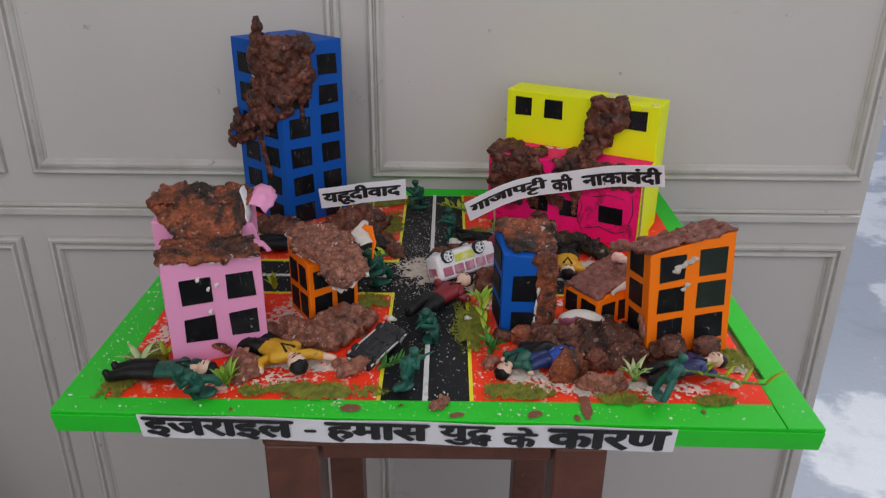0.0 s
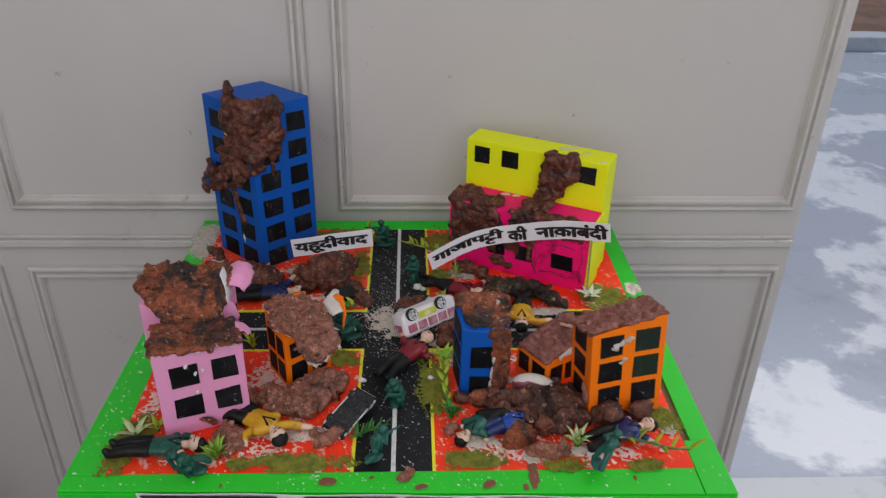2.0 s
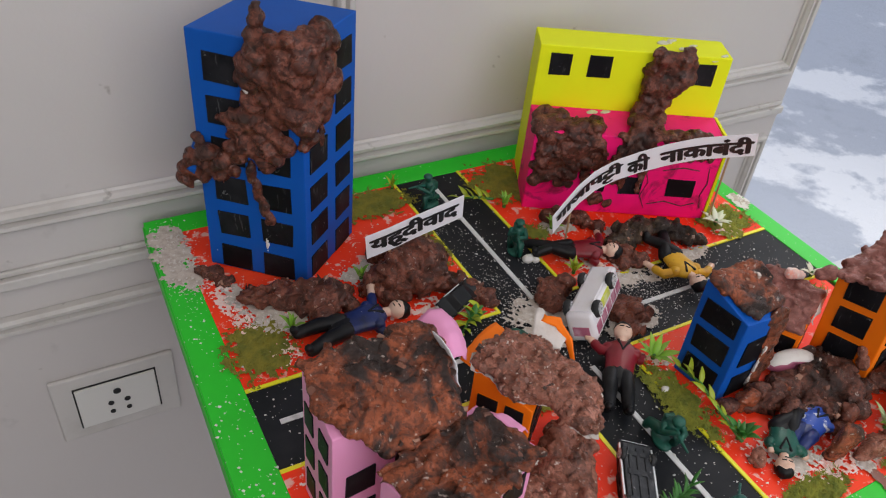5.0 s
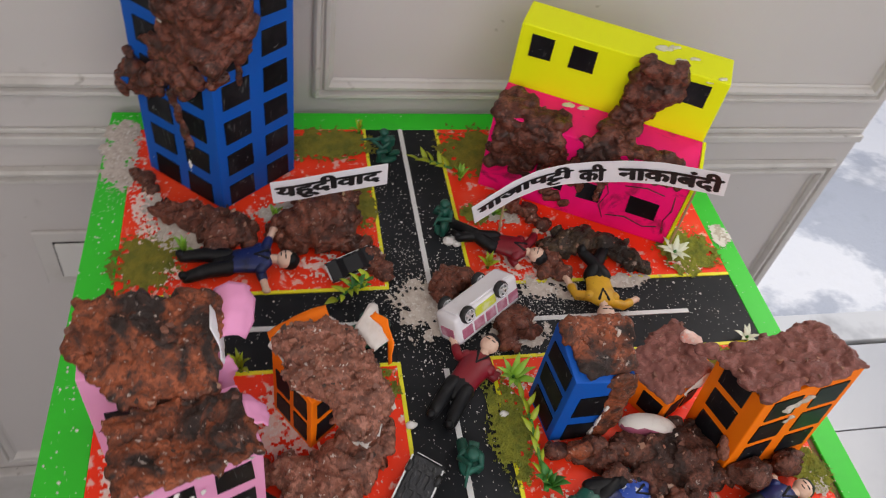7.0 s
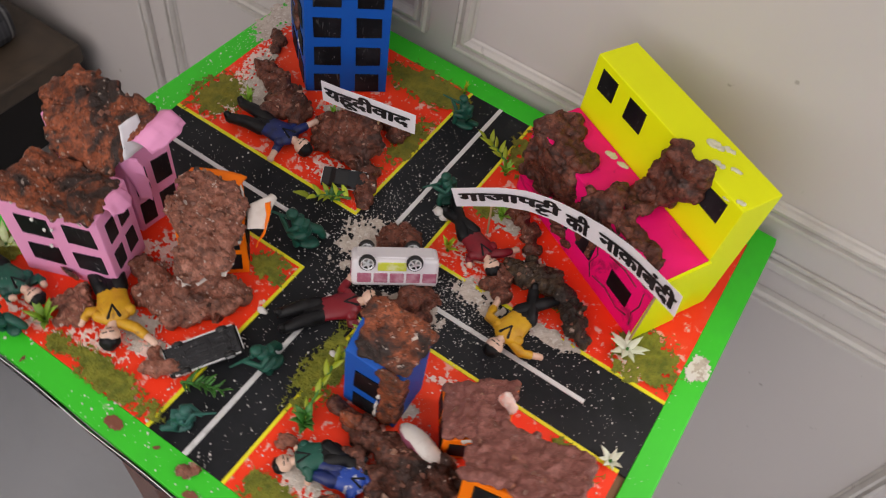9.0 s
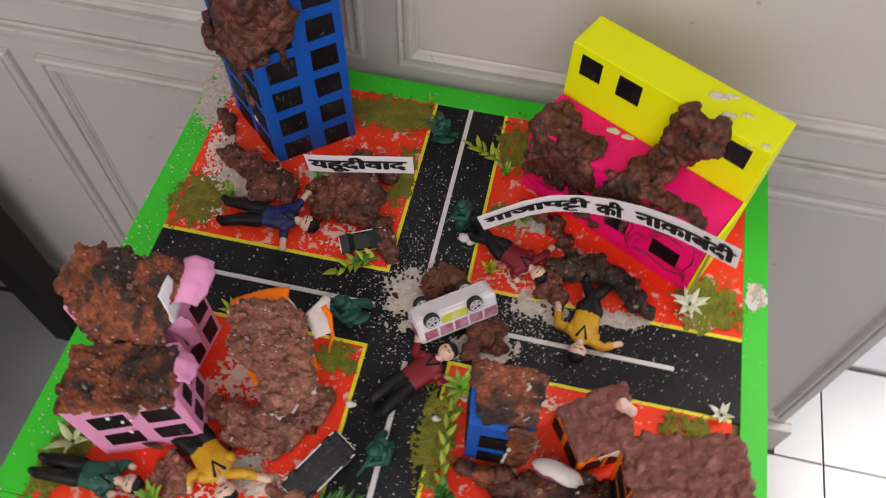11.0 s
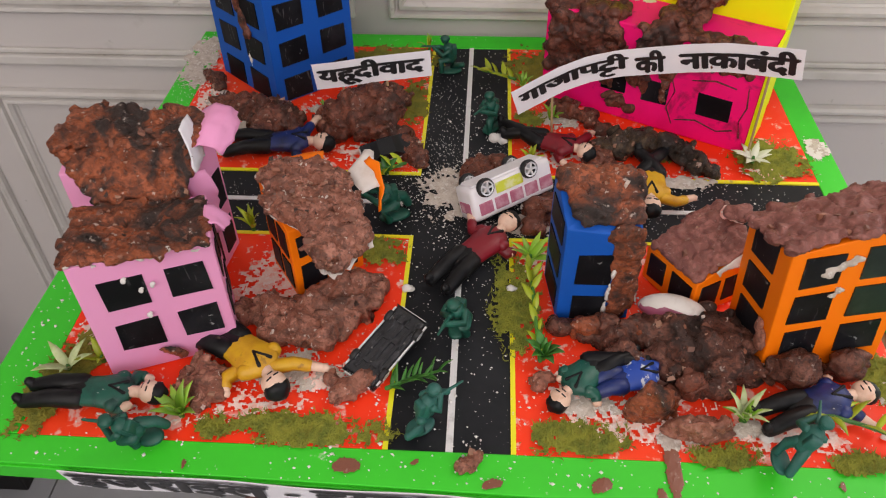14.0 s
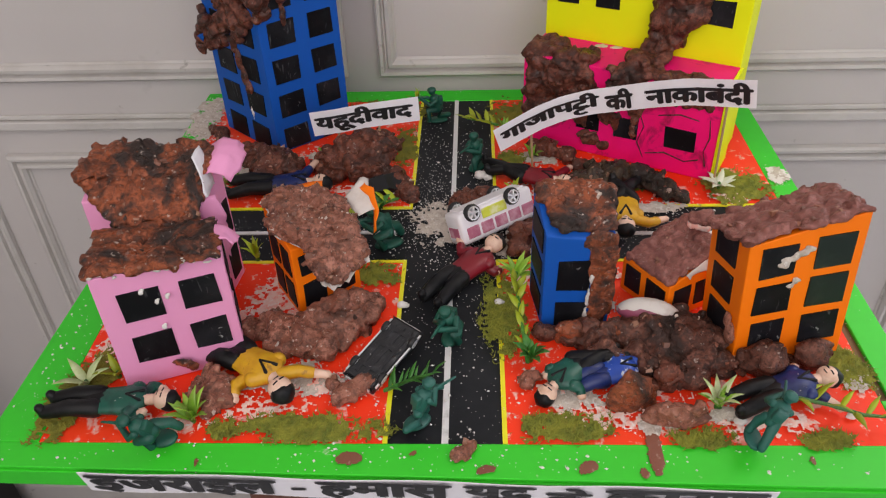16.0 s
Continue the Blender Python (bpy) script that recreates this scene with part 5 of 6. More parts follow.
heap("dark clay lump in front of the bus", [(0.052, -0.012, 0.004, 0.011), (0.060, -0.006, 0.004, 0.010), (0.048, -0.022, 0.003, 0.009), (0.062, -0.018, 0.003, 0.008)], M["clay"], 109)
heap("brown clay rubble between the pink building and the car", [(-0.118, -0.108, 0.003, 0.010), (-0.104, -0.110, 0.006, 0.012), (-0.092, -0.112, 0.008, 0.013), (-0.080, -0.104, 0.010, 0.013), (-0.068, -0.094, 0.010, 0.012), (-0.056, -0.086, 0.008, 0.011), (-0.046, -0.082, 0.005, 0.009), (-0.064, -0.108, 0.008, 0.012), (-0.084, -0.122, 0.006, 0.012), (-0.072, -0.120, 0.005, 0.011), (-0.098, -0.122, 0.004, 0.010), (-0.052, -0.098, 0.006, 0.010)], M["clay_grey"], 110)
heap("brown clay lump by the pink building", [(-0.134, -0.146, 0.004, 0.010), (-0.126, -0.154, 0.004, 0.010), (-0.138, -0.158, 0.003, 0.009), (-0.122, -0.162, 0.002, 0.007), (-0.130, -0.166, 0.002, 0.007)], M["clay_grey"], 111)
heap("small brown clay lumps near the road edge", [(-0.054, -0.156, 0.003, 0.008), (-0.046, -0.152, 0.003, 0.008), (-0.060, -0.162, 0.001, 0.006), (-0.064, -0.150, 0.002, 0.006)], M["clay_grey"], 112, 0.003)
heap("wide dark clay rubble field between the buildings", [(0.074, -0.116, 0.002, 0.009), (0.088, -0.116, 0.004, 0.010), (0.102, -0.116, 0.006, 0.012), (0.116, -0.116, 0.008, 0.013), (0.128, -0.114, 0.009, 0.013), (0.140, -0.116, 0.009, 0.013), (0.150, -0.122, 0.008, 0.012), (0.112, -0.130, 0.005, 0.011), (0.128, -0.132, 0.006, 0.012), (0.142, -0.134, 0.006, 0.012), (0.156, -0.136, 0.005, 0.010), (0.122, -0.144, 0.004, 0.010), (0.136, -0.146, 0.004, 0.009), (0.108, -0.106, 0.006, 0.009), (0.150, -0.106, 0.006, 0.009), (0.134, -0.124, 0.010, 0.012), (0.148, -0.130, 0.008, 0.012), (0.120, -0.124, 0.008, 0.011), (0.136, -0.106, 0.008, 0.010)], M["clay_dark"], 113, 0.0042, 0.011, melt=14)
for lab, x, y, z, r, mt, sd in (("dark rounded clay boulder before the orange building", 0.177, -0.140, 0.010, (0.013, 0.010, 0.014), "clay_dark", 1), ("dark clay boulder by the blue figure", 0.203, -0.134, 0.009, (0.011, 0.009, 0.011), "clay_dark", 2),
                                ("red-brown clay boulder standing on end", 0.099, -0.166, 0.012, (0.013, 0.007, 0.017), "clay_red", 3), ("grey-brown clay boulder near the border", 0.122, -0.174, 0.005, (0.017, 0.008, 0.009), "clay_grey", 4),
                                ("brown clay boulder in the rubble", 0.121, -0.150, 0.008, (0.008, 0.007, 0.010), "clay", 5), ("red-brown clay stone in rubble", 0.072, -0.112, 0.006, (0.009, 0.007, 0.008), "clay_red", 6), ("dark brown clay stone in rubble", 0.060, -0.110, 0.004, (0.009, 0.006, 0.006), "clay_dark", 7),
                                ("red-brown clay stone in the rubble", 0.100, -0.118, 0.011, (0.007, 0.006, 0.006), "clay_red", 8), ("dark clay stone under the blue building", 0.082, -0.111, 0.006, (0.009, 0.007, 0.008), "clay_dark", 9), ("small grey stone with white grit", 0.046, -0.148, 0.003, (0.006, 0.005, 0.005), "clay_grey", 10),
                                ("brown clay stone near the front", 0.112, -0.154, 0.005, (0.007, 0.006, 0.006), "clay", 11), ("plain brown clay stone in rubble", 0.086, -0.121, 0.006, (0.006, 0.006, 0.005), "clay", 12)):
    heap(lab, [(x, y, z, r), (x + r[0] * 0.5, y + r[1] * 0.4, z * 0.6, tuple(0.7 * k for k in r)), (x - r[0] * 0.5, y, z * 0.5, tuple(0.65 * k for k in r))], M[mt], 120 + sd, 0.0028, 0.013, 0.0012, "clay_boulder", "stone")
heap("dark clay clods over the buried figures", [(0.084, -0.133, 0.010, 0.006), (0.090, -0.130, 0.012, 0.007), (0.096, -0.136, 0.011, 0.005), (0.112, -0.142, 0.010, 0.007), (0.106, -0.132, 0.012, 0.006)], M["clay_dark"], 141, 0.0028)
shell = ball(bmesh.new(), (0, 0, 0), (0.021, 0.008, 0.0085), 0, 3)
for f in shell.faces:
    c = f.calc_center_median()
    f.material_index = 1 if c.z + 0.9 * c.y < 0.0015 + 0.10 * c.x or c.x > 0.017 else 0
for vv in shell.verts:
    vv.co.z -= 9.0 * vv.co.x ** 2
solo("broken_shell", shell, [Mat("white_shell", (0.68, 0.64, 0.60), 0.35).patches((0.5, 0.42, 0.38), 120, 0.5, 0.7, 0.6).m, Mat("pink_shell", (0.34, 0.085, 0.15), 0.35).patches((0.55, 0.3, 0.33), 120, 0.55, 0.7, 0.6).m], "smooth white and pink curved fragment in the rubble", "fragment", pose(0.121, -0.104, Z0 + 0.014, 8, 6, -14), smooth=True)
heap("small pale clay lump on the front border", [(0.010, -0.197, 0.002, 0.005), (0.014, -0.194, 0.002, 0.004), (0.006, -0.199, 0.001, 0.004)], M["clay_grey"], 140, 0.0016, 0.005, 0.0009)


# ---- toy figures ----
def toy_figure(label, feet, hips, chest, head, palms, colours, r=1.0, name="toy_figure", elbows=None):
    """A lying toy figure, one mesh. Places are (x, y, z above the board). colours: top, trousers, skin, hair."""
    r *= 0.84
    o = Vector((hips[0], hips[1], 0))
    L = lambda p: Vector(p) - o
    bm = bmesh.new()
    hp, ch, hd = L(hips), L(chest), L(head)
    axis = (ch - hp).normalized()
    across = axis.cross(Vector((0, 0, 1))).normalized()
    for k, ft in zip((-1, 1), feet):
        root = hp + across * 0.0062 * r * k
        end = L(ft)
        knee = (root + end) / 2 + Vector((0, 0, 0.002))
        tube(bm, [root, knee, end], [0.0072 * r, 0.0062 * r, 0.0050 * r], 10, 1)
        d = (end - knee).normalized()
        tube(bm, [end, end + d * 0.003 * r + Vector((0, 0, 0.005 * r))], [0.0046 * r, 0.0034 * r], 8, 3)
    tube(bm, [hp - axis * 0.004 * r, hp + axis * 0.004 * r], [0.0104 * r, 0.0112 * r], 12, 1, 0.55)
    tube(bm, [hp + axis * 0.002 * r, (hp + ch) / 2, ch - axis * 0.002], [0.0116 * r, 0.0124 * r, 0.0142 * r], 14, 0, 0.50)
    tube(bm, [ch + axis * 0.004 * r, hd - (hd - ch).normalized() * 0.004 * r], [0.0042 * r, 0.0040 * r], 8, 2)
    for i, (k, hnd) in enumerate(zip((-1, 1), palms)):
        sh = ch + across * 0.0115 * r * k
        end = L(hnd)
        mid = L(elbows[i]) if elbows else (sh + end) / 2 + axis * -0.002
        tube(bm, [sh, mid, mid.lerp(end, 0.45)], [0.0054 * r, 0.0046 * r, 0.0042 * r], 8, 0)
        tube(bm, [mid.lerp(end, 0.40), mid.lerp(end, 0.9)], [0.0034 * r, 0.0030 * r], 8, 2)
        ball(bm, end, (0.0042 * r, 0.0036 * r, 0.0030 * r), 2, 1)
    back = (hd - ch).normalized()
    ball(bm, hd, (0.0080 * r, 0.0080 * r, 0.0076 * r), 2, 3)
    first = len(bm.verts)
    ball(bm, hd + back * 0.0030 * r - Vector((0, 0, 0.0016 * r)), (0.0081 * r, 0.0081 * r, 0.0076 * r), 3, 3)
    bm.verts.ensure_lookup_table()
    for v in list(bm.verts)[first:]:
        v.co += (v.co - hd).normalized() * 0.0012 * r * noise.noise(v.co / 0.003)
    up_face = Vector((0, 0, 0.0074 * r))
    for k in (-1, 1):
        tube(bm, [hd + up_face + across * 0.0012 * r * k, hd + up_face * 0.94 + across * 0.0042 * r * k], [0.0006 * r, 0.0005 * r], 6, 3)
        tube(bm, [ch + axis * 0.007 * r + across * 0.0045 * r * k + Vector((0, 0, 0.005 * r)), ch - axis * 0.004 * r + Vector((0, 0, 0.0070 * r))], [0.0013 * r, 0.0009 * r], 6, 3)
    tube(bm, [hd + up_face * 0.9 - back * 0.0036 * r - across * 0.0016 * r, hd + up_face * 0.9 - back * 0.0036 * r + across * 0.0016 * r], [0.0005 * r, 0.0005 * r], 6, 3)
    return solo(name, bm, [M[c] for c in colours], label, "toy figure", pose(hips[0], hips[1], Z0), "toy figures", smooth=True)


toy_figure("toy figure in navy top and black trousers lying on its back", [(-0.172, 0.059, 0.006), (-0.169, 0.040, 0.006)], (-0.142, 0.052, 0.007), (-0.120, 0.053, 0.008), (-0.102, 0.051, 0.009), [(-0.116, 0.028, 0.004), (-0.110, 0.079, 0.010)], ("navy", "hair", "skin", "hair"))
toy_figure("toy figure in ochre top and black trousers lying by the rubble", [(-0.134, -0.116, 0.007), (-0.140, -0.132, 0.006)], (-0.119, -0.134, 0.008), (-0.102, -0.147, 0.010), (-0.091, -0.161, 0.010), [(-0.117, -0.164, 0.004), (-0.068, -0.146, 0.005)], ("ochre", "hair", "skin", "hair"), elbows=[(-0.118, -0.156, 0.006), (-0.084, -0.146, 0.008)])
toy_figure("toy figure in teal top lying near the green border", [(-0.216, -0.165, 0.006), (-0.218, -0.175, 0.006)], (-0.190, -0.169, 0.008), (-0.170, -0.169, 0.009), (-0.153, -0.169, 0.010), [(-0.162, -0.178, 0.010), (-0.158, -0.158, 0.006)], ("teal", "hair", "skin", "hair"), 0.9, elbows=[(-0.168, -0.180, 0.006), (-0.164, -0.156, 0.006)])
toy_figure("toy figure in crimson top and black trousers lying on the road", [(-0.016, -0.078, 0.005), (-0.006, -0.086, 0.005)], (0.004, -0.062, 0.008), (0.019, -0.046, 0.010), (0.029, -0.034, 0.013), [(0.032, -0.052, 0.006), (0.006, -0.026, 0.010)], ("crimson", "hair", "skin", "hair"), 0.95, elbows=[(0.030, -0.056, 0.006), (0.007, -0.038, 0.009)])
toy_figure("toy figure in crimson top lying on red paper", [(0.028, 0.070, 0.006), (0.026, 0.084, 0.006)], (0.053, 0.062, 0.008), (0.070, 0.054, 0.009), (0.083, 0.046, 0.010), [(0.068, 0.040, 0.004), (0.090, 0.074, 0.006)], ("crimson", "hair", "skin", "hair"), 0.92, elbows=[(0.064, 0.045, 0.006), (0.084, 0.063, 0.008)])
toy_figure("toy figure in ochre top lying across the road edge", [(0.120, 0.046, 0.010), (0.137, 0.048, 0.010)], (0.125, 0.024, 0.009), (0.122, 0.004, 0.010), (0.120, -0.012, 0.011), [(0.102, 0.026, 0.006), (0.150, 0.003, 0.006)], ("ochre", "hair", "skin", "hair"), 0.95, elbows=[(0.104, 0.008, 0.008), (0.138, -0.003, 0.007)])
toy_figure("toy figure in teal top half buried in the rubble", [(0.094, -0.132, 0.009), (0.099, -0.137, 0.008)], (0.074, -0.140, 0.008), (0.064, -0.150, 0.007), (0.055, -0.160, 0.005), [(0.074, -0.160, 0.003), (0.056, -0.148, 0.006)], ("teal", "hair", "skin", "hair"), 0.84)
toy_figure("toy figure in blue and white top half buried in the rubble", [(0.070, -0.150, 0.004), (0.074, -0.155, 0.004)], (0.086, -0.148, 0.007), (0.099, -0.145, 0.009), (0.111, -0.142, 0.004), [(0.121, -0.143, 0.010), (0.092, -0.134, 0.010)], ("cobalt", "navy", "skin", "hair"), 0.80)
toy_figure("toy figure in navy clothes lying beside the orange building", [(0.153, -0.163, 0.006), (0.156, -0.174, 0.006)], (0.175, -0.161, 0.008), (0.191, -0.157, 0.010), (0.206, -0.153, 0.011), [(0.209, -0.169, 0.004), (0.192, -0.143, 0.008)], ("navy", "hair", "skin", "hair"), 0.90)


def toy_soldier(label, x, y, turn, pose_kind, h=0.042, material="soldier", lean=(0, 0)):
    """A small moulded plastic soldier on its flat base, one mesh."""
    bm = bmesh.new()
    k = 0.7 * h / 0.042
    got = bmesh.ops.create_cone(bm, cap_ends=True, segments=18, radius1=0.009, radius2=0.008, depth=0.0018, matrix=Matrix.Translation((0, 0, 0.001)) @ Matrix.Diagonal((1.3, 0.8, 1, 1)))
    if pose_kind == "kneel":
        tube(bm, [(0.004, 0.003, 0.015), (0.011, 0.004, 0.015), (0.011, 0.004, 0.003)], [0.004, 0.0036, 0.003], 8)
        tube(bm, [(-0.003, -0.003, 0.014), (-0.002, -0.004, 0.004), (-0.013, -0.004, 0.004)], [0.004, 0.0036, 0.003], 8)
        hip, ch, hd = (0, 0, 0.015), (0.003, 0, 0.027), (0.006, 0, 0.0365)
    elif pose_kind == "crouch":
        tube(bm, [(0.001, 0.005, 0.014), (0.010, 0.007, 0.013), (0.006, 0.007, 0.003)], [0.0046, 0.004, 0.0034], 8)
        tube(bm, [(0.001, -0.005, 0.014), (-0.009, -0.008, 0.010), (-0.012, -0.008, 0.003)], [0.0046, 0.004, 0.0034], 8)
        hip, ch, hd = (0, 0, 0.014), (0.006, 0, 0.024), (0.011, 0, 0.032)
    else:
        tube(bm, [(0.001, 0.003, 0.021), (0.005, 0.004, 0.012), (0.003, 0.005, 0.003)], [0.0040, 0.0036, 0.0030], 8)
        tube(bm, [(-0.001, -0.003, 0.021), (-0.005, -0.004, 0.012), (-0.009, -0.005, 0.003)], [0.0040, 0.0036, 0.0030], 8)
        hip, ch, hd = (0, 0, 0.021), (0.002, 0, 0.032), (0.004, 0, 0.041)
    tube(bm, [hip, ((hip[0] + ch[0]) / 2, 0, (hip[2] + ch[2]) / 2), ch], [0.0052, 0.0056, 0.0062], 10)
    ball(bm, hd, (0.0040, 0.0038, 0.0044), 0, 2)
    ball(bm, (hd[0], hd[1], hd[2] + 0.0018), (0.0052, 0.0050, 0.0034), 0, 2)
    gun = Vector((ch[0] + 0.009, -0.001, ch[2] + 0.002))
    tube(bm, [(ch[0], 0.006, ch[2]), (ch[0] + 0.006, 0.008, ch[2] - 0.004), gun + Vector((0.006, 0, -0.001))], [0.0030, 0.0026, 0.0022], 7)
    tube(bm, [(ch[0], -0.006, ch[2]), (ch[0] + 0.003, -0.008, ch[2] - 0.004), gun], [0.0030, 0.0026, 0.0022], 7)
    tube(bm, [gun - Vector((0.008, 0, 0.003)), gun, gun + Vector((0.018, 0, 0.002))], [0.0020, 0.0016, 0.0009], 6)
    box(bm, (ch[0] - 0.009, -0.004, ch[2] - 0.007), (ch[0] - 0.004, 0.004, ch[2] + 0.003), bevel=0.001)
    bmesh.ops.scale(bm, vec=(k, k, k), verts=bm.verts)
    return solo("toy_soldier", bm, M[material], label, "toy soldier", pose(x, y, Z0 + 0.0003 * max(map(abs, lean)), lean[0], lean[1]) @ pose(0, 0, 0, 0, 0, turn), "toy soldiers", smooth=True)


toy_soldier("dark green plastic toy soldier aiming on the front border", -0.147, -0.192, 170, "crouch", 0.044, "soldier", (18, -14))
toy_soldier("pale green plastic toy soldier crouching on the road", -0.015, -0.178, 40, "kneel", 0.044, "soldier_pale", (0, 8))
toy_soldier("dark green plastic toy soldier kneeling on the road", 0.002, -0.110, 250, "crouch", 0.050)
toy_soldier("dark green plastic toy soldier crouching at the crossing", -0.044, -0.016, 200, "crouch", 0.054)
toy_soldier("dark green plastic toy soldier at the far end of the road", -0.016, 0.166, 190, "kneel", 0.046)
toy_soldier("dark green plastic toy soldier kneeling beside the road", 0.018, 0.086, 240, "kneel", 0.048)
toy_soldier("dusty green plastic toy soldier standing on the front border", 0.156, -0.192, 70, "stand", 0.044, "soldier_pale", (0, 24))


# ---- toy vehicles ----
def wheel(parent, x, y, z, r, w, axis_rx):
    tyre = bmesh.new()
    n, mseg = 20, 8
    rings = []
    for i in range(n):
        a = 2 * math.pi * i / n
        ring = []
        for j in range(mseg):
            b = 2 * math.pi * j / mseg
            rr = r * 0.78 + math.cos(b) * r * 0.22
            ring.append(tyre.verts.new((rr * math.cos(a), math.sin(b) * w / 2, rr * math.sin(a))))
        rings.append(ring)
    for i in range(n):
        for j in range(mseg):
            tyre.faces.new((rings[i][j], rings[(i + 1) % n][j], rings[(i + 1) % n][(j + 1) % mseg], rings[i][(j + 1) % mseg]))
    whl = part("wheel", tyre, M["tyre"], parent, "", True)
    whl.matrix_basis = pose(x, y, z, axis_rx)
    rim = bmesh.new()
    bmesh.ops.create_cone(rim, cap_ends=True, segments=18, radius1=r * 0.16, radius2=r * 0.16, depth=w * 0.9, matrix=pose(0, 0, 0, 90))
    for k in range(5):
        a = 72 * k
        box(rim, (0, -w * 0.47, -r * 0.10), (r * 0.66, w * 0.47, r * 0.10), m=Matrix.Rotation(radians(a), 4, "Y"))
    n = 20
    for s in (-1, 1):
        outer = [rim.verts.new((r * 0.80 * math.cos(2 * math.pi * i / n), s * w * 0.50, r * 0.80 * math.sin(2 * math.pi * i / n))) for i in range(n)]
        inner = [rim.verts.new((r * 0.62 * math.cos(2 * math.pi * i / n), s * w * 0.42, r * 0.62 * math.sin(2 * math.pi * i / n))) for i in range(n)]
        for i in range(n):
            rim.faces.new((outer[i], outer[(i + 1) % n], inner[(i + 1) % n], inner[i]))
    part("rim", rim, M["chrome"], whl, "chrome spoked rim")
    return whl


# the bus lies overturned: built upside down, roof on the ground
BL, BW, BH = 0.063, 0.020, 0.0225
bus = thing("toy_bus", "overturned white toy bus with pink windows and chrome wheels", "toy bus", pose(0.030, -0.006, Z0 + 0.0045, -24, 0, 36.5))
bm = box(bmesh.new(), (-BL / 2, -BW / 2, 0), (BL / 2, BW / 2, BH), bevel=0.0028)
part("body", bm, M["bus"], bus, "", True)
for i in range(5):
    x = -BL / 2 + 0.0040 + i * 0.0118
    bm = box(bmesh.new(), (x, -BW / 2 - 0.0004, 0.0035), (x + 0.0104, -BW / 2 + 0.001, 0.0118), bevel=0.0008)
    part("side_window", bm, M["bus_glass"], bus, "pink tinted window")
    bm = box(bmesh.new(), (x, BW / 2 - 0.001, 0.0035), (x + 0.0104, BW / 2 + 0.0004, 0.0118), bevel=0.0008)
    part("side_window", bm, M["bus_glass"], bus, "pink tinted window")
for s in (-1, 1):
    bm = box(bmesh.new(), (s * BL / 2 - 0.0005, -BW / 2 + 0.004, 0.005), (s * BL / 2 + 0.0004, BW / 2 - 0.004, 0.0125), bevel=0.0004)
    part("end_window", bm, M["bus_glass"], bus, "pink tinted window")
bm = box(bmesh.new(), (-0.013, -BW / 2 - 0.0004, 0.0135), (0.008, -BW / 2 + 0.0015, 0.0205), bevel=0.0006)
part("side_stripe", bm, M["lime"], bus, "lime green painted patch")
bm = box(bmesh.new(), (-BL / 2 + 0.004, -BW / 2 + 0.003, BH - 0.001), (BL / 2 - 0.004, BW / 2 - 0.003, BH + 0.0012), bevel=0.0006)
part("underside", bm, M["bus"], bus)
for x in (-0.0205, 0.0135):
    for y in (-BW / 2 - 0.0004, BW / 2 + 0.0004):
        wheel(bus, x, y, BH - 0.0018, 0.0062, 0.0052, 0)


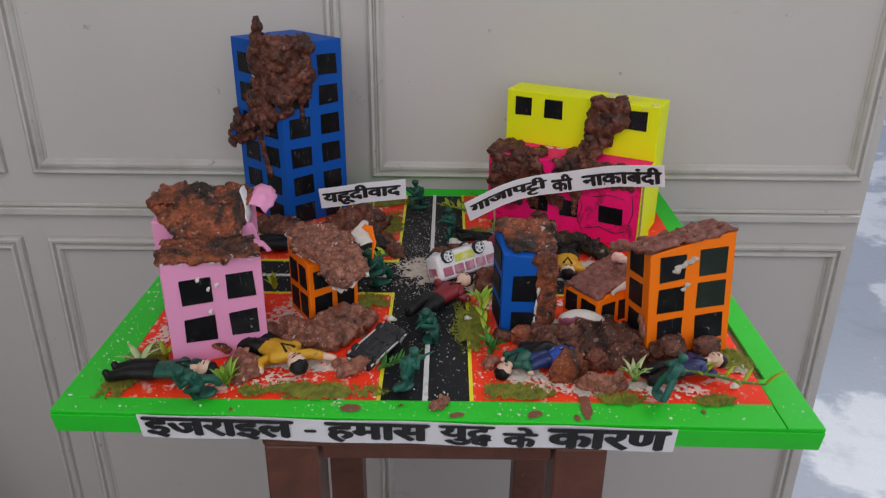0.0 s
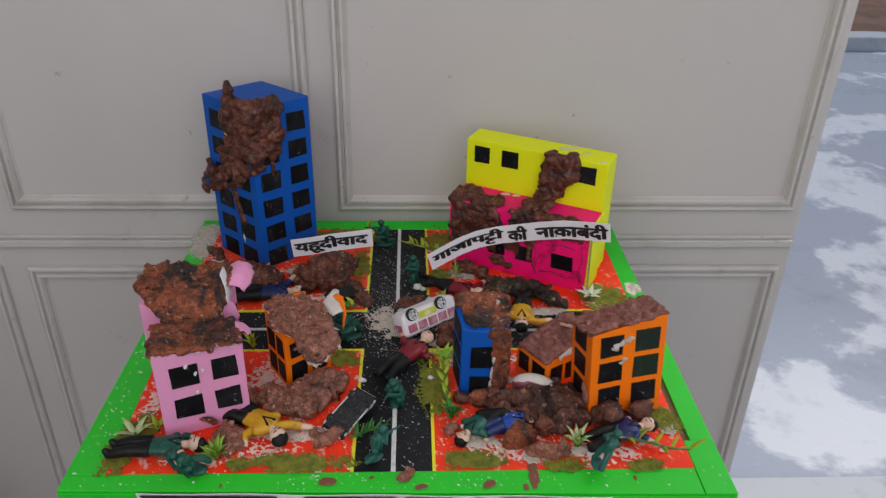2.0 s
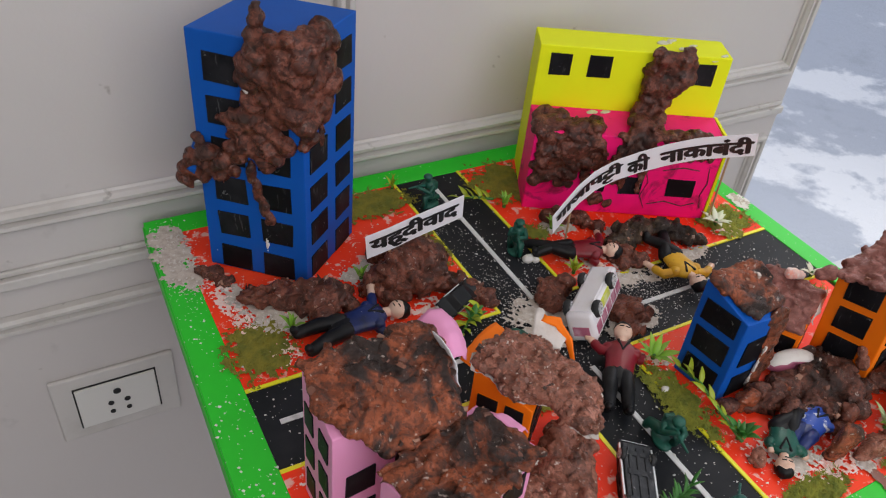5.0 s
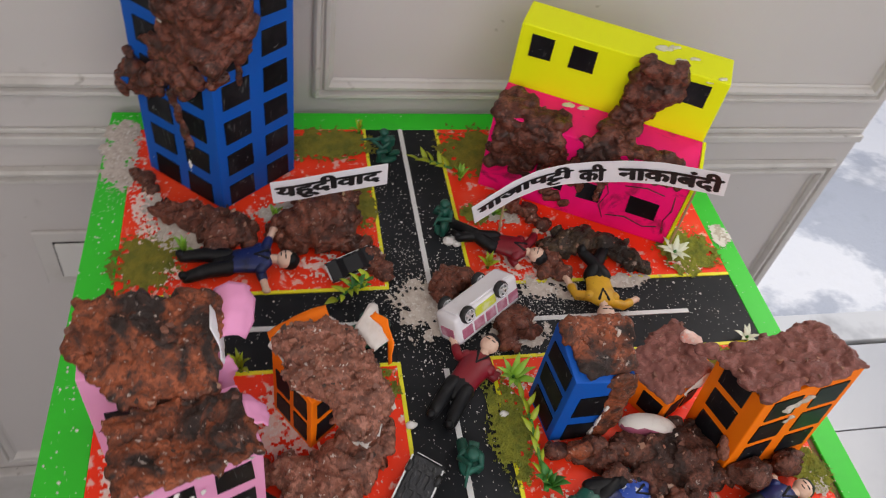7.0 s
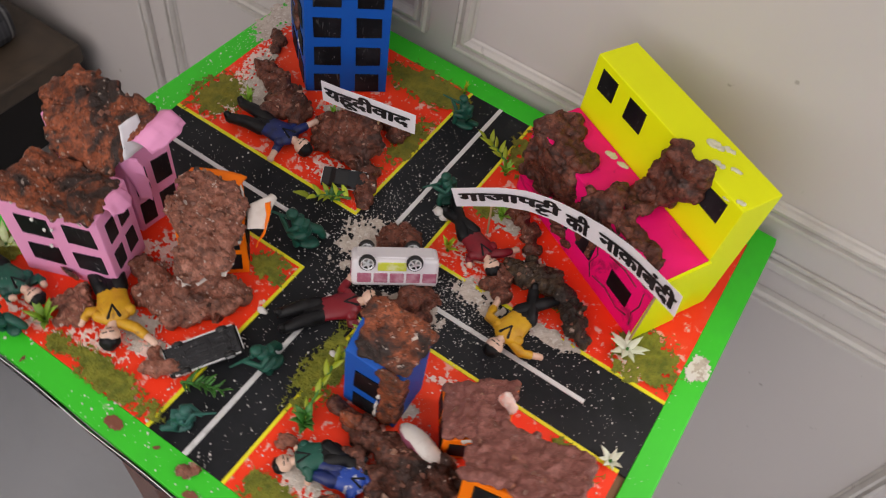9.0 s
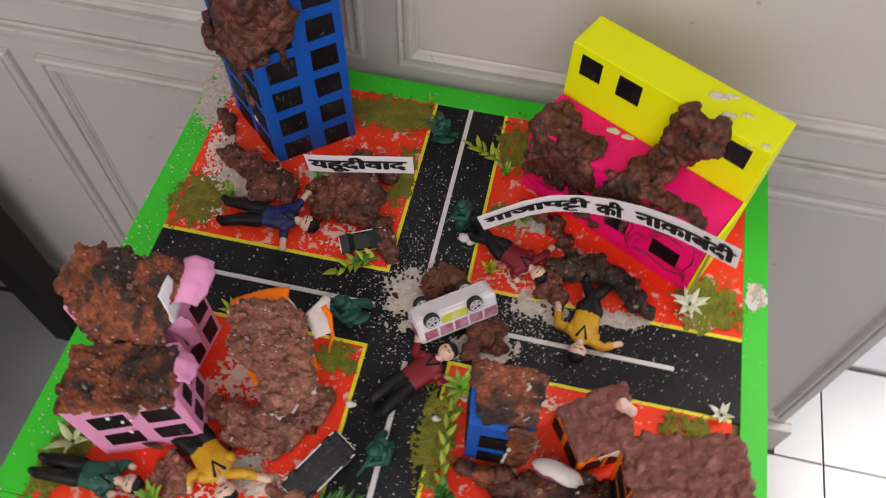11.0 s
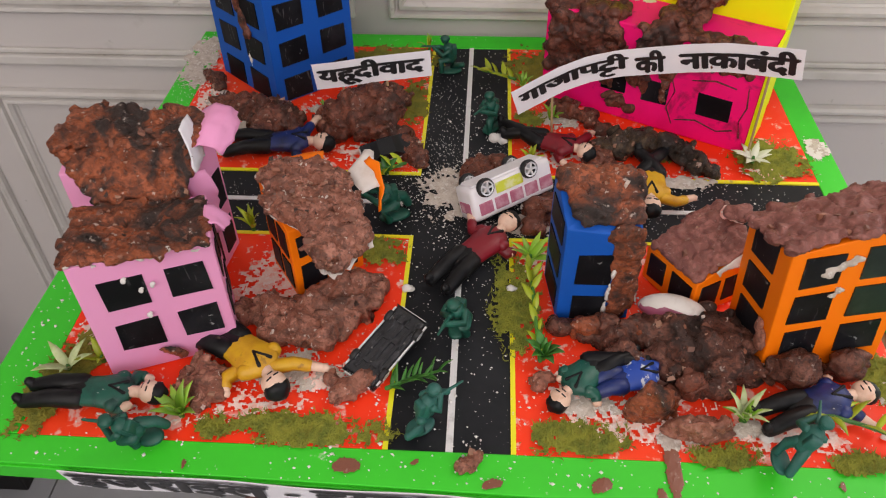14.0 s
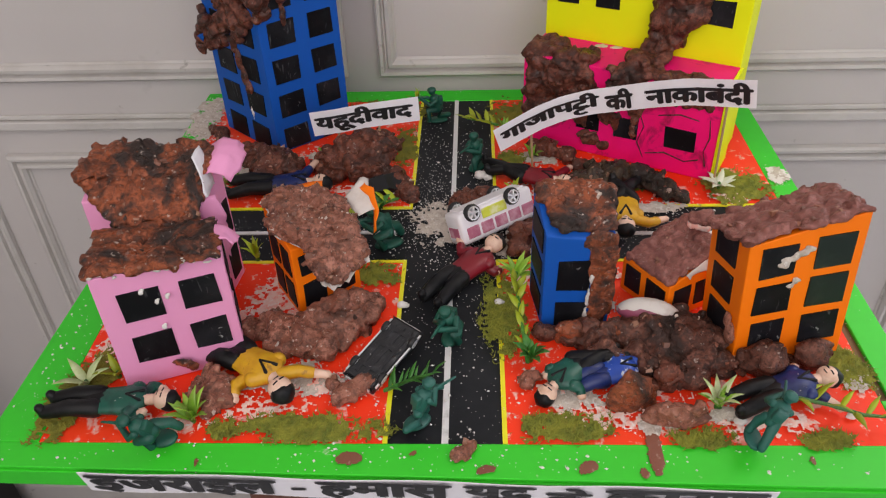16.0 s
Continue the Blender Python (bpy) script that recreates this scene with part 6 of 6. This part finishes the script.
def toy_car(label, m, length, upside):
    top = thing("toy_car", label, "toy car", m, "toy cars")
    w, hgt = length * 0.42, length * 0.30
    f = -1 if upside else 1
    z = lambda v: hgt - v if upside else v
    body = bmesh.new()
    prof = [(-0.5, 0.20), (-0.49, 0.50), (-0.30, 0.58), (-0.17, 0.94), (0.14, 0.97), (0.30, 0.60), (0.47, 0.50), (0.5, 0.22)]
    rows = []
    for px, pz in prof:
        k = 0.78 if pz > 0.7 else 1.0
        rows.append([body.verts.new((px * length, sy * w / 2 * kk, z(zz * hgt))) for sy, kk, zz in ((-1, 1, 0.20), (-1, k, pz), (1, k, pz), (1, 1, 0.20))])
    for a, b in zip(rows, rows[1:]):
        for j in range(3):
            body.faces.new((a[j], a[j + 1], b[j + 1], b[j]))
        body.faces.new((a[3], a[0], b[0], b[3]))
    body.faces.new(rows[0])
    body.faces.new(rows[-1][::-1])
    bmesh.ops.remove_doubles(body, verts=body.verts, dist=1e-6)
    bmesh.ops.bevel(body, geom=body.edges[:], offset=length * 0.014, segments=2, affect="EDGES", profile=0.5)
    part("body", body, M["car"], top)
    ch = bmesh.new()
    lo, hi = sorted((z(0.10 * hgt), z(0.205 * hgt)))
    box(ch, (-0.47 * length, -w * 0.44, lo), (0.47 * length, w * 0.44, hi), bevel=length * 0.01)
    lo, hi = sorted((z(0.05 * hgt), z(0.12 * hgt)))
    for y0, y1 in ((-0.06, 0.06), (-0.30, -0.20), (0.20, 0.30)):
        box(ch, (-0.40 * length, y0 * w, lo), (0.42 * length, y1 * w, hi), bevel=length * 0.006)
    for x0 in (-0.30, 0.05, 0.30):
        box(ch, (x0 * length, -0.36 * w, lo), ((x0 + 0.07) * length, 0.36 * w, hi), bevel=length * 0.006)
    part("chassis", ch, M["car_under"], top, "moulded grey-black underside")
    for s in (-1, 1):
        lo, hi = sorted((z(0.16 * hgt), z(0.26 * hgt)))
        part("sill_trim", box(bmesh.new(), (-0.44 * length, s * w * 0.5 - 0.0004, lo), (0.46 * length, s * w * 0.5 + 0.0006, hi)), M["chrome"], top, "bright silver trim")
        lo, hi = sorted((z(0.64 * hgt), z(0.86 * hgt)))
        part("side_glass", box(bmesh.new(), (-0.15 * length, s * w * 0.43 - 0.0006, lo), (0.14 * length, s * w * 0.43 + 0.0005, hi)), M["window"], top)
        part("bumper", box(bmesh.new(), (s * 0.5 * length - 0.0006, -w * 0.4, min(z(0.2 * hgt), z(0.34 * hgt))), (s * 0.5 * length + 0.0008, w * 0.4, max(z(0.2 * hgt), z(0.34 * hgt)))), M["chrome"], top, "silver bumper")
        for x in (-0.30, 0.31):
            wheel(top, x * length, s * w * 0.46, z(0.16 * hgt), length * 0.078, length * 0.07, 0)
    return top


toy_car("overturned black toy car showing its grey underside", pose(-0.038, -0.130, Z0 - 0.003, 12, -6, 58), 0.049, True)
toy_car("small black toy car tipped on the clay", pose(-0.056, 0.048, Z0 + 0.004, 30, -6, 22), 0.036, False)


# ---- plants and moss ----
def leaf_mesh(length, width, bend, fold=0.25, n=6):
    """A pointed leaf along +x, arching upwards then down."""
    bm = bmesh.new()
    rows = []
    for i in range(n + 1):
        t = i / n
        w = width * math.sin(math.pi * min(1, 0.08 + 0.92 * t) ** 0.8) * (1 - 0.2 * t) + 0.0002
        x = length * t
        z = bend * length * math.sin(math.pi * t * 0.62)
        rows.append([(x, -w / 2, z + fold * w / 2), (x, 0, z), (x, w / 2, z + fold * w / 2)])
    strip(bm, rows, 0.0003)
    return bm


def rosette(label, x, y, n, length, width, bend, material, tilt=20, turn=0, z=0.0, centre=True, name="plastic_plant"):
    top = thing(name, label, "plant", pose(x, y, Z0 + z, 0, 0, turn), "small plants")
    rnd = random.Random(int(abs(x * 9000 + y * 700)))
    me = finish("leaf", leaf_mesh(length, width, bend), M[material], True)
    for i in range(n):
        lf = new("leaf", me)
        lf.parent = top
        s = rnd.uniform(0.75, 1.1)
        lf.matrix_basis = pose(0, 0, 0.0015, 0, -rnd.uniform(0.4, 1.5) * tilt, 360 * i / n + rnd.uniform(-14, 14)) @ Matrix.Diagonal((s, s, s, 1))
    if centre:
        part("stem", tube(bmesh.new(), [(0, 0, 0), (0, 0, 0.004)], [0.0016, 0.001], 7), M["leaf_dark"], top)
    return top


def sprig(label, pts, n, length, width, material, stem="leaf_dark", spread=50, tip=True):
    """A lying stem with leaves in pairs."""
    top = thing("plastic_sprig", label, "plant", pose(pts[0][0], pts[0][1], Z0), "small plants")
    o = Vector((pts[0][0], pts[0][1], 0))
    q = [Vector(p) - o for p in pts]
    part("stem", tube(bmesh.new(), q, [0.0013] + [0.0011] * (len(q) - 2) + [0.0007], 7), M[stem], top)
    rnd = random.Random(n * 7 + int(abs(pts[0][0]) * 5000))
    me = finish("leaf", leaf_mesh(length, width, 0.22), M[material], True)
    for i in range(n):
        t = (i + 0.6) / n * (len(q) - 1)
        k = min(int(t), len(q) - 2)
        p = q[k].lerp(q[k + 1], t - k)
        d = q[k + 1] - q[k]
        yaw = math.degrees(math.atan2(d.y, d.x)) + (spread if i % 2 else -spread) + rnd.uniform(-15, 15)
        if tip and i == n - 1:
            p, yaw = q[-1], math.degrees(math.atan2(d.y, d.x))
        lf = new("leaf", me)
        lf.parent = top
        s = rnd.uniform(0.7, 1.1)
        lf.matrix_basis = Matrix.Translation(p) @ pose(0, 0, 0, rnd.uniform(-25, 25), -rnd.uniform(0, 30), yaw) @ Matrix.Diagonal((s, s, s, 1))
    return top


rosette("small plant with pale cream-green leaves at the corner", -0.206, -0.150, 5, 0.019, 0.0055, 0.25, "petal_green", 22)
rosette("yellow-green plastic tuft behind the pale plant", -0.190, -0.143, 5, 0.015, 0.005, 0.3, "leaf_yellow", 30)
rosette("bright green plastic plant by the teal figure", -0.137, -0.176, 9, 0.019, 0.0055, 0.25, "leaf", 36)
rosette("yellow-green plastic tuft by the cross road", -0.133, -0.034, 7, 0.018, 0.0045, 0.3, "leaf_yellow", 45)
sprig("dark green fern sprig lying across the road edge", [(-0.034, -0.156, 0.003), (-0.022, -0.150, 0.004), (-0.008, -0.146, 0.006)], 18, 0.011, 0.0022, "leaf_dark", spread=48)
rosette("pale green plastic rosette beside the road", 0.043, -0.054, 9, 0.019, 0.0055, 0.22, "leaf", 25)
sprig("yellow-green leafy sprig beside the small blue building", [(0.046, -0.134, 0.003), (0.044, -0.115, 0.010), (0.042, -0.095, 0.018), (0.041, -0.078, 0.016)], 10, 0.011, 0.0038, "leaf_yellow", spread=28)
rosette("dark green plastic leaves at the foot of the sprig", 0.048, -0.130, 9, 0.014, 0.006, 0.35, "leaf_dark", 35)
rosette("green plastic rosette with cream tips in front of the rubble", 0.146, -0.165, 8, 0.018, 0.0042, 0.3, "petal_green", 34)
rosette("fresh green leaves under the cream rosette", 0.147, -0.166, 6, 0.014, 0.004, 0.3, "leaf", 48)
sprig("yellow-green leafy sprig on the front corner", [(0.182, -0.166, 0.010), (0.200, -0.172, 0.010), (0.216, -0.178, 0.009), (0.232, -0.179, 0.008)], 8, 0.018, 0.0042, "leaf_yellow", spread=55)
rosette("single yellow-green leaf blade", 0.186, -0.165, 2, 0.015, 0.0034, 0.15, "leaf_yellow", 10, 200, 0.008, False)
rosette("white daisy-like plastic flower by the magenta building", 0.199, 0.048, 9, 0.016, 0.0055, 0.15, "petal", 18, 0, 0.003)
sprig("bright green sprig lying at the far road", [(0.036, 0.150, 0.003), (0.022, 0.157, 0.004), (0.010, 0.160, 0.004)], 9, 0.013, 0.0045, "leaf_yellow")
rosette("green plastic leaves beside the far road", 0.042, 0.140, 7, 0.013, 0.005, 0.3, "leaf", 35)
sprig("yellow-green sprig lying at the crossing", [(-0.042, 0.036, 0.003), (-0.056, 0.028, 0.004), (-0.068, 0.018, 0.003)], 9, 0.013, 0.005, "leaf_yellow")
rosette("dark green leaves at the crossing", -0.054, 0.028, 6, 0.011, 0.005, 0.3, "leaf_dark", 25)
rosette("bright green tuft by the navy figure", -0.172, 0.068, 7, 0.013, 0.004, 0.35, "leaf", 42)
rosette("pale flower beside the green border", 0.226, -0.034, 7, 0.012, 0.0045, 0.2, "petal", 22)
rosette("green tuft by the far-side red figure", 0.046, 0.044, 7, 0.012, 0.004, 0.3, "leaf_yellow", 40)
rosette("small green plant under the long label", 0.062, 0.098, 7, 0.013, 0.005, 0.3, "leaf", 35)
rosette("green tuft behind the tower label", -0.108, 0.100, 6, 0.011, 0.004, 0.3, "leaf", 42)
rosette("grassy tuft at the far board corner by the road", -0.036, 0.198, 7, 0.013, 0.0025, 0.35, "leaf_yellow", 50)


def patch(name, label, category, x, y, rx, ry, turn, high, material, seed, cover=0.62, tufts=0, kind="stuff", cell=0.0016, grain=0.2):
    """A loose patch of powder on the board: an uneven height field with a ragged edge."""
    bm = bmesh.new()
    nx, ny = max(4, int(2 * rx / cell)), max(4, int(2 * ry / cell))
    grid = {}
    for i in range(nx + 1):
        for j in range(ny + 1):
            px, py = -rx + 2 * rx * i / nx, -ry + 2 * ry * j / ny
            d = math.hypot(px / rx, py / ry)
            q = Vector((px, py, seed * 0.37))
            k = 1.15 - d ** 2 + 0.55 * rough(q, 0.010, seed) + grain * rough(q, 0.003, seed)
            if k > 1.0 - cover:
                grid[i, j] = bm.verts.new((px + cell * 0.45 * noise.noise(q * 2100), py + cell * 0.45 * noise.noise(q * 1900), 0.0003 + high * min(1, (k - 1 + cover) * 1.6) * (0.55 + 0.45 * abs(rough(q, 0.0035, seed + 2)))))
    for (i, j), vv in grid.items():
        if all(c in grid for c in ((i + 1, j), (i + 1, j + 1), (i, j + 1))):
            bm.faces.new((vv, grid[i + 1, j], grid[i + 1, j + 1], grid[i, j + 1]))
    rnd = random.Random(seed)
    keys = list(grid)
    for _ in range(tufts):
        p = grid[rnd.choice(keys)].co
        a, l = rnd.uniform(0, 6.28), rnd.uniform(0.0015, 0.0042)
        d = Vector((math.cos(a), math.sin(a), rnd.uniform(0.3, 1.2))).normalized() * l
        s = Vector((-math.sin(a), math.cos(a), 0)) * 0.0004
        bm.faces.new([bm.verts.new(p + s), bm.verts.new(p - s), bm.verts.new(p + d)])
    return solo(name, bm, material, label, category, pose(x, y, Z0 + 0.0001, 0, 0, turn), "", kind)


for i, (x, y, rx, ry, turn, mt, tf) in enumerate((
        (-0.198, 0.060, 0.024, 0.028, 0, "moss_dark", 250), (-0.064, 0.184, 0.042, 0.020, 0, "moss_dark", 300), (-0.042, 0.118, 0.011, 0.034, 0, "moss_dark", 250), (0.060, 0.176, 0.032, 0.030, 0, "moss_dark", 300),
        (0.214, 0.054, 0.026, 0.024, 20, "moss", 500)) + ((-0.048, -0.050, 0.016, 0.013, 0, "moss", 250), (-0.075, -0.181, 0.048, 0.010, 0, "moss", 500), (-0.210, -0.158, 0.014, 0.034, -12, "moss_dark", 300),
        (0.034, -0.088, 0.015, 0.038, 0, "moss", 700), (0.063, -0.180, 0.026, 0.010, 0, "moss", 450), (0.133, -0.186, 0.018, 0.007, 0, "moss", 300), (0.224, -0.134, 0.013, 0.018, 20, "moss", 350), (0.198, -0.187, 0.014, 0.007, 0, "moss", 220),
        (0.205, -0.048, 0.020, 0.010, 0, "moss", 200), (-0.204, -0.148, 0.012, 0.026, 0, "moss_dark", 60), (0.130, 0.062, 0.022, 0.010, -20, "moss_dark", 200), (-0.095, 0.186, 0.014, 0.010, 0, "moss_dark", 100), (0.047, 0.098, 0.012, 0.012, 0, "moss", 150), (-0.120, -0.182, 0.012, 0.007, 0, "moss", 120))):
    patch("moss_patch", "ragged patch of olive green moss powder glued to the paper", "moss", x, y, rx * 1.15, ry * 1.2, turn, 0.0010, M[mt], 200 + i, 0.60, int(tf * 1.2), "stuff", 0.0010, 0.55)
SAND = []
for i, (x, y, rx, ry, turn) in enumerate(((-0.006, 0.010, 0.030, 0.034, 20), (0.086, 0.022, 0.030, 0.014, -10), (0.052, -0.018, 0.034, 0.016, 10), (-0.178, 0.080, 0.026, 0.022, -30), (-0.222, 0.168, 0.014, 0.050, 0), (0.068, 0.098, 0.018, 0.014, 0),
                                         (0.110, 0.074, 0.016, 0.010, -20), (0.148, 0.026, 0.026, 0.010, 0), (-0.096, -0.144, 0.030, 0.014, 20), (-0.108, 0.106, 0.022, 0.012, 30), (0.150, -0.172, 0.014, 0.008, 0),
                                         (0.251, 0.070, 0.008, 0.013, 0), (-0.231, 0.170, 0.012, 0.046, 0), (-0.192, 0.108, 0.014, 0.028, 20), (-0.226, 0.200, 0.016, 0.018, 0), (0.072, -0.160, 0.024, 0.012, 10), (0.226, -0.146, 0.010, 0.010, 0), (0.110, -0.178, 0.012, 0.008, 0), (-0.068, -0.150, 0.024, 0.010, 0), (0.098, -0.084, 0.008, 0.010, 0))):
    patch("sand_patch", "scattered pale sand and plaster dust glued to the board", "sand", x, y, rx, ry, turn, 0.0007, M["sand"], 300 + i, 0.52, 0, "stuff", 0.0009, 0.6)
    SAND.append((x, y, rx, ry))
for i, (x, y, rx, ry, turn) in enumerate(((-0.100, -0.084, 0.026, 0.030, 10), (-0.116, -0.080, 0.018, 0.024, 0), (-0.112, -0.060, 0.018, 0.018, 0), (-0.203, -0.110, 0.010, 0.050, 0), (-0.206, 0.125, 0.010, 0.045, 0), (-0.198, 0.090, 0.012, 0.030, 0), (-0.132, -0.100, 0.012, 0.022, 0), (-0.092, -0.108, 0.020, 0.014, 0), (-0.206, -0.070, 0.008, 0.030, 0), (-0.060, -0.150, 0.030, 0.014, 0), (-0.100, -0.166, 0.030, 0.012, 0), (-0.150, -0.178, 0.040, 0.008, 0),
                                         (0.064, -0.150, 0.026, 0.020, 0), (0.090, -0.172, 0.040, 0.012, 0), (0.170, -0.176, 0.034, 0.012, 0), (0.120, -0.150, 0.020, 0.016, 0), (0.048, -0.056, 0.016, 0.014, 0), (0.104, -0.052, 0.014, 0.012, 0), (0.070, 0.050, 0.030, 0.018, 0), (-0.076, 0.050, 0.034, 0.014, 0), (-0.186, 0.050, 0.020, 0.016, 0), (0.205, 0.040, 0.018, 0.012, 0))):
    patch("plaster_dust", "flaky pinkish white plaster dust stuck to the red paper", "dust", x, y, rx, ry, turn, 0.0005, M["dust"], 340 + i, 0.32, 0, "stuff", 0.0008, 1.2)

patch("plaster_dust", "pale dried plaster smear on the green border", "dust", 0.2495, 0.068, 0.009, 0.013, 0, 0.0006, M["crumb"], 371, 0.75, 0, "stuff", 0.0008, 0.5)

# brown paint drops on the front border
for i, (x, y, rx, ry) in enumerate(((-0.049, -0.2005, 0.0075, 0.0048), (0.021, -0.207, 0.0055, 0.003), (0.073, -0.205, 0.0062, 0.004), (-0.016, -0.197, 0.003, 0.002), (0.1075, -0.1950, 0.0045, 0.015), (0.100, -0.209, 0.004, 0.003), (0.185, -0.200, 0.003, 0.0018), (-0.128, -0.203, 0.003, 0.0015))):
    patch("paint_drop", "dried brown paint drop on the green border", "drop", x, y, rx, ry, 0 if i == 4 else 15 * i, 0.0004, M["drip"], 400 + i, 0.85, 0, "", 0.0007)

# white crumbs over the whole board
rnd = random.Random(77)
verts, faces = [], []


def crumb(x, y, r, z=0.0):
    n = len(verts)
    k = [rnd.uniform(0.5, 1.3) * r for _ in range(6)]
    verts.extend([(x + k[0], y, z), (x - k[1], y + r * 0.2, z), (x, y + k[2], z), (x + r * 0.1, y - k[3], z), (x, y, z + k[4] * 0.8), (x, y, z - 0.0004)])
    for a, b in ((0, 2), (2, 1), (1, 3), (3, 0)):
        faces.append((n + a, n + b, n + 4))
        faces.append((n + b, n + a, n + 5))


for cx, cy, sx, sy, n, r0, r1 in ((0.0, -0.02, 0.030, 0.10, 520, 0.0002, 0.0010), (0.0, 0.02, 0.045, 0.030, 900, 0.0002, 0.0010), (0.070, 0.008, 0.030, 0.014, 900, 0.0002, 0.0008), (-0.02, 0.06, 0.02, 0.06, 500, 0.0002, 0.0007), (0.12, 0.0, 0.07, 0.020, 600, 0.0002, 0.0008), (-0.14, -0.002, 0.06, 0.018, 160, 0.0002, 0.0009), (0.0, -0.10, 0.14, 0.06, 420, 0.0003, 0.0013),
                                  (-0.06, -0.20, 0.12, 0.006, 90, 0.0004, 0.0014), (-0.233, -0.05, 0.008, 0.09, 80, 0.0004, 0.0014), (0.05, 0.06, 0.12, 0.06, 300, 0.0002, 0.0011), (-0.10, 0.10, 0.07, 0.05, 300, 0.0003, 0.0012), (0.0, -0.02, 0.15, 0.12, 1600, 0.00015, 0.0006), (0.0, -0.17, 0.14, 0.03, 500, 0.0002, 0.0009), (-0.225, 0.02, 0.012, 0.11, 160, 0.0003, 0.0012), (0.10, -0.205, 0.09, 0.005, 60, 0.0003, 0.0012)):
    for _ in range(n):
        x, y = rnd.gauss(cx, sx), rnd.gauss(cy, sy)
        if BX0 + 0.004 < x < BX1 - 0.004 and BY0 + 0.004 < y < BY1 - 0.004:
            crumb(x, y, r0 + (r1 - r0) * rnd.random() ** 2.5)
for x, y, rx, ry in SAND:
    for _ in range(int(260000 * rx * ry) + 60):
        px, py = rnd.gauss(x, rx * 0.62), rnd.gauss(y, ry * 0.62)
        if BX0 + 0.012 < px < BX1 - 0.004 and BY0 + 0.004 < py < BY1 - 0.004:
            crumb(px, py, 0.0002 + 0.0007 * rnd.random() ** 2)
me = bpy.data.meshes.new("white_crumbs")
me.from_pydata(verts, [], faces)
me.materials.append(M["crumb"])
tagged(new("white_crumbs", me), "fine white plaster crumbs strewn over the board", "crumbs", "", "stuff").matrix_basis = pose(0, 0, Z0 + 0.0002)
for x, y, r in ((-0.030, -0.083, 0.0034), (0.021, 0.070, 0.0045), (0.026, 0.067, 0.0035), (0.031, -0.080, 0.003), (-0.100, -0.116, 0.003), (0.155, -0.176, 0.003), (0.214, -0.172, 0.003), (0.062, -0.148, 0.003), (-0.240, -0.19, 0.002), (0.048, -0.062, 0.0024), (0.040, -0.006, 0.003)):
    heap("white lump of plaster", [(x, y, r * 0.5, (r, r * 0.8, r * 0.7)), (x + r * 0.7, y + r * 0.3, r * 0.3, (r * 0.6,) * 3)], M["crumb"], int(abs(x) * 900 + 500), 0.001, 0.004, 0.0008, "plaster_lump", "stone")
